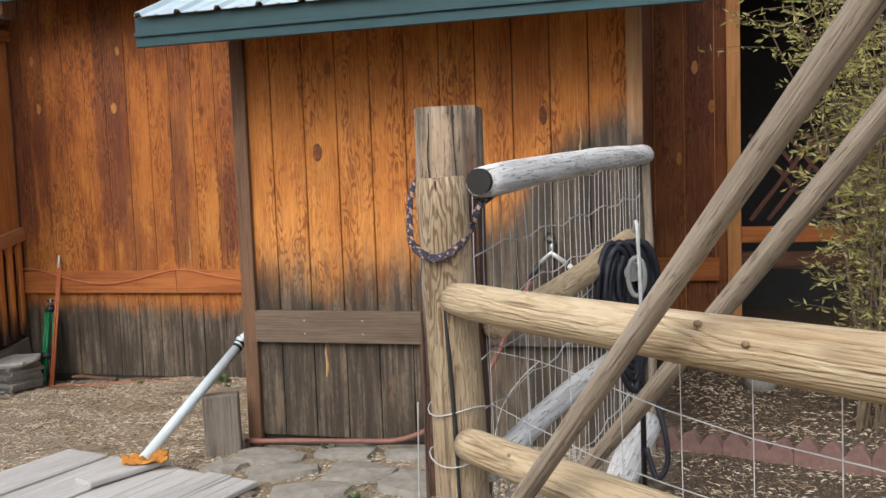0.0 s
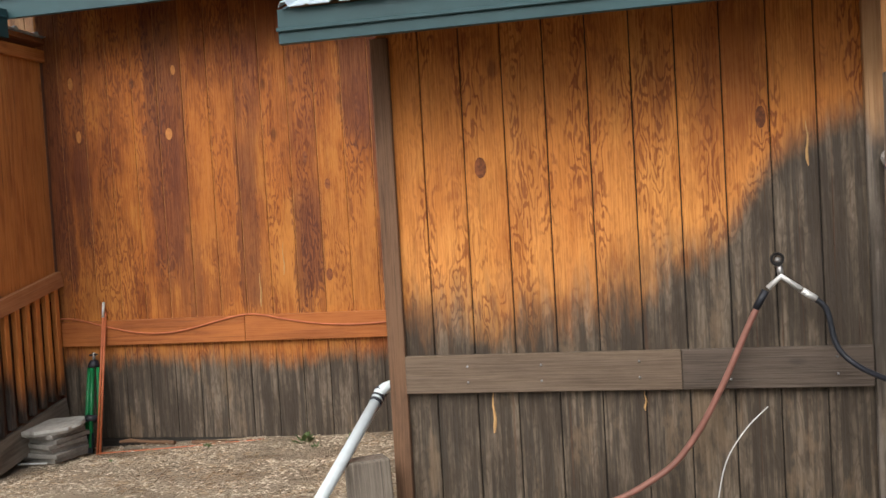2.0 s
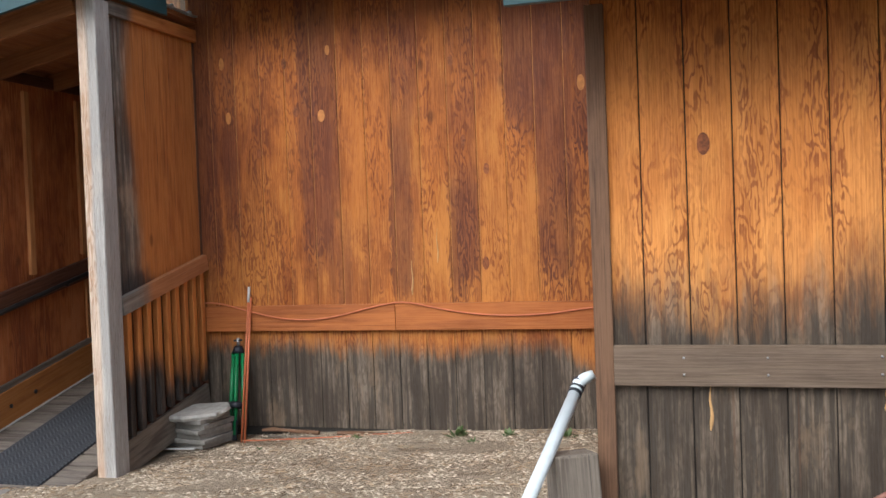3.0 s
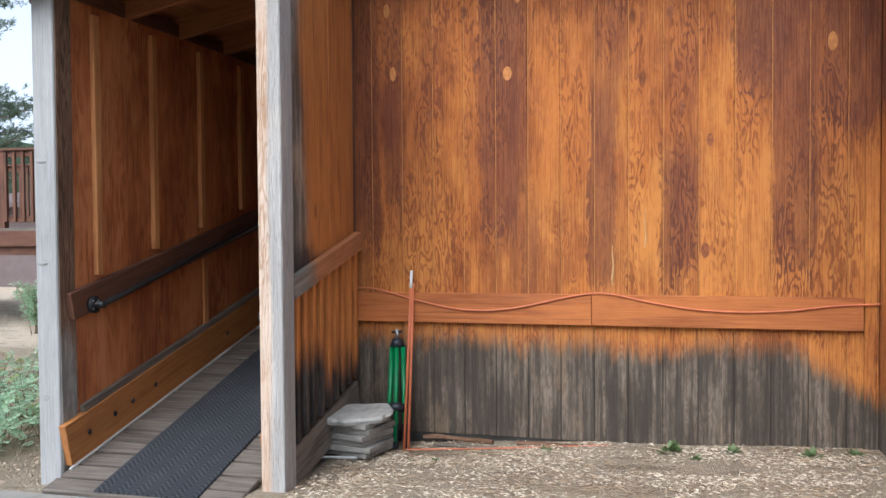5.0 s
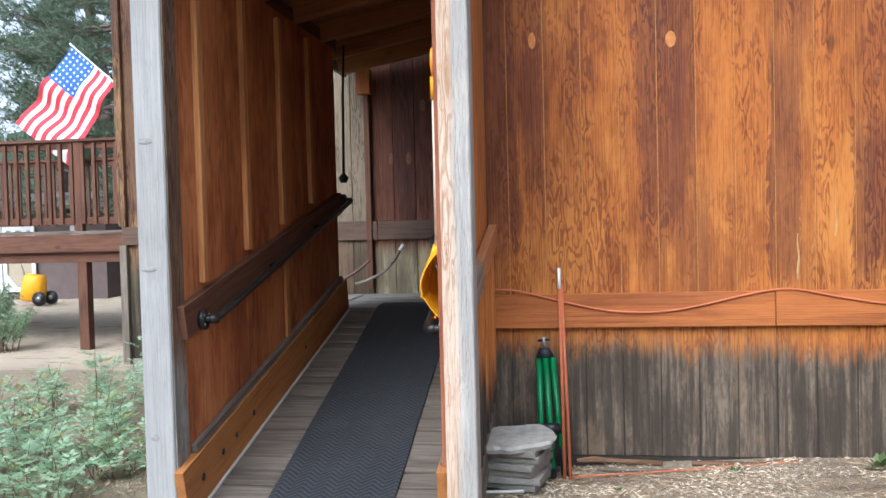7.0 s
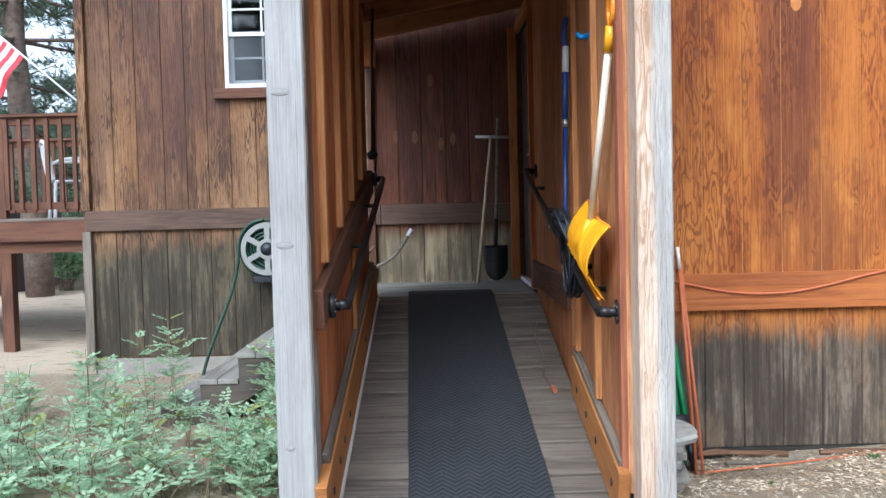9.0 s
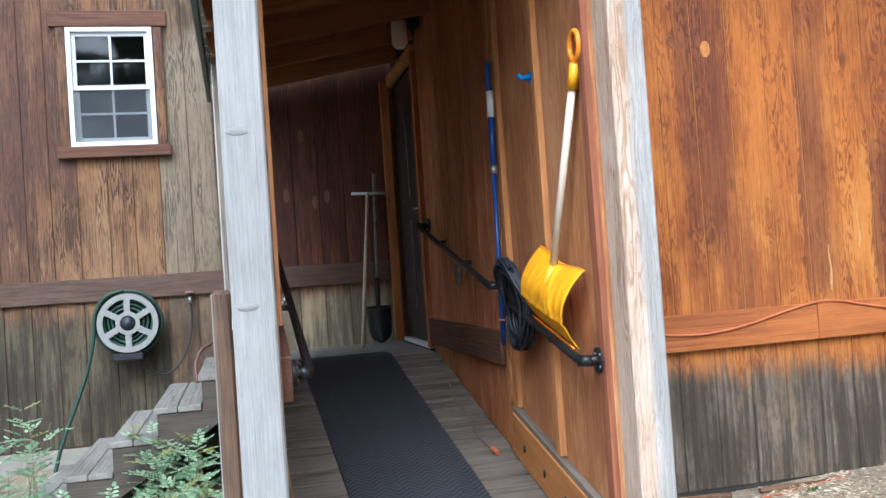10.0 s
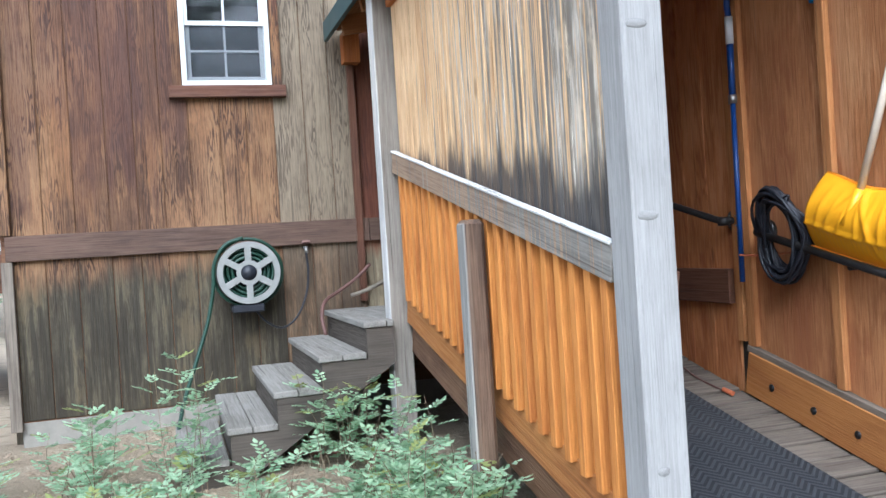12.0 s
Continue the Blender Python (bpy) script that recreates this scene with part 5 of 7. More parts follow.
def hose_coil():
    ob = thing("hose_coil", (-0.2, 3.5, 0.9), "dark blue-black garden hose coiled over a pipe hanger", "hose")
    rnd = random.Random(5)
    for i in range(30):
        q = (i % 15) / 14
        cx = -0.290 + 0.105 * q + rnd.uniform(-0.004, 0.004)
        w, h = 0.046 + 0.010 * (i % 3), 0.17 + 0.05 * (i // 15) + 0.06 * rnd.random() ** 1.5
        dx, dy = (-0.20 - cx) * 0.8, -0.08 + 0.12 * q + rnd.uniform(-0.015, 0.015)
        pts = []
        for k in range(25):
            a = 2 * math.pi * k / 24
            drop = max(0.0, -math.sin(a))
            pts.append((cx + dx * drop + w * (1 - 0.35 * drop) * math.cos(a), 3.50 + dy + 0.05 * math.cos(a) + 0.012 * math.cos(a * 2 + i), 1.355 - 0.006 * (i % 4) - h + h * math.sin(a)))
        part("loop", tube_bm(pts, 0.0125, 7, caps=False), M_BLACK, ob, "", None, True)
    part("hanger", tube_bm([(-0.205, 3.39, 1.245), (-0.19, 3.66, 1.250)], 0.034, 16), M_GREYPL, ob, "grey pipe hanger")
    part("hanger_ring", tube_bm([(-0.19 + 0.030 * math.cos(a), 3.345, 1.235 + 0.072 * math.sin(a)) for a in [2 * math.pi * k / 20 for k in range(21)]], 0.010, 7, caps=False), M_GREYPL, ob)
    part("hook", tube_bm(smooth_path([(-0.175, 3.34, 1.10), (-0.18, 3.335, 1.30), (-0.185, 3.335, 1.42), (-0.192, 3.36, 1.44), (-0.2, 3.40, 1.40)], 4), 0.007, 6), M_GALV, ob, "bent metal hook")
    part("tail", tube_bm(smooth_path([(-0.14, 3.5, 0.75), (-0.10, 3.46, 0.62), (-0.09, 3.44, 0.50), (-0.13, 3.43, 0.44), (-0.17, 3.46, 0.55)], 6), 0.0115, 7), M_BLACK, ob, "", None, True)
    return ob


hose_coil()
bar("cable_strap", thing("coil_post", (-0.19, 3.66, 0.1), "plain iron stake that holds the hose hanger", "stake"), [(-0.19, 3.66, 0.1), (-0.19, 3.66, 1.26)], 0.012, M_PIPE)

# ---- tap and hoses at the projecting wall ----
tap = thing("tap", (-0.68, 4.59, 1.2), "brass garden tap with a two-way splitter", "tap")
bar("pipe", tap, [(-0.68, 4.59, 1.27), (-0.68, 4.52, 1.27), (-0.68, 4.50, 1.235)], 0.014, M_STEEL)
part("wheel", tube_bm([(-0.69 + 0.024 * math.cos(a), 4.505, 1.30 + 0.024 * math.sin(a)) for a in [2 * math.pi * k / 14 for k in range(15)]], 0.007, 6, caps=False), M_PIPE, tap)
bar("stem", tap, [(-0.685, 4.53, 1.28), (-0.69, 4.50, 1.30)], 0.012, M_STEEL)
bar("splitter", tap, [(-0.735, 4.495, 1.175), (-0.68, 4.49, 1.225), (-0.60, 4.49, 1.165)], 0.013, M_GALV)
bar("coupling", tap, [(-0.745, 4.495, 1.165), (-0.79, 4.495, 1.085)], 0.016, M_BLACK)
bar("coupling", tap, [(-0.595, 4.49, 1.16), (-0.54, 4.49, 1.12)], 0.015, M_GALV)
rh = thing("garden_hose", (-1.3, 4.5, 0.2), "faded rust-red garden hose trailing along the wall", "hose")
bar("hose", rh, [(-0.785, 4.495, 1.09), (-0.83, 4.49, 1.0), (-0.955, 4.49, 0.73), (-1.09, 4.48, 0.50), (-1.23, 4.46, 0.36), (-1.49, 4.42, 0.235), (-1.8, 4.45, 0.20), (-2.1, 4.44, 0.19), (-2.35, 4.46, 0.17), (-2.5, 4.55, 0.14)], 0.014, M_RHOSE, 8, "", 7)
bh = thing("garden_hose", (-0.45, 4.5, 0.8), "black garden hose running from the tap to the coil", "hose")
bar("hose", bh, [(-0.545, 4.49, 1.125), (-0.50, 4.48, 1.07), (-0.47, 4.46, 0.92), (-0.40, 4.40, 0.84), (-0.30, 4.2, 0.80), (-0.24, 3.8, 0.78), (-0.20, 3.52, 0.75)], 0.012, M_BLACK, 8, "", 6)

# ---- pipe, block, boards and flagstones ----
ppipe = thing("pale_pipe", (-2.83, 4.0, 0.17), "pale plastic pipe leaning on a wood block, taped at its end", "pipe")
bar("tube", ppipe, [(-2.785, 3.955, 0.20), (-2.60, 4.69, 0.665)], 0.029, M_PVC, 16)
bar("foam_end", ppipe, [(-2.60, 4.69, 0.665), (-2.585, 4.71, 0.705), (-2.555, 4.72, 0.725), (-2.515, 4.725, 0.745)], [0.031, 0.031, 0.028, 0.022], M_PVC, 14)
for k in range(3):
    a = Vector((-2.605, 4.675, 0.655)).lerp(Vector((-2.586, 4.708, 0.70)), k / 2)
    bar("tape", ppipe, [a, a + Vector((0.005, 0.014, 0.010))], [0.035, 0.033], M_BLACK, 14)


def rag():
    bm = bmesh.new()
    bmesh.ops.create_grid(bm, x_segments=22, y_segments=14, size=0.5)
    for v in bm.verts:
        x, y = v.co.x * 0.30, v.co.y * 0.20
        r = 0.9 + 0.35 * noise.noise(Vector((math.atan2(y, x) * 1.3, 0, 2)))
        v.co = Vector((x * r, y * r, 0.022 + 0.05 * noise.noise(Vector((x * 16, y * 16, 1))) + 0.02 * noise.noise(Vector((x * 40, y * 40, 7)))))
    r = bmesh.ops.extrude_face_region(bm, geom=bm.faces[:])
    bmesh.ops.translate(bm, verts=[g for g in r["geom"] if isinstance(g, bmesh.types.BMVert)], vec=(0, 0, 0.006))
    return bm


tagged(part("rag", rag(), M_RAG, None, "", pose(-2.755, 3.93, 0.195, 0, 0, 25) @ Matrix.Diagonal((0.85, 0.8, 0.8, 1)), True), "crumpled orange rag round the foot of a pipe", "rag")

block = thing("wood_block", (-2.57, 4.42, 0.1), "short grey squared wood block standing on end", "block")
board("block", block, (-2.575, 4.43, 0.07), (-2.60, 4.46, 0.435), 0.20, 0.17, M_GREYTRIM, (0.45, -0.9, 0), None, 0.008)
pallet = thing("board_platform", (-2.8, 3.65, 0.1), "platform of grey weathered boards lying on the ground", "platform")
d = Vector((0.22, 0.975, 0)).normalized()
s = Vector((0.975, -0.22, 0))
for i in range(8):
    c = Vector((-2.78, 3.62, 0.155)) + s * (-0.66 + i * 0.175)
    board("plank", pallet, c - d * (0.42 + 0.02 * (i % 3)), c + d * (0.40 - 0.02 * (i % 2)), 0.165, 0.028, M_PALLET, (0, 0, 1), jig=0.02, bevel=0.005)
for k in (-0.3, 0.28):
    c = Vector((-2.78, 3.62, 0.12)) + d * k
    board("bearer", pallet, c - s * 0.7, c + s * 0.7, 0.08, 0.04, M_GREYTRIM, (0, 0, 1))
loose = thing("loose_board", (-2.78, 3.9, 0.17), "short grey board lying across the platform", "board")
board("board", loose, (-2.90, 3.62, 0.187), (-2.72, 4.04, 0.187), 0.15, 0.03, M_PALLET, (0, 0, 1), None, 0.005)


def flagstone(x, y, rx, ry, seed, label="grey-brown flat flagstone set in the ground"):
    rnd = random.Random(seed)
    bm = bmesh.new()
    n = 11
    z = ground_z(x, y) + 0.03
    top, bot = [], []
    for k in range(n):
        a = 2 * math.pi * (k + rnd.uniform(-0.25, 0.25)) / n
        r = rnd.uniform(0.82, 1.1) / max(abs(math.cos(a)), abs(math.sin(a))) ** 0.6
        px, py = rx * r * math.cos(a), ry * r * math.sin(a)
        top.append(bm.verts.new((px * 0.95, py * 0.95, 0.008 * rnd.uniform(-1, 1))))
        bot.append(bm.verts.new((px * 1.03, py * 1.03, -0.05)))
    cen = bm.verts.new((0, 0, 0.004))
    for k in range(n):
        j = (k + 1) % n
        bm.faces.new((cen, top[k], top[j])), bm.faces.new((bot[k], bot[j], top[j], top[k]))
    bm.faces.new(bot[::-1])
    ob = part("flagstone", bm, M_STONE, None, "", pose(x, y, z, rnd.uniform(-3, 3), rnd.uniform(-3, 3), rnd.uniform(-20, 20)))
    return tagged(ob, label, "stone", "flagstones by the wall")


for i, (x, y, rx, ry) in enumerate(((-2.25, 4.32, 0.20, 0.13), (-1.83, 4.42, 0.19, 0.11), (-1.45, 4.40, 0.17, 0.10), (-2.05, 4.08, 0.20, 0.11), (-1.62, 4.12, 0.20, 0.14), (-1.2, 4.3, 0.16, 0.14), (-1.75, 3.82, 0.2, 0.13), (-1.28, 3.95, 0.19, 0.15), (-2.42, 4.15, 0.12, 0.10), (-0.9, 4.35, 0.15, 0.13))):
    flagstone(x, y, rx, ry, 40 + i)


def edging_block(w, scallops, h):
    """A low kerb block with rounded scallops on top."""
    prof = []
    for s in range(scallops):
        for k in range(7):
            a = math.pi * k / 6
            prof.append((-w / 2 + w * (s + k / 6) / scallops, h - 0.055 + 0.06 * math.sin(a)))
    bm = bmesh.new()
    pts = [(-w / 2, -0.05), *prof, (w / 2, -0.05)]
    f = [bm.verts.new((x, -0.028, z)) for x, z in pts]
    b = [bm.verts.new((x, 0.028, z)) for x, z in pts]
    n = len(pts)
    for k in range(n):
        j = (k + 1) % n
        if (f[k].co - f[j].co).length > 1e-6:
            bm.faces.new((f[k], f[j], b[j], b[k]))
    bm.faces.new(f[::-1]), bm.faces.new(b)
    bmesh.ops.remove_doubles(bm, verts=bm.verts, dist=1e-5)
    bmesh.ops.recalc_face_normals(bm, faces=bm.faces)
    return mesh_of(bm, M_EDGING)


for i in range(4):
    t = i / 3.0
    p = Vector((0.0, 4.58, 0)).lerp(Vector((0.95, 4.22, 0)), t)
    ob = part("edging_block", edging_block(0.335, 3, 0.085 + 0.010 * i), None, None, "", pose(p.x, p.y, ground_z(p.x, p.y) + 0.012, random.uniform(-4, 4), 0, -20.7))
    tagged(ob, "dull red scalloped concrete edging block in the ground", "edging", "edging blocks")

# ---- back wall corner: pavers, tripod, sticks, cords ----
for i in range(6):
    z = 0.005 + i * 0.034
    w = 0.155
    ob = part("paver", box_bm((-0.16, -w, 0), (0.16, w, 0.032), 0.0025), M_PAVER, None, "", pose(-5.425 + 0.012 * math.sin(i * 2.1), 6.03 + 0.012 * math.cos(i * 3.3), z, 0, 0, -14 + 5 * math.sin(i * 1.7)))
    tagged(ob, "flat grey concrete paver in a stack", "paver", "stacked pavers")


def broken_slab():
    rnd = random.Random(3)
    bm = bmesh.new()
    prof = [(-0.18, -0.12), (-0.02, -0.17), (0.17, -0.12), (0.21, 0.02), (0.16, 0.16), (-0.05, 0.17), (-0.17, 0.10)]
    pts = []
    for (a, b) in zip(prof, prof[1:] + prof[:1]):
        for k in range(4):
            t = k / 4
            pts.append((a[0] + (b[0] - a[0]) * t + rnd.uniform(-0.008, 0.008), a[1] + (b[1] - a[1]) * t + rnd.uniform(-0.008, 0.008)))
    top = [bm.verts.new((x * 0.97, y * 0.97, 0.036)) for x, y in pts]
    mid = [bm.verts.new((x * 1.01 + rnd.uniform(-.006, .006), y * 1.01, 0.02)) for x, y in pts]
    bot = [bm.verts.new((x * 0.96, y * 0.96, 0)) for x, y in pts]
    n = len(pts)
    for k in range(n):
        j = (k + 1) % n
        bm.faces.new((mid[k], mid[j], top[j], top[k])), bm.faces.new((bot[k], bot[j], mid[j], mid[k]))
    bm.faces.new(top), bm.faces.new(bot[::-1])
    return bm


tagged(part("paver", broken_slab(), M_SLAB, None, "", pose(-5.43, 6.00, 0.212, 3, -2, 10) @ Matrix.Diagonal((1.1, 1.1, 1.05, 1))), "broken grey slab lying on top of the pavers", "paver", "stacked pavers")
strip = thing("metal_strip", (-5.45, 5.80, 0.0), "short pale metal strip on the ground by the pavers", "strip")
board("strip", strip, (-5.58, 5.82, 0.012), (-5.36, 5.84, 0.014), 0.018, 0.012, M_GALV, (0, 0, 1))

tripod = thing("tripod", (-5.25, 6.2, 0.0), "folded green metal tripod leaning on the back wall", "tripod")
for k, (dx, dy) in enumerate(((-0.035, -0.02), (0.0, -0.04), (0.035, -0.015))):
    bar("leg", tripod, [(-5.225 + dx * 1.6, 6.19 + dy, 0.01 + 0.03 * (k == 1)), (-5.258 + dx, 6.33 + dy, 0.60)], [0.015, 0.017], M_GREEN, 8)
    bar("lower_leg", tripod, [(-5.224 + dx * 1.7, 6.185 + dy, 0.0), (-5.232 + dx * 1.5, 6.22 + dy, 0.14)], 0.019, M_BLACK, 8)
bar("collar", tripod, [(-5.234, 6.20, 0.22), (-5.236, 6.215, 0.26)], [0.058, 0.052], M_BLACK, 10)
bar("head", tripod, [(-5.262, 6.32, 0.60), (-5.265, 6.33, 0.65)], [0.05, 0.03], M_BLACK, 10)
bar("head_screw", tripod, [(-5.265, 6.33, 0.65), (-5.267, 6.335, 0.71)], 0.012, M_STEEL, 8)
bar("wing_nut", tripod, [(-5.30, 6.33, 0.69), (-5.235, 6.33, 0.695)], 0.008, M_BLACK, 6)
bar("lever", tripod, [(-5.28, 6.17, 0.24), (-5.31, 6.16, 0.20)], 0.008, M_GREEN, 6)

for (a, b, c) in (((-5.165, 6.135, -0.01), (-5.180, 6.372, 1.075), M_CORD), ((-5.135, 6.125, -0.01), (-5.168, 6.368, 1.00), M_CORD)):
    st = thing("stake", a, "thin orange-red fibreglass stake leaning on the wall", "stake", "leaning stakes")
    bar("rod", st, [a, b], 0.0085, c, 8)
    tip = Vector(b) - (Vector(b) - Vector(a)).normalized() * 0.11
    if a[0] < -5.15:
        bar("tip", st, [tip, Vector(b) + Vector((0, 0, 0.004))], 0.0098, M_GALV, 8, "pale bare tip of the stake")

cord = thing("orange_cord", (-4.0, 6.34, 0.9), "thin orange cord draped along the wall's belt board", "cord")
bar("cord", cord, [(-5.60, 6.33, 0.965), (-5.42, 6.348, 0.962), (-5.15, 6.35, 0.895), (-4.90, 6.35, 0.845), (-4.66, 6.35, 0.838), (-4.45, 6.35, 0.868), (-4.25, 6.35, 0.915), (-4.06, 6.352, 0.950), (-3.93, 6.352, 0.947), (-3.72, 6.35, 0.905), (-3.48, 6.35, 0.868), (-3.2, 6.35, 0.855), (-2.95, 6.35, 0.868), (-2.7, 6.35, 0.90), (-2.45, 6.35, 0.915)], 0.0058, M_CORD, 7, "", 5)
for (y, pts) in ((0, [(-5.13, 6.10, 0.012), (-4.8, 6.16, 0.02), (-4.4, 6.24, 0.032), (-4.1, 6.30, 0.045), (-3.95, 6.33, 0.05)]),):
    gc = thing("ground_rod", (-4.5, 6.2, 0.01), "thin faded orange rod lying on the ground", "rod")
    bar("rod", gc, pts, 0.005, M_CORD, 7, "", 4)


def debris(name, label, pts, w, seed, mat):
    ob = thing(name, pts[0], label, "wood scrap", "wood scraps at the wall")
    rad = [w * (0.6 + 0.5 * random.Random(seed + i).random()) for i in range(len(pts))]
    part("scrap", tube_bm(pts, rad, 7, rough=0.4, seed=seed), mat, ob)


debris("wood_scrap", "split brown wood scrap at the foot of the wall", [(-5.10 + 0.09 * k, 6.33 + 0.012 * math.sin(k * 2), 0.035 + 0.008 * math.sin(k)) for k in range(6)], 0.016, 1, M_CORNER)
debris("wood_scrap", "split brown wood scrap at the foot of the wall", [(-4.5 + 0.08 * k, 6.30 + 0.01 * math.sin(k * 3), 0.04) for k in range(6)], 0.016, 4, M_CORNER)
debris("wood_scrap", "split brown wood scrap at the foot of the wall", [(-5.0 + 0.1 * k, 6.22, 0.02) for k in range(5)], 0.012, 8, M_GREYTRIM)


def weed(x, y, size, seed):
    rnd = random.Random(seed)
    verts, faces = [], []
    for k in range(26):
        a, l, tilt = rnd.uniform(0, 6.28), size * rnd.uniform(0.5, 1.0), rnd.uniform(0.15, 1.1)
        d2 = Vector((math.cos(a) * math.cos(tilt), math.sin(a) * math.cos(tilt), math.sin(tilt)))
        sd = d2.cross(Vector((0, 0, 1))).normalized() * l * 0.22
        b = d2 * l * 0.3
        i = len(verts)
        verts += [b, b + d2 * l * 0.35 + sd, b + d2 * l * 0.7, b + d2 * l * 0.35 - sd]
        faces.append((i, i + 1, i + 2, i + 3))
    ob = part("weed", raw_mesh(verts, faces, M_WEED), None, None, "", pose(x, y, lumpy(x, y) - 0.004))
    tagged(ob, "small green weed growing from the dry ground", "weed", "weeds")


for i, (x, y, q) in enumerate(((-3.60, 6.20, 0.10), (-3.25, 6.22, 0.07), (-2.85, 6.15, 0.08), (-2.62, 6.2, 0.07), (-1.95, 4.49, 0.09), (-3.45, 6.05, 0.05), (-4.3, 6.15, 0.05), (-4.9, 5.9, 0.04), (-1.5, 3.7, 0.08), (-1.2, 3.6, 0.09))):
    weed(x, y, q, 70 + i)
bar("stem", thing("dry_stem", (-0.95, 4.45, 0.2), "thin dry plant stem before the wall", "plant"), [(-1.0, 4.42, 0.22), (-0.95, 4.44, 0.42), (-0.86, 4.46, 0.56), (-0.76, 4.47, 0.66)], 0.003, M_GALV, 5, "", 5)


# ---- things on the ramp ----
def mat_material():
    """Black rubber with moulded herringbone ridges."""
    n = Nodes("runner_rubber", 0.6)
    x, y, z = n.place()
    u = n.math("ABSOLUTE", n.math("SUBTRACT", n.math("MODULO", n.math("ADD", n.math("MULTIPLY", x, 18.0), 400.0), 2.0), 1.0))
    w = n.math("SINE", n.math("MULTIPLY", n.math("ADD", n.math("MULTIPLY", y, 30.0), n.math("MULTIPLY", u, 1.6)), 6.283))
    ridge = n.step(w, -0.2, 0.5)
    dust = n.noise(n.whole(), 3.0, 5.0, 0.7)
    speck = n.step(n.noise(n.whole(), 120.0, 2.0), 0.70, 0.78)
    col = n.mix(ridge, (0.012, 0.014, 0.017), (0.036, 0.039, 0.045))
    col = n.mix(n.math("MULTIPLY", n.step(dust, 0.45, 0.75), 0.15), col, (0.10, 0.095, 0.09))
    col = n.mix(n.math("MULTIPLY", speck, 0.4), col, (0.25, 0.23, 0.2))
    return n.done(col, 0.82, ridge, 0.9, 0.004)


M_RUNNER = mat_material()


def runner():
    ob = thing("runner_mat", (-6.28, 6.6, 0.2), "black ribbed rubber runner mat laid up the ramp", "mat")
    bm = bmesh.new()
    rows = [(5.0 + 0.05 * i) for i in range(69)]
    rings = []
    for y in rows:
        z = ramp_z(min(y, 8.17)) + 0.003
        skew = 0.028 * (8.2 - y) - 0.022
        ring = []
        for x, dz in ((-6.585 + skew, 0.0), (-6.580 + skew, 0.010), (-5.985 + skew, 0.010), (-5.980 + skew, 0.0)):
            ring.append(bm.verts.new((x + 0.004 * noise.noise(Vector((y * 2, 0, 0))), y, z + dz)))
        rings.append(ring)
    for a, b in zip(rings, rings[1:]):
        for k in range(4):
            bm.faces.new((a[k], a[(k + 1) % 4], b[(k + 1) % 4], b[k]))
    bm.faces.new(rings[0][::-1]), bm.faces.new(rings[-1])
    bmesh.ops.recalc_face_normals(bm, faces=bm.faces)
    part("mat", bm, M_RUNNER, ob)


runner()


def handrail(name, x, wall_x, y0, z0, y1, z1, label):
    ob = thing(name, (wall_x, y0, z0), label, "handrail", "ramp handrails")
    bar("rail", ob, [(wall_x, y0, z0), ((x + wall_x) / 2, y0 + 0.005, z0 + 0.001), (x, y0 + 0.03, z0 + 0.008), (x, y1 - 0.03, z1 - 0.006), ((x + wall_x) / 2, y1, z1), (wall_x, y1, z1)], 0.0175, M_PIPE, 12)
    for (y, z) in ((y0, z0), (y1, z1)):
        s = 0.012 if x > wall_x else -0.012
        fl = bar("flange", ob, [(wall_x, y, z), (wall_x + s * 2, y, z)], 0.05, M_PIPE, 16)
        for k in range(4):
            a = math.pi / 4 + k * math.pi / 2
            q = (wall_x + s * 2, y + 0.034 * math.cos(a), z + 0.032 * math.sin(a))
            bar("screw", fl, [q, (q[0] + s * 0.3, q[1], q[2])], 0.006, M_STEEL, 6)
        bar("elbow", ob, [((x + wall_x) / 2, y, z), (x, y + (0.03 if y == y0 else -0.03), z)], 0.022, M_PIPE, 12)
    for t in (0.37, 0.72):
        y, z = y0 + (y1 - y0) * t, z0 + (z1 - z0) * t
        bar("bracket", ob, [(wall_x, y, z - 0.02), (x, y, z - 0.02)], 0.012, M_PIPE, 8)
    return ob


handrail("handrail", -6.75, -6.82, 5.43, 0.922, 8.02, 1.52, "black iron pipe handrail on the ramp's panelled screen")
handrail("handrail", -5.755, -5.665, 5.40, 0.872, 6.32, 1.094, "short black iron pipe handrail on the ramp's plywood wall")
handrail("handrail", -5.755, -5.665, 6.56, 1.152, 8.24, 1.56, "black iron pipe handrail on the ramp's entry wall")


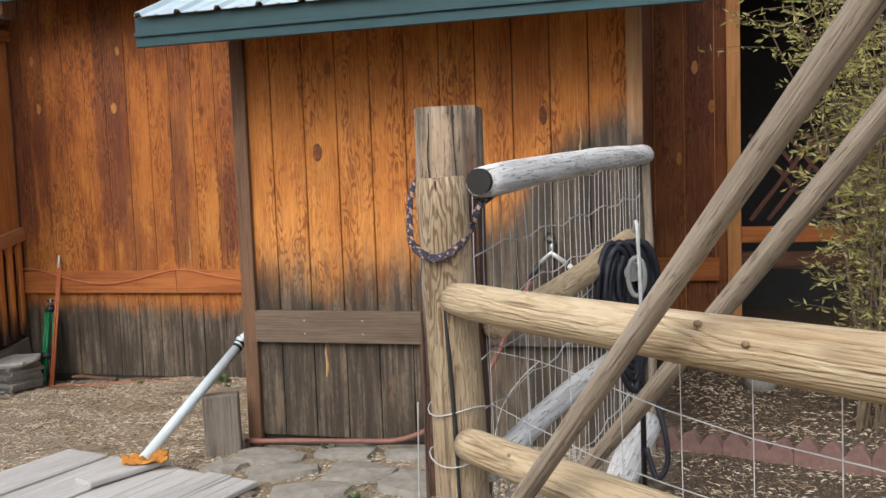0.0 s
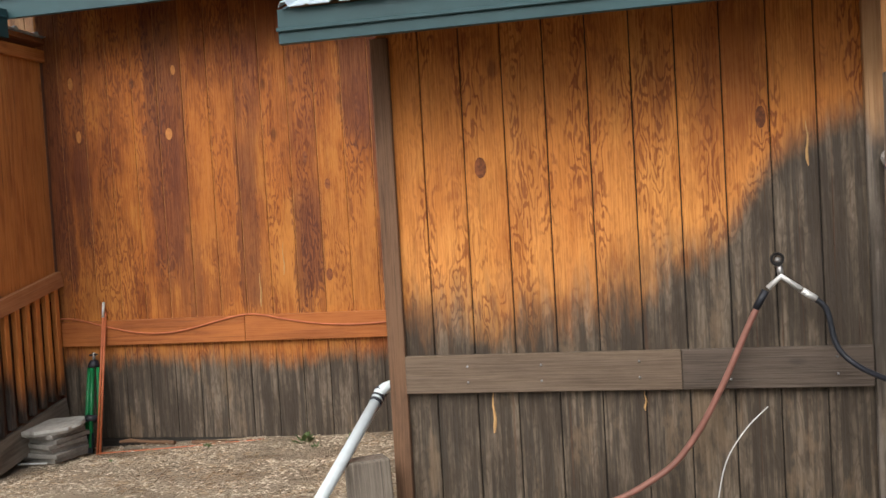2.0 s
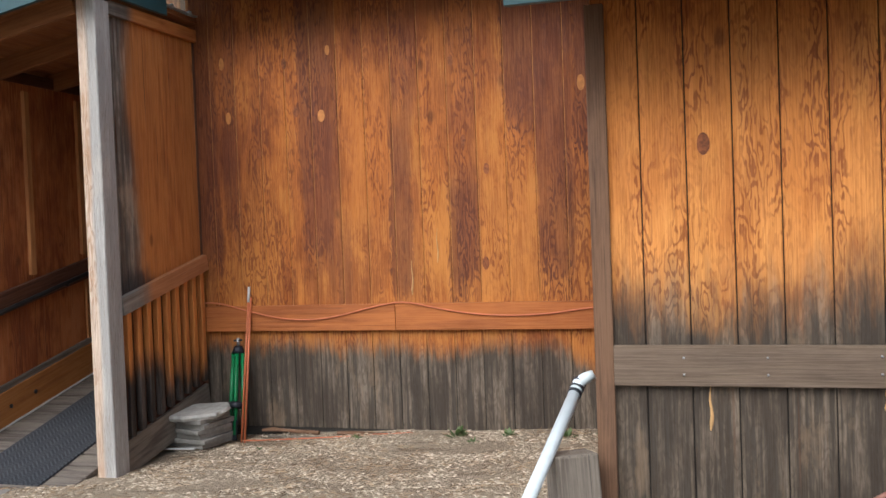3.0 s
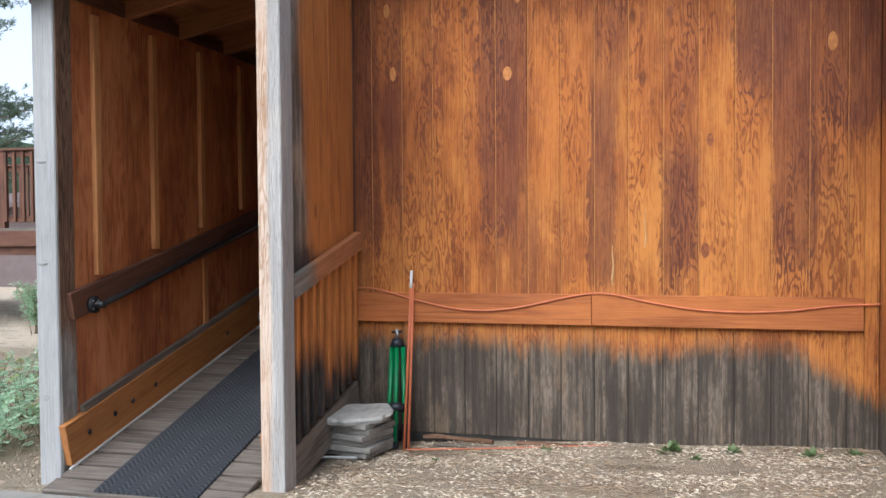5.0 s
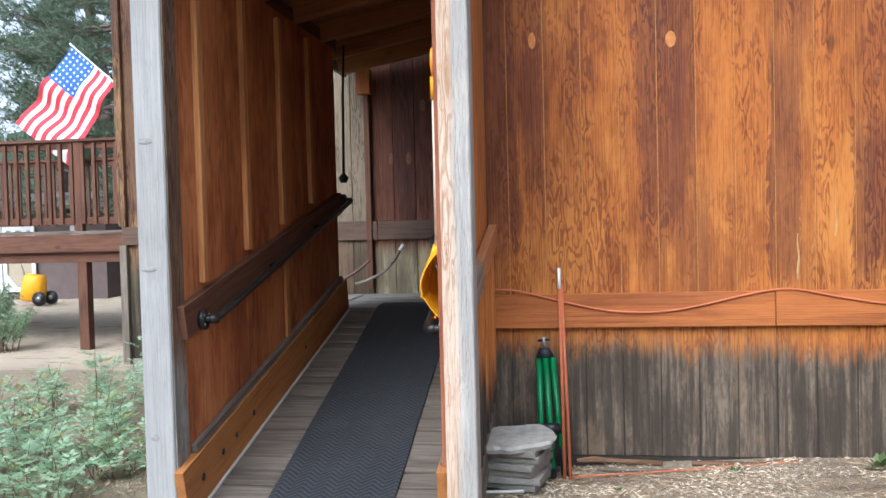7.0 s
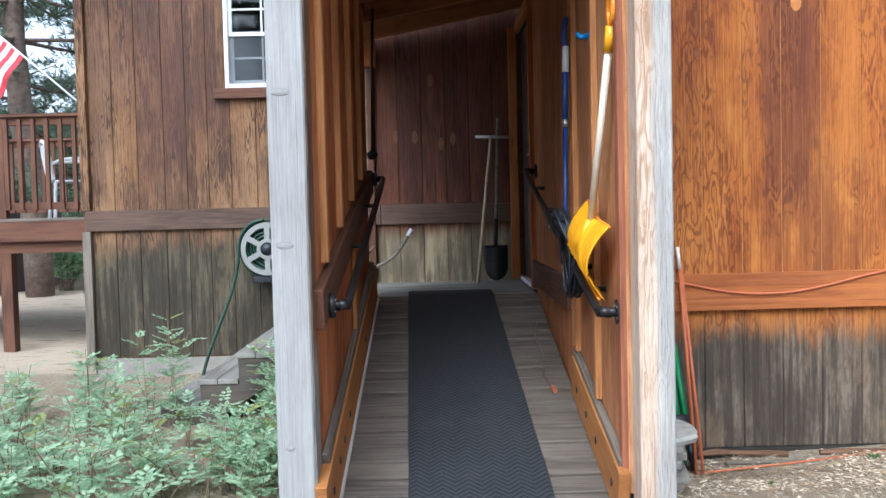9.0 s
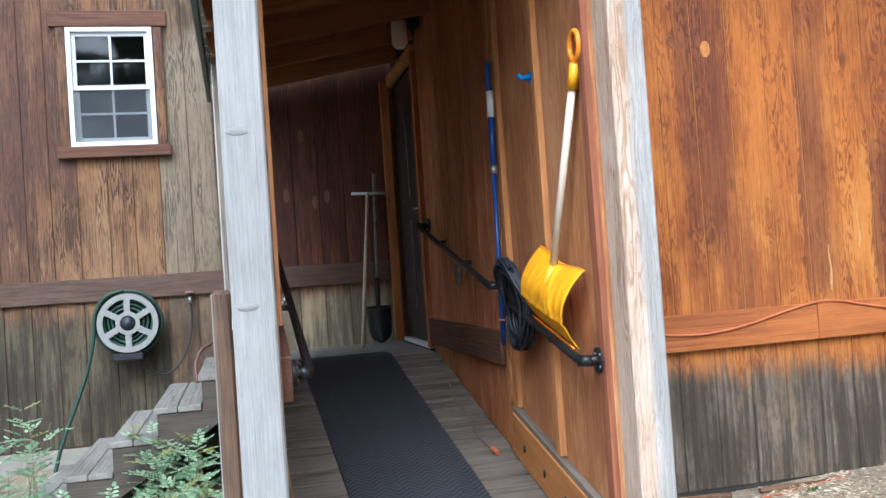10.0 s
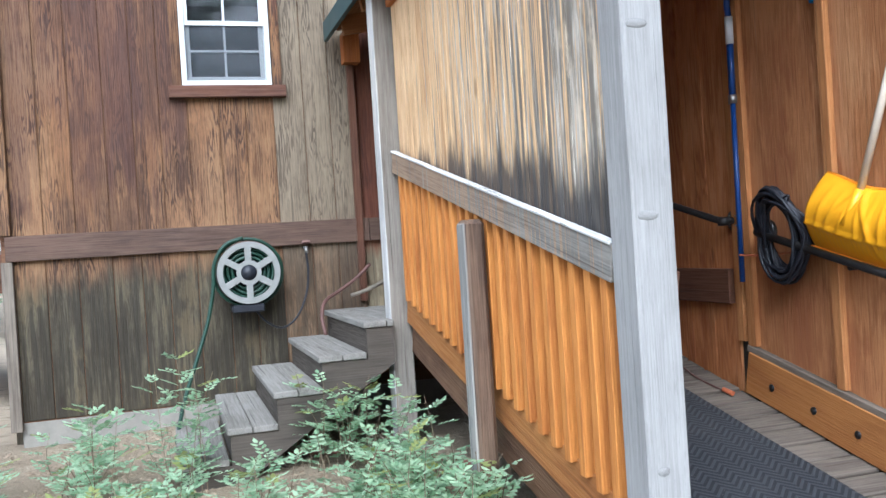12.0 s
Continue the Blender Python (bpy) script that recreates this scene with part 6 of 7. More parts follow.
def scoop():
    """Snow shovel hung blade down on the handrail."""
    ob = thing("snow_shovel", (-5.8, 5.6, 0.9), "yellow plastic snow shovel with a cream handle, hung on the handrail", "snow shovel")
    grip_at, foot = Vector((-5.69, 5.425, 1.965)), Vector((-5.735, 5.685, 1.215))
    down = (foot - grip_at).normalized()
    bar("handle", ob, [grip_at + down * 0.02, foot + down * 0.02], 0.0155, M_CREAM, 12)
    bar("grip_stem", ob, [grip_at + down * 0.07, grip_at - down * 0.03], 0.021, M_YELLOW, 12)
    a = grip_at - down * 0.03
    bar("grip", ob, [a, a + Vector((0, -0.045, 0.03)), a + Vector((0, -0.05, 0.085)), a + Vector((0, -0.02, 0.115)), a + Vector((0, 0.02, 0.105)), a + Vector((0, 0.04, 0.05)), a], 0.012, M_ORANGEPL, 10, "orange-yellow D-shaped grip", 3)
    # blade: wide along the wall, bulging outwards, ribbed
    left_top, right_top, drop = Vector((-5.70, 5.875, 1.307)), Vector((-5.69, 5.44, 1.193)), Vector((-0.012, 0.085, -0.288))
    nu, nv = 60, 26
    bm = bmesh.new()
    grid = [[None] * (nv + 1) for _ in range(nu + 1)]
    for i in range(nu + 1):
        u = i / nu
        for j in range(nv + 1):
            v = j / nv
            bow = -0.09 * math.sin(math.pi * min(1.0, v * 0.93 + 0.05)) ** 0.85
            low = v > 0.66
            rib = (0.005 if low else 0.005) * max(0.0, math.sin(abs(u - 0.5) * math.pi * (40 if low else 15) - (0 if low else 5.0 * v))) * math.sin(math.pi * v)
            arch = 0.016 * math.exp(-((abs(u - 0.5) - 0.42 * v) / 0.03) ** 2) * (1 - v)
            fold = 0.010 * math.exp(-((v - 0.66) / 0.025) ** 2)
            p = left_top.lerp(right_top, u) + drop * v + Vector((bow - rib - arch - fold, 0, 0.012 * math.cos(u * math.pi * 2) * (1 - v)))
            grid[i][j] = bm.verts.new(p)
    for i in range(nu):
        for j in range(nv):
            bm.faces.new((grid[i][j], grid[i + 1][j], grid[i + 1][j + 1], grid[i][j + 1]))
    back = bmesh.ops.extrude_face_region(bm, geom=bm.faces[:])
    bmesh.ops.translate(bm, verts=[w for w in back["geom"] if isinstance(w, bmesh.types.BMVert)], vec=(0.006, 0, 0))
    bmesh.ops.recalc_face_normals(bm, faces=bm.faces)
    part("blade", bm, M_YELLOW, ob, "ribbed yellow plastic blade", None, True)
    rim = [left_top.lerp(right_top, k / 12) + Vector((-0.012, 0, 0.012 * math.cos(k / 12 * math.pi * 2))) for k in range(13)]
    bar("rim", ob, rim, 0.007, M_ORANGEPL, 8, "orange top rim of the blade")
    low = [left_top.lerp(right_top, k / 12) + drop + Vector((-0.030, 0, 0.004)) for k in range(13)]
    bar("wear_strip", ob, low, 0.006, M_ORANGEPL, 8, "orange lower edge of the blade")
    bar("socket", ob, [foot - down * 0.02, foot + down * 0.12 + Vector((-0.045, 0, 0))], [0.024, 0.014], M_YELLOW, 12)


scoop()


def cable_coil():
    ob = thing("cable_coil", (-5.80, 6.0, 1.0), "coil of black cable hung on the handrail", "cable")
    rnd = random.Random(9)
    for i in range(20):
        r0, r1 = 0.125 + rnd.uniform(-0.045, 0.04), 0.18 + rnd.uniform(-0.05, 0.035)
        x = -5.72 - (i % 5) * 0.011
        pts = []
        for k in range(25):
            a = 2 * math.pi * k / 24
            pts.append((x + 0.012 * math.sin(a * 2 + i) - 0.06 * max(0, math.sin(a)), 6.13 + r0 * math.cos(a) + rnd.uniform(-0.003, 0.003), 1.073 + r1 * math.sin(a)))
        part("loop", tube_bm(pts, 0.0075, 6, caps=False), M_BLACK, ob, "", None, True)
    for i in range(4):
        a = rnd.uniform(0.5, 2.6)
        bar("tail", ob, [(-5.78, 6.13 + 0.09 * math.cos(a), 1.08 + 0.18 * math.sin(a)), (-5.81, 6.1 + 0.12 * math.cos(a), 1.24), (-5.79, 6.2, 1.17 - 0.05 * i)], 0.005, M_BLACK, 6, "", 5)
    return ob


cable_coil()

bp = thing("blue_pole", (-5.75, 6.40, 0.87), "long blue telescopic pole standing against the wall", "pole")
bar("lower_tube", bp, [(-5.735, 6.45, 0.862), (-5.722, 6.458, 1.72)], 0.0125, M_BLUE, 10)
bar("upper_tube", bp, [(-5.722, 6.458, 1.72), (-5.716, 6.462, 2.0)], 0.016, M_BLUE, 10)
bar("sleeve", bp, [(-5.716, 6.462, 1.98), (-5.713, 6.464, 2.11)], 0.019, M_WHITE, 10, "white sleeve")
bar("brush_end", bp, [(-5.713, 6.464, 2.10), (-5.722, 6.46, 2.16), (-5.71, 6.464, 2.255)], 0.015, M_BLUE, 8)
bar("lock_collar", bp, [(-5.723, 6.457, 1.70), (-5.722, 6.458, 1.74)], 0.02, M_STEEL, 10)
hook = thing("wall_hook", (-5.70, 5.92, 2.08), "small bright blue plastic wall hook", "hook")
part("plate", box_bm((-5.690, 5.895, 2.03), (-5.660, 5.955, 2.085), 0.005), M_CYAN, hook)
bar("prong", hook, [(-5.685, 5.925, 2.058), (-5.725, 5.93, 2.052), (-5.74, 5.935, 2.07)], 0.012, M_CYAN, 8)
outlet = thing("wall_outlet", (-5.69, 7.46, 1.2), "small grey weatherproof outlet cover", "outlet")
part("cover", box_bm((-5.70, 7.43, 1.16), (-5.675, 7.50, 1.28), 0.006), M_GREYTRIM, outlet)

rc = thing("ramp_cord", (-5.76, 7.0, 0.4), "thin dull cord with an orange plug along the ramp's edge", "cord")
bar("cord", rc, [(-5.76, 7.6, ramp_z(7.6) + 0.008), (-5.80, 7.3, ramp_z(7.3) + 0.008), (-5.79, 7.0, ramp_z(7.0) + 0.008), (-5.82, 6.75, ramp_z(6.75) + 0.008), (-5.80, 6.55, ramp_z(6.55) + 0.01)], 0.004, M_DHOSE, 6, "", 6)
part("plug", tube_bm([(-5.80, 6.56, ramp_z(6.56) + 0.016), (-5.79, 6.50, ramp_z(6.5) + 0.016)], 0.012, 8), M_CORD, rc, "orange plug")
oc = thing("cord_loop", (-5.7, 6.3, 1.0), "thin orange cord looped over the handrail", "cord")
bar("cord", oc, [(-5.765, 6.42, 0.99), (-5.72, 6.36, 0.985), (-5.70, 6.2, 0.99), (-5.72, 6.08, 1.0)], 0.005, M_CORD, 6, "", 5)

# tools in the porch corner
tb = thing("t_bar", (-6.06, 9.25, 0.70), "pale wooden pole with a cross handle, leaning in the corner", "tool")
bar("pole", tb, [(-6.07, 9.12, 0.70), (-5.925, 9.31, 1.90)], 0.015, M_LOG, 10)
bar("cross_handle", tb, [(-6.055, 9.31, 1.905), (-5.78, 9.31, 1.895)], 0.013, M_GALV, 10)
sh = thing("shovel", (-5.9, 9.2, 0.71), "long-handled shovel with a dark steel blade standing in the corner", "shovel")
bar("handle", sh, [(-5.905, 9.24, 1.12), (-5.862, 9.345, 2.06)], 0.0155, M_GREYTRIM, 10)
bar("socket", sh, [(-5.912, 9.225, 0.98), (-5.902, 9.245, 1.22)], 0.019, M_PIPE, 10)


def blade():
    bm = bmesh.new()
    rows, n = [], 9
    for i in range(11):
        v = i / 10
        w = 0.105 * (1 - 0.15 * v) if v < 0.55 else 0.105 * 0.92 * math.sqrt(max(0.0, 1 - ((v - 0.55) / 0.46) ** 2))
        rows.append([bm.verts.new((w * (2 * k / n - 1), -0.035 * (1 - (2 * k / n - 1) ** 2), -0.29 * v)) for k in range(n + 1)])
    for a, b in zip(rows, rows[1:]):
        for k in range(n):
            bm.faces.new((a[k], a[k + 1], b[k + 1], b[k]))
    r = bmesh.ops.extrude_face_region(bm, geom=bm.faces[:])
    bmesh.ops.translate(bm, verts=[q for q in r["geom"] if isinstance(q, bmesh.types.BMVert)], vec=(0, 0.004, 0))
    return bm


part("blade", blade(), M_PIPE, sh, "dark steel blade", pose(-5.912, 9.225, 1.0, -8, 0, 8), True)

lamp = thing("porch_lamp", (-5.69, 8.15, 2.75), "jar-shaped porch lamp in a black holder by the door", "lamp")
part("holder", box_bm((-5.75, 8.11, 2.90), (-5.675, 8.19, 3.02), 0.012), M_PIPE, lamp)
bar("arm", lamp, [(-5.72, 8.15, 2.96), (-5.80, 8.15, 2.98)], 0.012, M_PIPE, 8)
bar("cap", lamp, [(-5.81, 8.15, 3.0), (-5.81, 8.15, 2.95)], [0.045, 0.06], M_PIPE, 14)
jar = bar("jar", lamp, [(-5.81, 8.15, 2.955), (-5.81, 8.15, 2.93), (-5.81, 8.15, 2.80), (-5.81, 8.15, 2.765)], [0.045, 0.055, 0.055, 0.03], M_CREAM, 16, "clouded glass jar")
light_rod = thing("hanging_rod", (-6.82, 8.1, 1.7), "thin black rod hanging by the screen's end, weighted at its foot", "rod")
bar("rod", light_rod, [(-6.80, 8.10, 2.70), (-6.815, 8.10, 2.3), (-6.825, 8.10, 1.72)], 0.011, M_PIPE, 8)
bar("weight", light_rod, [(-6.825, 8.10, 1.73), (-6.827, 8.10, 1.70), (-6.828, 8.10, 1.66)], [0.012, 0.042, 0.025], M_PIPE, 12)
ph = thing("porch_hose", (-6.8, 9.3, 0.8), "grey hose end with a metal coupling against the porch wall", "hose")
bar("hose", ph, [(-7.05, 9.25, 0.80), (-6.92, 9.22, 0.84), (-6.78, 9.22, 0.91), (-6.68, 9.23, 1.02), (-6.62, 9.25, 1.12)], 0.014, M_GREYTRIM, 8, "", 6)
bar("coupling", ph, [(-6.635, 9.245, 1.095), (-6.60, 9.255, 1.15)], 0.018, M_GALV, 10)
corbel = thing("eave_bracket", (-6.93, 9.33, 2.45), "orange-brown wooden bracket under the porch beam", "bracket", kind="structure")
board("block", corbel, (-6.93, 9.30, 2.50), (-6.93, 9.30, 2.72), 0.12, 0.12, M_TRIM, (0, -1, 0))
board("post", corbel, (-6.93, 9.36, 0.75), (-6.93, 9.36, 2.50), 0.05, 0.05, M_DARKTRIM, (0, -1, 0))
board("porch_beam", corbel, (-7.05, 9.20, 2.80), (-5.7, 9.20, 3.05), 0.16, 0.05, M_RAFTER, (0, -1, 0))
board("corner_trim", corbel, (-5.735, 9.34, 0.72), (-5.735, 9.34, 2.80), 0.07, 0.05, M_TRIM, (0, -1, 0))
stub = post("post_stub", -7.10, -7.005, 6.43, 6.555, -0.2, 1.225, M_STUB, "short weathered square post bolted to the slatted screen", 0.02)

# ---- steps to the porch ----
stairs = thing("porch_steps", (-7.7, 8.9, -0.1), "grey weathered wooden steps up to the porch", "steps")
EDGE, TOP = (-7.25, -7.52, -7.785, -8.05, -8.325), (0.71, 0.535, 0.36, 0.185, 0.02)
NEAR = 7.92
for i, (x, z) in enumerate(zip(EDGE, TOP)):
    for k in range(2):
        xc = x + 0.07 + k * 0.142
        y0 = 8.17 if i == 0 and k else NEAR
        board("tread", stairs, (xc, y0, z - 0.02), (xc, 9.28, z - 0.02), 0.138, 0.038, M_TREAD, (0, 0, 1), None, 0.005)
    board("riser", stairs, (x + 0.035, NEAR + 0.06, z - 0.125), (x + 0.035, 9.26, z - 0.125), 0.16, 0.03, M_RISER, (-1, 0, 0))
def stringer(y):
    """A notched carriage under the treads, its lower edge cut on the slope."""
    bm = bmesh.new()
    ends = [-7.07] + [x + 0.02 for x in EDGE]
    foot = [bm.verts.new((x, y, max(-0.2, 0.45 + 0.65 * (x + 7.081)))) for x in ends]
    right = bm.verts.new((ends[0], y, TOP[0] - 0.042))
    for i, z in enumerate(TOP):
        nose = bm.verts.new((ends[i + 1], y, z - 0.042))
        loop = [foot[i + 1], foot[i], right, nose]
        if i < len(TOP) - 1:
            right = bm.verts.new((ends[i + 1], y, TOP[i + 1] - 0.042))
            loop.append(right)
        bm.faces.new(loop)
    made = bmesh.ops.extrude_face_region(bm, geom=bm.faces[:])
    bmesh.ops.translate(bm, verts=[v for v in made["geom"] if isinstance(v, bmesh.types.BMVert)], vec=(0, 0.045, 0))
    bmesh.ops.recalc_face_normals(bm, faces=bm.faces)
    return bm


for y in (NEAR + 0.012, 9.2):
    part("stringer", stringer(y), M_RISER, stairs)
board("tread", stairs, (-7.086, NEAR, 0.69), (-7.086, 8.165, 0.69), 0.04, 0.038, M_TREAD, (0, 0, 1), None, 0.005)
sh2 = thing("step_hose", (-7.2, 8.9, 0.6), "dull maroon hose hanging beside the porch steps", "hose")
bar("hose", sh2, [(-6.90, 9.22, 1.02), (-7.02, 9.20, 0.92), (-7.16, 9.15, 0.84), (-7.27, 9.08, 0.78), (-7.31, 9.0, 0.68), (-7.30, 8.95, 0.56)], 0.013, M_DHOSE, 8, "", 6)
gh2 = thing("ground_hose", (-7.0, 7.6, 0.0), "faded rust-red hose lying on the ground under the ramp", "hose")
bar("hose", gh2, [(-7.7, 8.25, -0.06), (-7.4, 8.1, -0.06), (-7.1, 7.9, -0.06), (-6.8, 7.3, -0.05), (-6.95, 6.8, -0.05), (-7.15, 6.65, -0.06), (-7.12, 6.9, -0.06)], 0.015, M_RHOSE, 8, "", 6)


# ---- hose reel ----
def hose_reel():
    ob = thing("hose_reel", (-7.775, 9.2, 0.7), "grey plastic hose reel wound with green hose on a wall", "hose reel")
    c = Vector((-7.775, 9.13, 1.02))

    def ring(r0, r1, y0, y1, n=40):
        bm = bmesh.new()
        vs = []
        for k in range(n):
            a = 2 * math.pi * k / n
            d2 = Vector((math.cos(a), 0, math.sin(a)))
            vs.append([bm.verts.new(c + d2 * r + Vector((0, y, 0))) for r, y in ((r0, y0), (r1, y0), (r1, y1), (r0, y1))])
        for k in range(n):
            a, b = vs[k], vs[(k + 1) % n]
            for q in range(4):
                bm.faces.new((a[q], b[q], b[(q + 1) % 4], a[(q + 1) % 4]))
        bmesh.ops.recalc_face_normals(bm, faces=bm.faces)
        return bm

    disc = part("disc", ring(0.175, 0.215, -0.012, 0.012), M_GREYPL, ob, "grey six-spoked reel disc")
    part("hub_ring", ring(0.055, 0.085, -0.016, 0.012), M_GREYPL, disc)
    for k in range(6):
        a = math.radians(30 + 60 * k)
        d2 = Vector((math.cos(a), 0, math.sin(a)))
        board("spoke", disc, c + d2 * 0.08, c + d2 * 0.18, 0.046, 0.022, M_GREYPL, (0, -1, 0))
    part("back_disc", ring(0.0, 0.215, 0.15, 0.165), M_BLACK, ob)
    bar("axle", ob, [c + Vector((0, -0.02, 0)), c + Vector((0, 0.24, 0))], 0.052, M_BLACK, 16)
    rnd = random.Random(2)
    for i in range(5):
        for r in (0.11, 0.14, 0.17, 0.20):
            y = 0.03 + i * 0.025
            pts = [c + Vector(((r + 0.004 * math.sin(3 * a)) * math.cos(a), y + 0.004 * math.sin(2 * a + r * 50), (r + 0.004 * math.sin(3 * a)) * math.sin(a))) for a in [2 * math.pi * k / 28 for k in range(29)]]
            part("wound_hose", tube_bm(pts, 0.0125, 6, caps=False), M_GHOSE, ob, "green hose winding", None, True)
    pts = [c + Vector((0.235 * math.cos(a), 0.06, 0.235 * math.sin(a))) for a in [2 * math.pi * k / 28 for k in range(29)]]
    part("wound_hose", tube_bm(pts, 0.012, 6, caps=False), M_GHOSE, ob, "green hose winding", None, True)
    part("bracket", box_bm((-7.90, 9.12, 0.745), (-7.68, 9.36, 0.80), 0.01), M_BLACK, ob)
    part("bracket_arm", box_bm((-7.82, 9.26, 0.80), (-7.73, 9.385, 1.08), 0.01), M_BLACK, ob)


hose_reel()
gh = thing("green_hose", (-8.1, 9.1, 0.2), "green garden hose hanging from the reel to the ground", "hose")
bar("hose", gh, [(-7.80, 9.16, 1.262), (-7.92, 9.15, 1.22), (-8.0, 9.15, 1.10), (-8.02, 9.15, 0.92), (-8.07, 9.14, 0.70), (-8.16, 9.1, 0.45), (-8.26, 9.05, 0.18), (-8.33, 9.0, -0.10)], 0.0135, M_GHOSE, 8, "", 6)
dh = thing("black_hose", (-7.5, 9.3, 0.6), "thin black hose looping from the reel to a wall tap", "hose")
bar("hose", dh, [(-7.74, 9.25, 0.76), (-7.66, 9.25, 0.66), (-7.55, 9.27, 0.61), (-7.44, 9.29, 0.68), (-7.36, 9.32, 0.84), (-7.335, 9.34, 1.0), (-7.34, 9.35, 1.13)], 0.008, M_BLACK, 7, "", 6)
wt = thing("wall_tap", (-7.34, 9.37, 1.15), "small pinkish tap on the house wall", "tap")
bar("body", wt, [(-7.34, 9.395, 1.17), (-7.34, 9.34, 1.17), (-7.34, 9.335, 1.13)], 0.014, M_STEEL, 8)
part("wheel", tube_bm([(-7.34, 9.33, 1.20), (-7.34, 9.335, 1.215)], 0.032, 12), M_EDGING, wt)

# ---- deck ----
deck = setting("deck", "raised brown wooden deck of the house with a slatted railing", "deck")
DX0, DX1, DY0, DY1, DZ = -18.0, -9.38, 11.75, 14.8, 1.33
for i in range(22):
    yc = DY0 + 0.07 + i * 0.14
    if yc < DY1:
        board("deck_plank", deck, (DX0, yc, DZ - 0.02), (DX1, yc, DZ - 0.02), 0.134, 0.036, M_DECK, (0, 0, 1))
board("rim_board", deck, (DX0, DY0 - 0.02, DZ - 0.15), (DX1, DY0 - 0.02, DZ - 0.15), 0.22, 0.04, M_DARKTRIM)
board("rim_board", deck, (DX0, DY0 + 0.06, DZ - 0.31), (DX1, DY0 + 0.06, DZ - 0.31), 0.16, 0.06, M_DARKTRIM)
for x in (-17.5, -14.3, -11.2, -9.6):
    board("post", deck, (x, DY0 + 0.1, -0.3), (x, DY0 + 0.1, DZ - 0.2), 0.13, 0.13, M_DARKTRIM)
for yy in (DY0 + 0.05, DY1 - 0.05):
    for z, w in ((2.40, 0.09), (1.46, 0.08)):
        board("rail", deck, (DX0, yy, z), (DX1, yy, z), w, 0.04, M_DARKTRIM)
    board("cap_rail", deck, (DX0, yy, 2.46), (DX1, yy, 2.46), 0.13, 0.035, M_DARKTRIM, (0, 0, 1))
    for i in range(int((DX1 - DX0) / 0.15)):
        x = DX1 - 0.1 - i * 0.15
        board("baluster", deck, (x, yy - 0.03, 1.42), (x, yy - 0.03, 2.42), 0.045, 0.04, M_DARKTRIM)
    for x in (-9.55, -11.2, -13.0, -14.8, -16.6):
        board("rail_post", deck, (x, yy, DZ), (x, yy, 2.44), 0.09, 0.09, M_DARKTRIM)


def garden_chair(x, y, turn):
    ob = thing("garden_chair", (x, y, DZ), "white plastic garden chair standing on the deck", "chair")
    m = pose(x, y, DZ, 0, 0, turn)
    for dx in (-0.24, 0.24):
        for dy in (-0.22, 0.22):
            part("leg", tube_bm([m @ Vector((dx * 1.1, dy * 1.1, 0)), m @ Vector((dx, dy, 0.42))], 0.022, 8), M_WHITE, ob)
        part("armrest", tube_bm(smooth_path([m @ Vector((dx * 1.1, -0.24, 0.42)), m @ Vector((dx * 1.15, -0.22, 0.66)), m @ Vector((dx * 1.15, 0.1, 0.68)), m @ Vector((dx, 0.26, 0.62))], 4), 0.022, 8), M_WHITE, ob)
    part("seat", box_bm((-0.25, -0.24, 0.41), (0.25, 0.24, 0.44), 0.012), M_WHITE, ob, "", m)
    part("backrest", tube_bm(smooth_path([m @ Vector((-0.24, 0.24, 0.44)), m @ Vector((-0.23, 0.30, 0.8)), m @ Vector((0, 0.33, 0.9)), m @ Vector((0.23, 0.30, 0.8)), m @ Vector((0.24, 0.24, 0.44))], 5), 0.022, 8), M_WHITE, ob)
    for k in (-0.12, 0.0, 0.12):
        part("slat", tube_bm([m @ Vector((k, 0.25, 0.44)), m @ Vector((k, 0.315, 0.86))], 0.018, 6), M_WHITE, ob)


garden_chair(-10.75, 12.6, 120)
gb = thing("canvas_screen", (-10.1, 13.2, DZ), "beige canvas screen standing on the deck", "screen")
part("panel", box_bm((-10.5, 13.18, DZ + 0.1), (-9.6, 13.22, DZ + 1.25), 0.01), M_BEIGE, gb)
for x in (-10.5, -9.6):
    bar("leg", gb, [(x, 13.2, DZ), (x, 13.2, DZ + 1.3)], 0.02, M_PIPE, 6)
pl = thing("porch_planter", (-9.75, 11.95, DZ), "low planter with white flowers on the deck's edge", "planter")
part("tray", box_bm((-9.9, 11.9, DZ), (-9.6, 12.05, DZ + 0.07), 0.01), M_WHITE, pl)


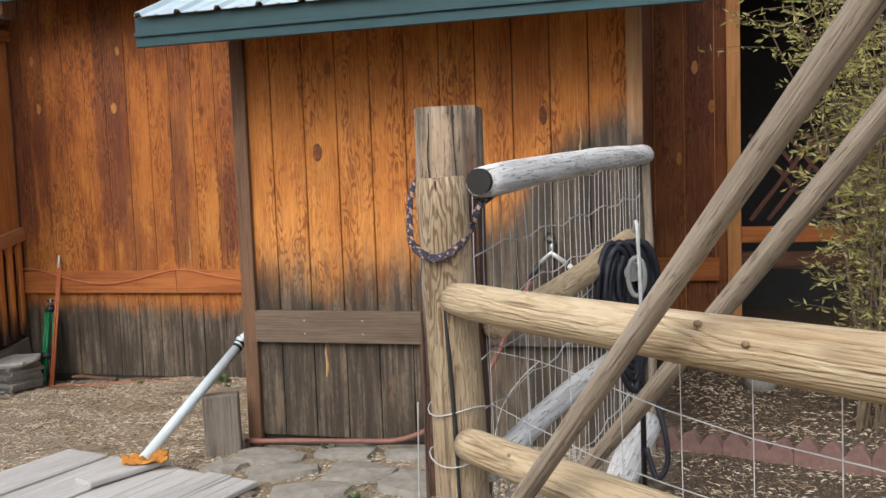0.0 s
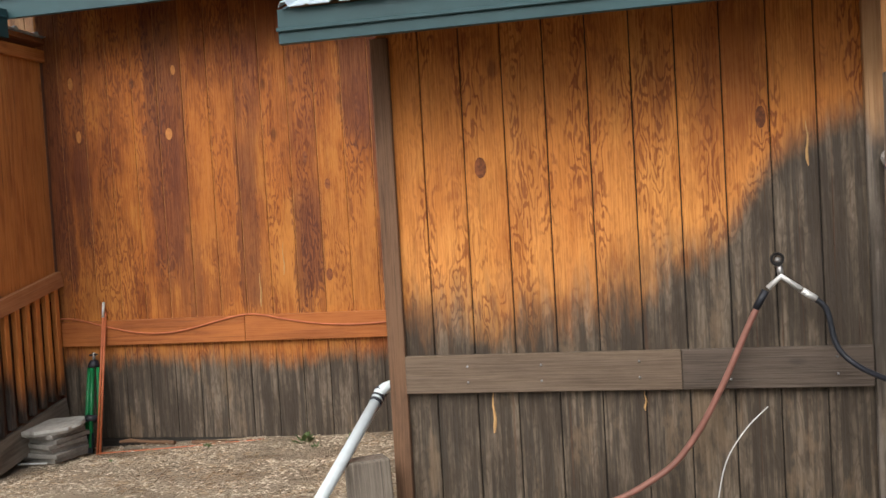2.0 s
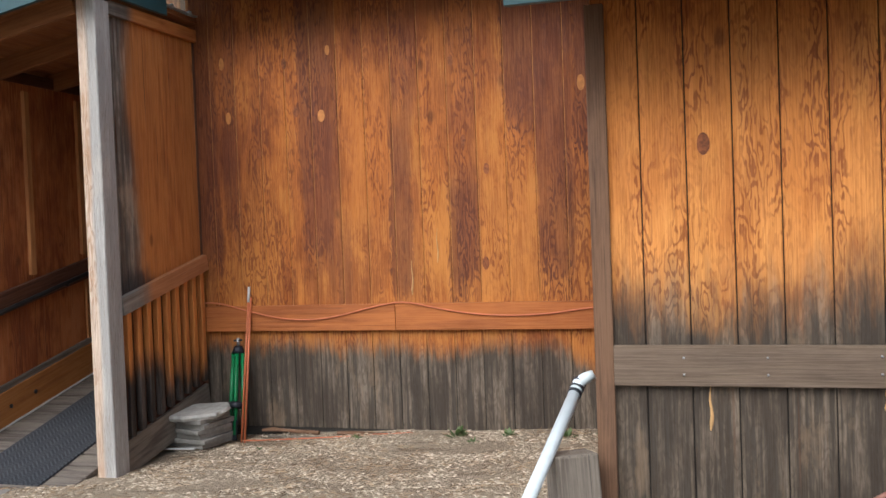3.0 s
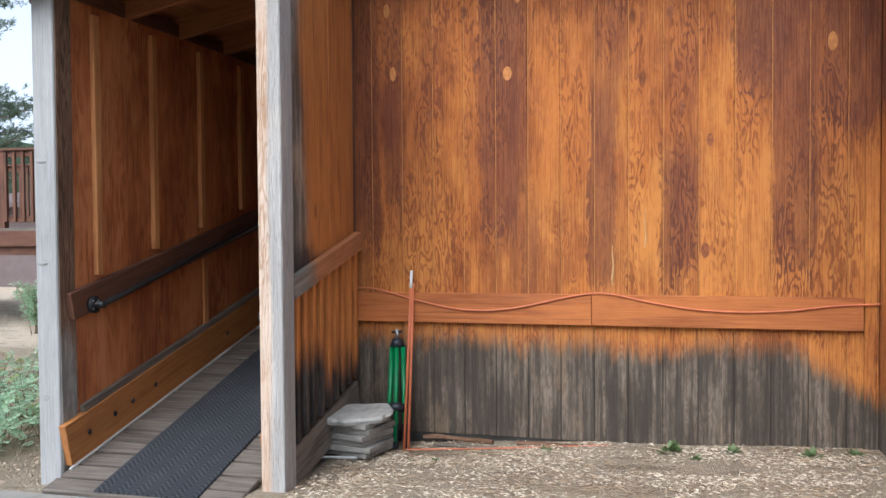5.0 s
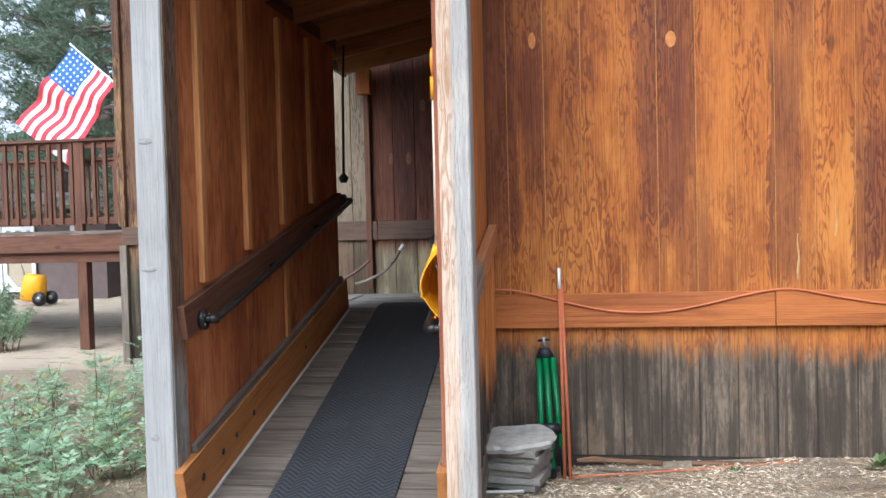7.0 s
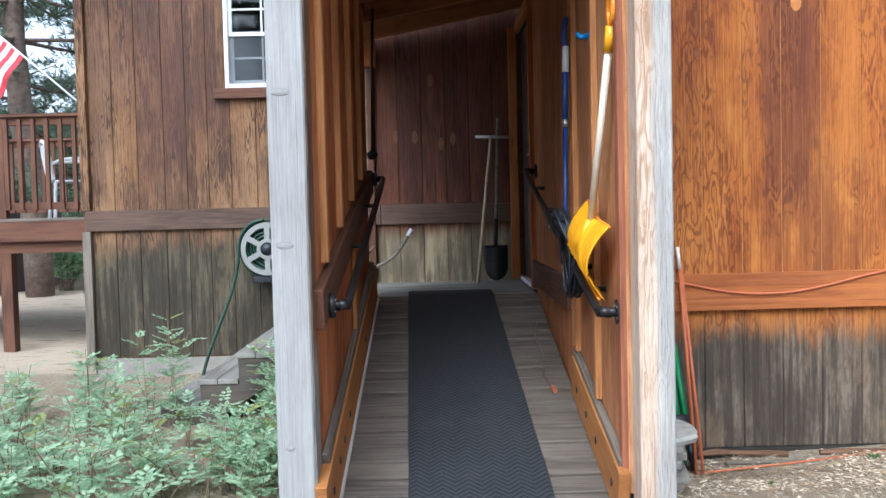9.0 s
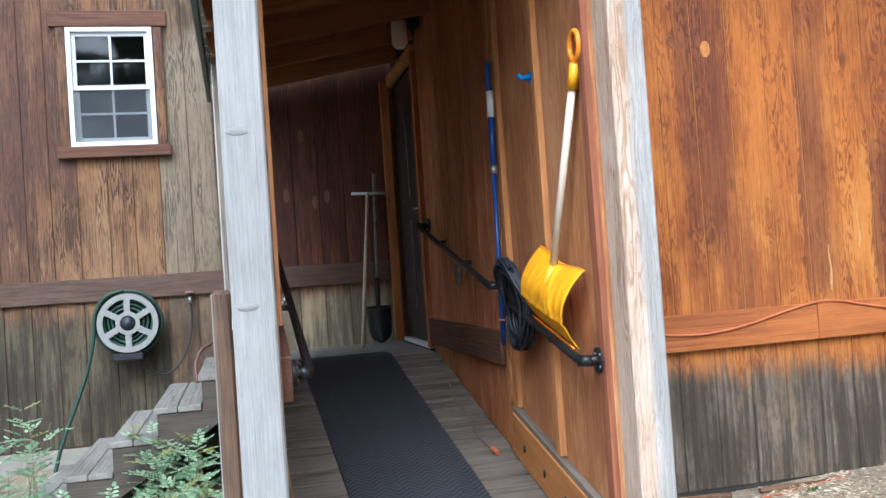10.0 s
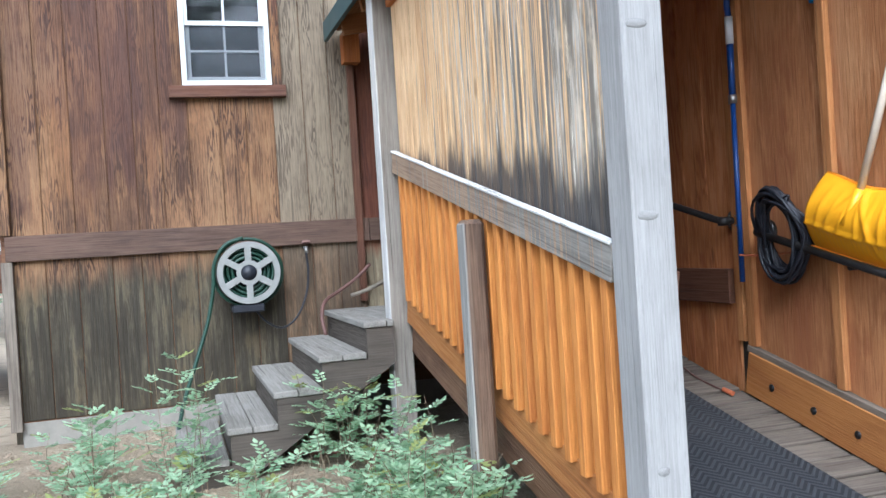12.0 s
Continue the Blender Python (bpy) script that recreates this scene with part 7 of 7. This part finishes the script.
# ---- flag ----
def flag():
    ob = thing("flag", (-11.0, 14.6, 2.5), "striped national flag on a slanting white pole at the deck", "flag")
    foot, tip = Vector((-10.9, 14.55, 2.50)), Vector((-12.88, 14.5, 4.27))
    bar("pole", ob, [foot, tip], 0.014, M_WHITE, 8)
    along = (foot - tip).normalized()
    fly = Vector((-0.60, -0.10, -0.79)).normalized()
    start = tip + along * 0.05

    def cloth(u0, u1, v0, v1, off, mat, name):
        """u down the hoist, v along the fly."""
        verts, faces, nu, nv = [], [], 3, 24
        for i in range(nu + 1):
            for j in range(nv + 1):
                u, v = u0 + (u1 - u0) * i / nu, v0 + (v1 - v0) * j / nv
                p = start + along * u * (1 - 0.10 * v) + fly * v + Vector((0.18 * u * v, (0.07 * math.sin(v * 7 + u * 3) + 0.03 * math.sin(v * 13 + 1)) * min(1, v * 2) + off, -0.14 * u * v))
                verts.append(p)
        w = nv + 1
        for i in range(nu):
            for j in range(nv):
                faces.append((i * w + j, i * w + j + 1, (i + 1) * w + j + 1, (i + 1) * w + j))
        base = len(verts)
        verts += [q + Vector((0, 0.003, 0)) for q in verts]
        faces += [tuple(base + k for k in f[::-1]) for f in faces]
        part(name, raw_mesh(verts, faces, mat, True), None, ob)

    red, white, blue = plain("flag_red", (0.55, 0.045, 0.06), 0.8), plain("flag_white", (0.78, 0.76, 0.76), 0.8, 0, 0.05), plain("flag_blue", (0.035, 0.12, 0.38), 0.8)
    h = 0.92 / 13
    for k in range(13):
        cloth(k * h, (k + 1) * h, 0.0 if k > 6 else 0.60, 1.5, 0.0, red if k % 2 == 0 else white, "stripe")
    cloth(0.0, 7 * h, 0.0, 0.60, -0.004, blue, "canton")
    for r in range(6):
        for c in range(7):
            u, v = 0.04 + r * 0.083, 0.05 + c * 0.083
            cloth(u - 0.014, u + 0.014, v - 0.014, v + 0.014, -0.012, white, "star")


flag()


# ---- far shed, barrow ----
shed = setting("far_shed", "distant grey-brown shed with a cream panelled gate", "shed", box_bm((-21.5, 19.3, -0.3), (-15.1, 22.5, 1.9)), M_FARWALL)
board("roof", shed, (-22.0, 20.8, 2.05), (-14.7, 20.8, 2.05), 4.0, 0.12, M_FARWALL, (0, -0.1, 1))
for gx in (-17.9, -17.1):
    for a, b in (((gx - 0.34, 0.0), (gx - 0.34, 1.45)), ((gx + 0.34, 0.0), (gx + 0.34, 1.45)), ((gx - 0.3, 0.06), (gx + 0.3, 0.06)), ((gx - 0.3, 1.40), (gx + 0.3, 1.40)),
                 ((gx - 0.32, 0.35), (gx - 0.08, 0.06)), ((gx + 0.32, 0.35), (gx + 0.08, 0.06)), ((gx - 0.32, 1.1), (gx - 0.08, 1.4)), ((gx + 0.32, 1.1), (gx + 0.08, 1.4))):
        board("gate_trim", shed, (a[0], 19.24, a[1]), (b[0], 19.24, b[1]), 0.09, 0.04, M_WHITE)
    board("gate_panel", shed, (gx, 19.275, 0.03), (gx, 19.275, 1.43), 0.62, 0.03, M_BEIGE)
board("window", shed, (-15.9, 19.28, 1.35), (-15.6, 19.28, 1.35), 0.3, 0.04, M_WHITE)


def barrow():
    ob = thing("yard_cart", (-15.9, 17.9, -0.16), "yellow plastic yard cart tipped up on its black wheels", "cart")
    bm = box_bm((-0.36, -0.25, 0.12), (0.30, 0.25, 0.92), 0.09)
    for v in bm.verts:
        if v.co.z > 0.5:
            v.co.x *= 0.86
    part("tub", bm, M_YELLOW, ob, "", pose(-15.95, 17.9, -0.16, 0, 8, 10), True)
    for dy in (-0.3, 0.3):
        w = bar("wheel", ob, [(-15.55, 17.9 + dy - 0.05, 0.05), (-15.55, 17.9 + dy + 0.05, 0.05)], 0.2, M_BLACK, 18)
        bar("hubcap", w, [(-15.55, 17.9 + dy - 0.06, 0.05), (-15.55, 17.9 + dy - 0.045, 0.05)], 0.08, M_STEEL, 12)
    bar("handle", ob, [(-16.1, 17.8, 0.7), (-16.25, 17.8, 1.15), (-16.1, 17.9, 1.25)], 0.02, M_STEEL, 8)
    ob.scale = (0.68, 0.68, 0.68)


barrow()


# ---- plants ----
def leaflet(verts, faces, base, d, side, l, w):
    i = len(verts)
    up = d.cross(side) * w * 0.25
    verts += [base, base + d * l * 0.45 + side * w + up, base + d * l, base + d * l * 0.45 - side * w + up]
    faces += [(i, i + 1, i + 2), (i, i + 2, i + 3)]


def oval(verts, faces, base, d, side, l, w):
    """A small rounded leaf, folded a little along its rib."""
    i = len(verts)
    up = d.cross(side) * w * 0.3
    verts += [base, base + d * l * 0.3 + side * w * 0.85 + up, base + d * l * 0.68 + side * w * 0.9 + up, base + d * l, base + d * l * 0.68 - side * w * 0.9 + up, base + d * l * 0.3 - side * w * 0.85 + up, base + d * l * 0.5]
    faces += [(i + 6, i, i + 1), (i + 6, i + 1, i + 2), (i + 6, i + 2, i + 3), (i + 6, i + 3, i + 4), (i + 6, i + 4, i + 5), (i + 6, i + 5, i)]


def rose(x, y, height, seed, spread=0.28):
    """A wild rose: thin leaning stems with feathered leaves."""
    rnd = random.Random(seed)
    z = lumpy(x, y)
    ob = thing("rose_shrub", (x, y, z - 0.02), "low wild rose shrub with blue-green feathered leaves", "shrub", "wild rose shrubs")
    sbm = bmesh.new()
    lv, lf, tv, tf = [], [], [], []
    for s in range(rnd.randint(5, 7)):
        a, h = rnd.uniform(0, 6.28), height * rnd.uniform(0.45, 1.05)
        lean = rnd.uniform(0.1, 1.0) * spread
        foot = Vector((x + rnd.uniform(-0.12, 0.12), y + rnd.uniform(-0.12, 0.12), z - 0.02))
        head = foot + Vector((math.cos(a) * lean, math.sin(a) * lean, h))
        mid = (foot + head) / 2 + Vector((rnd.uniform(-0.04, 0.04), rnd.uniform(-0.04, 0.04), 0.04))
        pts = smooth_path([foot, mid, head], 5)
        tube_bm(pts, [0.0035 - 0.002 * k / len(pts) for k in range(len(pts))], 4, sbm)
        n = max(6, int(h / 0.046))
        for k in range(n):
            t = 0.22 + 0.78 * k / n
            p = pts[min(len(pts) - 1, int(t * (len(pts) - 1)))]
            az = k * 2.4 + rnd.uniform(-0.5, 0.5)
            d = Vector((math.cos(az), math.sin(az), rnd.uniform(0.1, 0.55))).normalized()
            side = d.cross(Vector((0, 0, 1))).normalized()
            young = t > 0.85 and rnd.random() < 0.35
            vs, fs = (tv, tf) if young else (lv, lf)
            ll = rnd.uniform(0.07, 0.12)
            tilt = Vector((0, 0, rnd.uniform(-0.25, 0.25)))
            for q in range(3):
                b = p + d * ll * (0.3 + 0.28 * q)
                for sg in (-1, 1):
                    oval(vs, fs, b, (side * sg + d * 0.45 + tilt).normalized(), d, rnd.uniform(0.032, 0.048), 0.0125)
            oval(vs, fs, p + d * ll, d, side, 0.046, 0.0135)
    part("stalk", sbm, M_STEM, ob)
    part("foliage", raw_mesh(lv, lf, M_LEAF), None, ob)
    if tv:
        part("young_foliage", raw_mesh(tv, tf, M_TIP), None, ob)


rnd = random.Random(21)
for i in range(30):
    x, y = rnd.uniform(-9.9, -7.3), rnd.uniform(5.8, 8.15)
    if x > -8.3 and y > 7.0:
        y -= 1.3
    rose(x, y, rnd.uniform(0.28, 0.50), 100 + i)
for i, (x, y, h) in enumerate(((-8.25, 7.95, 0.78), (-7.62, 7.9, 0.58), (-7.35, 7.75, 0.52), (-8.75, 7.7, 0.66), (-7.85, 7.2, 0.42), (-9.4, 8.3, 0.5), (-8.9, 8.6, 0.4), (-9.9, 7.5, 0.55), (-10.4, 7.0, 0.6), (-7.2, 7.2, 0.55), (-7.25, 6.7, 0.45))):
    rose(x, y, h, 300 + i, 0.16)


for i, (x, y, h) in enumerate(((-7.75, 6.35, 0.34), (-7.45, 6.3, 0.42), (-7.2, 6.25, 0.40), (-7.95, 6.7, 0.44), (-8.3, 6.5, 0.36), (-7.6, 6.85, 0.46), (-8.65, 6.9, 0.40), (-7.3, 5.95, 0.36))):
    rose(x, y, h, 500 + i, 0.22)


def willow(x, y, height, seed, spread, mat, label, leaves=11, lsize=0.05):
    rnd = random.Random(seed)
    z = lumpy(x, y)
    ob = thing("willow_bush", (x, y, z - 0.03), label, "bush", "bushes")
    sbm = bmesh.new()
    lv, lf = [], []
    for s in range(26):
        a, h = rnd.uniform(0, 6.28), height * rnd.uniform(0.5, 1.0)
        lean = rnd.uniform(0.2, 1.0) * spread
        foot = Vector((x + rnd.uniform(-0.15, 0.15), y + rnd.uniform(-0.15, 0.15), z - 0.03))
        head = foot + Vector((math.cos(a) * lean, math.sin(a) * lean, h))
        pts = smooth_path([foot, foot.lerp(head, 0.5) + Vector((0, 0, 0.15 * h)), head], 8)
        tube_bm(pts, [0.009 - 0.007 * k / len(pts) for k in range(len(pts))], 5, sbm)
        for k in range(4, len(pts) - 1):
            for tw in range(2):
                az = rnd.uniform(0, 6.28)
                d = Vector((math.cos(az), math.sin(az), rnd.uniform(-0.4, 0.6))).normalized()
                l = rnd.uniform(0.12, 0.34) * height * 0.5
                end = pts[k] + d * l
                tube_bm([pts[k], pts[k].lerp(end, 0.5) + Vector((0, 0, 0.02)), end], [0.003, 0.0022, 0.0012], 4, sbm)
                for q in range(leaves):
                    b = pts[k].lerp(end, 0.15 + 0.85 * q / leaves)
                    dd = (d + Vector((rnd.uniform(-1, 1), rnd.uniform(-1, 1), rnd.uniform(-0.7, 0.8)))).normalized()
                    sd = dd.cross(Vector((rnd.uniform(-1, 1), rnd.uniform(-1, 1), 0.3))).normalized()
                    leaflet(lv, lf, b, dd, sd, lsize * rnd.uniform(0.6, 1.2), lsize * 0.13)
    part("stalk", sbm, M_STEM, ob)
    part("foliage", raw_mesh(lv, lf, mat), None, ob)
    return ob


willow(0.98, 5.0, 2.7, 5, 0.62, M_WILLOW, "tall dry willow bush with narrow yellow-green leaves")
willow(1.35, 5.35, 2.8, 8, 0.7, M_WILLOW, "tall dry willow bush with narrow yellow-green leaves")
willow(-12.2, 11.6, 0.9, 11, 0.5, M_LEAF, "small round green bush before the deck", 9, 0.05)
for i, (x, y, h) in enumerate(((-14.2, 20.5, 1.6), (-13.2, 21.5, 1.9), (-12.0, 22.0, 2.0), (-11.0, 23.0, 2.2), (-15.0, 24.0, 2.5), (-10.2, 21.5, 1.6))):
    willow(x, y, h, 30 + i, 1.0, M_LEAF, "distant green shrub beyond the deck", 8, 0.13)


def pine(seed, height, name="pine_tree", label="tall pine tree with dark bark and sparse needled limbs"):
    """A pine standing at the origin, to be copied."""
    rnd = random.Random(seed)
    ob = thing(name, (0, 0, 0), label, "tree", "pines behind the deck")
    n = 14
    pts = [(0.12 * math.sin(k * 0.7 + seed), 0.12 * math.cos(k * 0.5 + seed), height * k / n) for k in range(n + 1)]
    part("trunk", tube_bm(pts, [0.26 * (1 - 0.85 * k / n) + 0.02 for k in range(n + 1)], 12, rough=0.12), M_BARK, ob, "", None, True)
    lbm = bmesh.new()
    v, f = [], []
    for i in range(64):
        t = rnd.uniform(0.14, 1.0)
        z = height * t
        a = i * 2.4 + rnd.uniform(-0.4, 0.4)
        l = (1 - t) * height * 0.24 + 0.7 * rnd.uniform(0.6, 1.2)
        foot = Vector((0, 0, z))
        d = Vector((math.cos(a), math.sin(a), rnd.uniform(-0.15, 0.25)))
        end = foot + d * l
        mid = foot.lerp(end, 0.5) + Vector((0, 0, -0.08 * l))
        limb = smooth_path([foot, mid, end], 5)
        tube_bm(limb, [0.045 * (1 - 0.85 * k / len(limb)) for k in range(len(limb))], 5, lbm)
        for k in range(3, len(limb)):
            for c in range(7):
                cc = limb[k] + Vector((rnd.gauss(0, 0.2), rnd.gauss(0, 0.2), rnd.gauss(0.04, 0.13)))
                for q in range(12):
                    dd = Vector((rnd.uniform(-1, 1), rnd.uniform(-1, 1), rnd.uniform(-0.5, 1))).normalized()
                    sd = dd.orthogonal().normalized()
                    leaflet(v, f, cc, dd, sd, rnd.uniform(0.13, 0.22), 0.013)
    part("branchwork", lbm, M_BARK, ob)
    part("crown", raw_mesh(v, f, M_NEEDLE), None, ob)
    return ob


first = pine(1, 14.0)
first.matrix_basis = pose(-14.3, 19.2, -0.2)
second_pine = pine(4, 11.0)
second_pine.matrix_basis = pose(-17.8, 24.0, -0.2)
for i, (x, y, t) in enumerate(((-13.0, 26.0, 40), (-21.0, 27.0, 130), (-16.0, 31.0, 200), (-10.5, 29.0, 300), (-24.0, 33.0, 80), (-19.0, 38.0, 10), (-12.5, 38.0, 250), (-27.0, 26.0, 170))):
    copy_thing(first if i % 2 else second_pine, pose(x, y, -0.2, 0, 0, t))
for i, (x, y, t) in enumerate(((-4.0, -11.0, 60), (-9.5, -13.0, 160), (2.5, -14.0, 220), (-12.5, -15.0, 20), (-7.0, -17.0, 100), (-15.5, -12.0, 280), (-11.0, -19.0, 330), (-1.0, -18.0, 190))):
    copy_thing(second_pine if i % 2 else first, pose(x, y, 0.0, 0, 0, t))
backdrop = setting("backdrop", "distant dark band of forest behind the house", "forest", raw_mesh(
    [(-90 + 4 * k, 70 + 6 * math.sin(k), -1 if q == 0 else 9 + 3 * noise.noise(Vector((k * 0.9, 0, 0)))) for q in (0, 1) for k in range(40)],
    [(k, k + 1, 41 + k, 40 + k) for k in range(39)], plain("forest_green", (0.05, 0.075, 0.045), 0.9, 0, 0.5, 1.5)))

# ---- carport right of the back wall, its shade painted near-black ----
car = setting("wall_carport", "open carport beyond the back wall, its shade painted near-black", "wall", box_bm((0.35, 9.2, -0.1), (6.0, 9.3, 3.4)), M_DARKIN)
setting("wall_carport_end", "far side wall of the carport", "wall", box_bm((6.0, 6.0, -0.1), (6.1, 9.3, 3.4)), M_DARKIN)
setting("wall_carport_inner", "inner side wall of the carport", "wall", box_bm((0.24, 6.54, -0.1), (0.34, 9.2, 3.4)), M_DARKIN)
setting("ceiling_carport", "low ceiling of the carport, its shade painted near-black", "ceiling", box_bm((0.2, 6.0, 3.3), (6.1, 9.3, 3.4)), M_DARKIN)
crail = thing("porch_rail", (1.5, 6.45, 0.9), "orange-brown wooden rail across the carport opening", "rail", kind="structure")
board("top_board", crail, (0.35, 6.45, 1.16), (6.0, 6.45, 1.16), 0.11, 0.05, M_TRIM)
board("low_board", crail, (0.35, 6.47, 0.98), (6.0, 6.47, 0.98), 0.12, 0.04, M_DARKTRIM)
for i in range(14):
    x = 0.42 + i * 0.12
    board("lattice_strip", crail, (x, 6.6, 1.25), (x + 0.45, 6.6, 1.85), 0.03, 0.012, M_LATTICE)
    board("lattice_strip", crail, (x + 0.45, 6.61, 1.25), (x, 6.61, 1.85), 0.03, 0.012, M_LATTICE)
rock = part("rock", mesh_of((lambda b: (bmesh.ops.create_icosphere(b, subdivisions=3, radius=0.11), [setattr(v, "co", v.co * (1 + 0.2 * noise.noise(v.co * 9))) for v in b.verts], b)[2])(bmesh.new()), M_PAVER, True), None, None, "", pose(0.42, 5.9, 0.27))
tagged(rock, "rounded grey rock by the back wall", "rock")


# ---- litter on the ground ----
def litter(name, label, count, area, long, wide, mat, seed):
    rnd = random.Random(seed)
    verts, faces = [], []
    for _ in range(count):
        x, y = rnd.uniform(area[0], area[1]), rnd.uniform(area[2], area[3])
        if -2.5 < x < -0.2 and y > 4.55 or x > -5.6 and y > 6.38 or -7.0 < x < -5.5 and y > 5.0 or y > 9.35:
            continue
        if x > -0.25 and rnd.random() < 0.6 or noise.noise(Vector((x * 2.2, y * 5.0, seed))) + 0.35 < rnd.random() * 0.6:
            continue
        z = lumpy(x, y) + rnd.uniform(0.0, 0.010)
        a, l, w = rnd.uniform(0, 6.28), long * rnd.uniform(0.4, 1.2), wide * rnd.uniform(0.5, 1.3)
        d, s = Vector((math.cos(a), math.sin(a), rnd.uniform(-0.25, 0.25))) * l / 2, Vector((-math.sin(a), math.cos(a), rnd.uniform(-0.4, 0.4))) * w / 2
        c = Vector((x, y, z))
        i = len(verts)
        verts += [c - d - s, c + d - s * 0.6, c + d * 0.9 + s, c - d * 0.8 + s * 0.8, c + Vector((0, 0, 0.004 + w * 0.15))]
        faces += [(i, i + 1, i + 4), (i + 1, i + 2, i + 4), (i + 2, i + 3, i + 4), (i + 3, i, i + 4)]
    ob = new(name, raw_mesh(verts, faces, mat))
    tagged(ob, label, "litter", kind="stuff")


def chip_mat(name, a, b):
    n = Nodes(name, 0.9)
    r = n.tree.nodes.new("ShaderNodeNewGeometry").outputs["Random Per Island"]
    return n.done(n.mix(r, a, b))


litter("wood_chips", "pale wood chips scattered over the yard", 60000, (-6.0, 2.0, 3.2, 6.45), 0.034, 0.0048, chip_mat("chips", (0.28, 0.215, 0.145), (0.74, 0.635, 0.48)), 1)
litter("pine_needles", "dry brown pine needles over the ground", 22000, (-6.5, 2.0, 3.0, 6.45), 0.085, 0.0028, chip_mat("dry_needles", (0.13, 0.085, 0.05), (0.42, 0.30, 0.18)), 2)
litter("dry_leaves", "dry pale litter under the rose shrubs", 9000, (-11.0, -7.0, 4.5, 9.3), 0.035, 0.014, chip_mat("dry_litter", (0.20, 0.14, 0.09), (0.48, 0.38, 0.27)), 3)
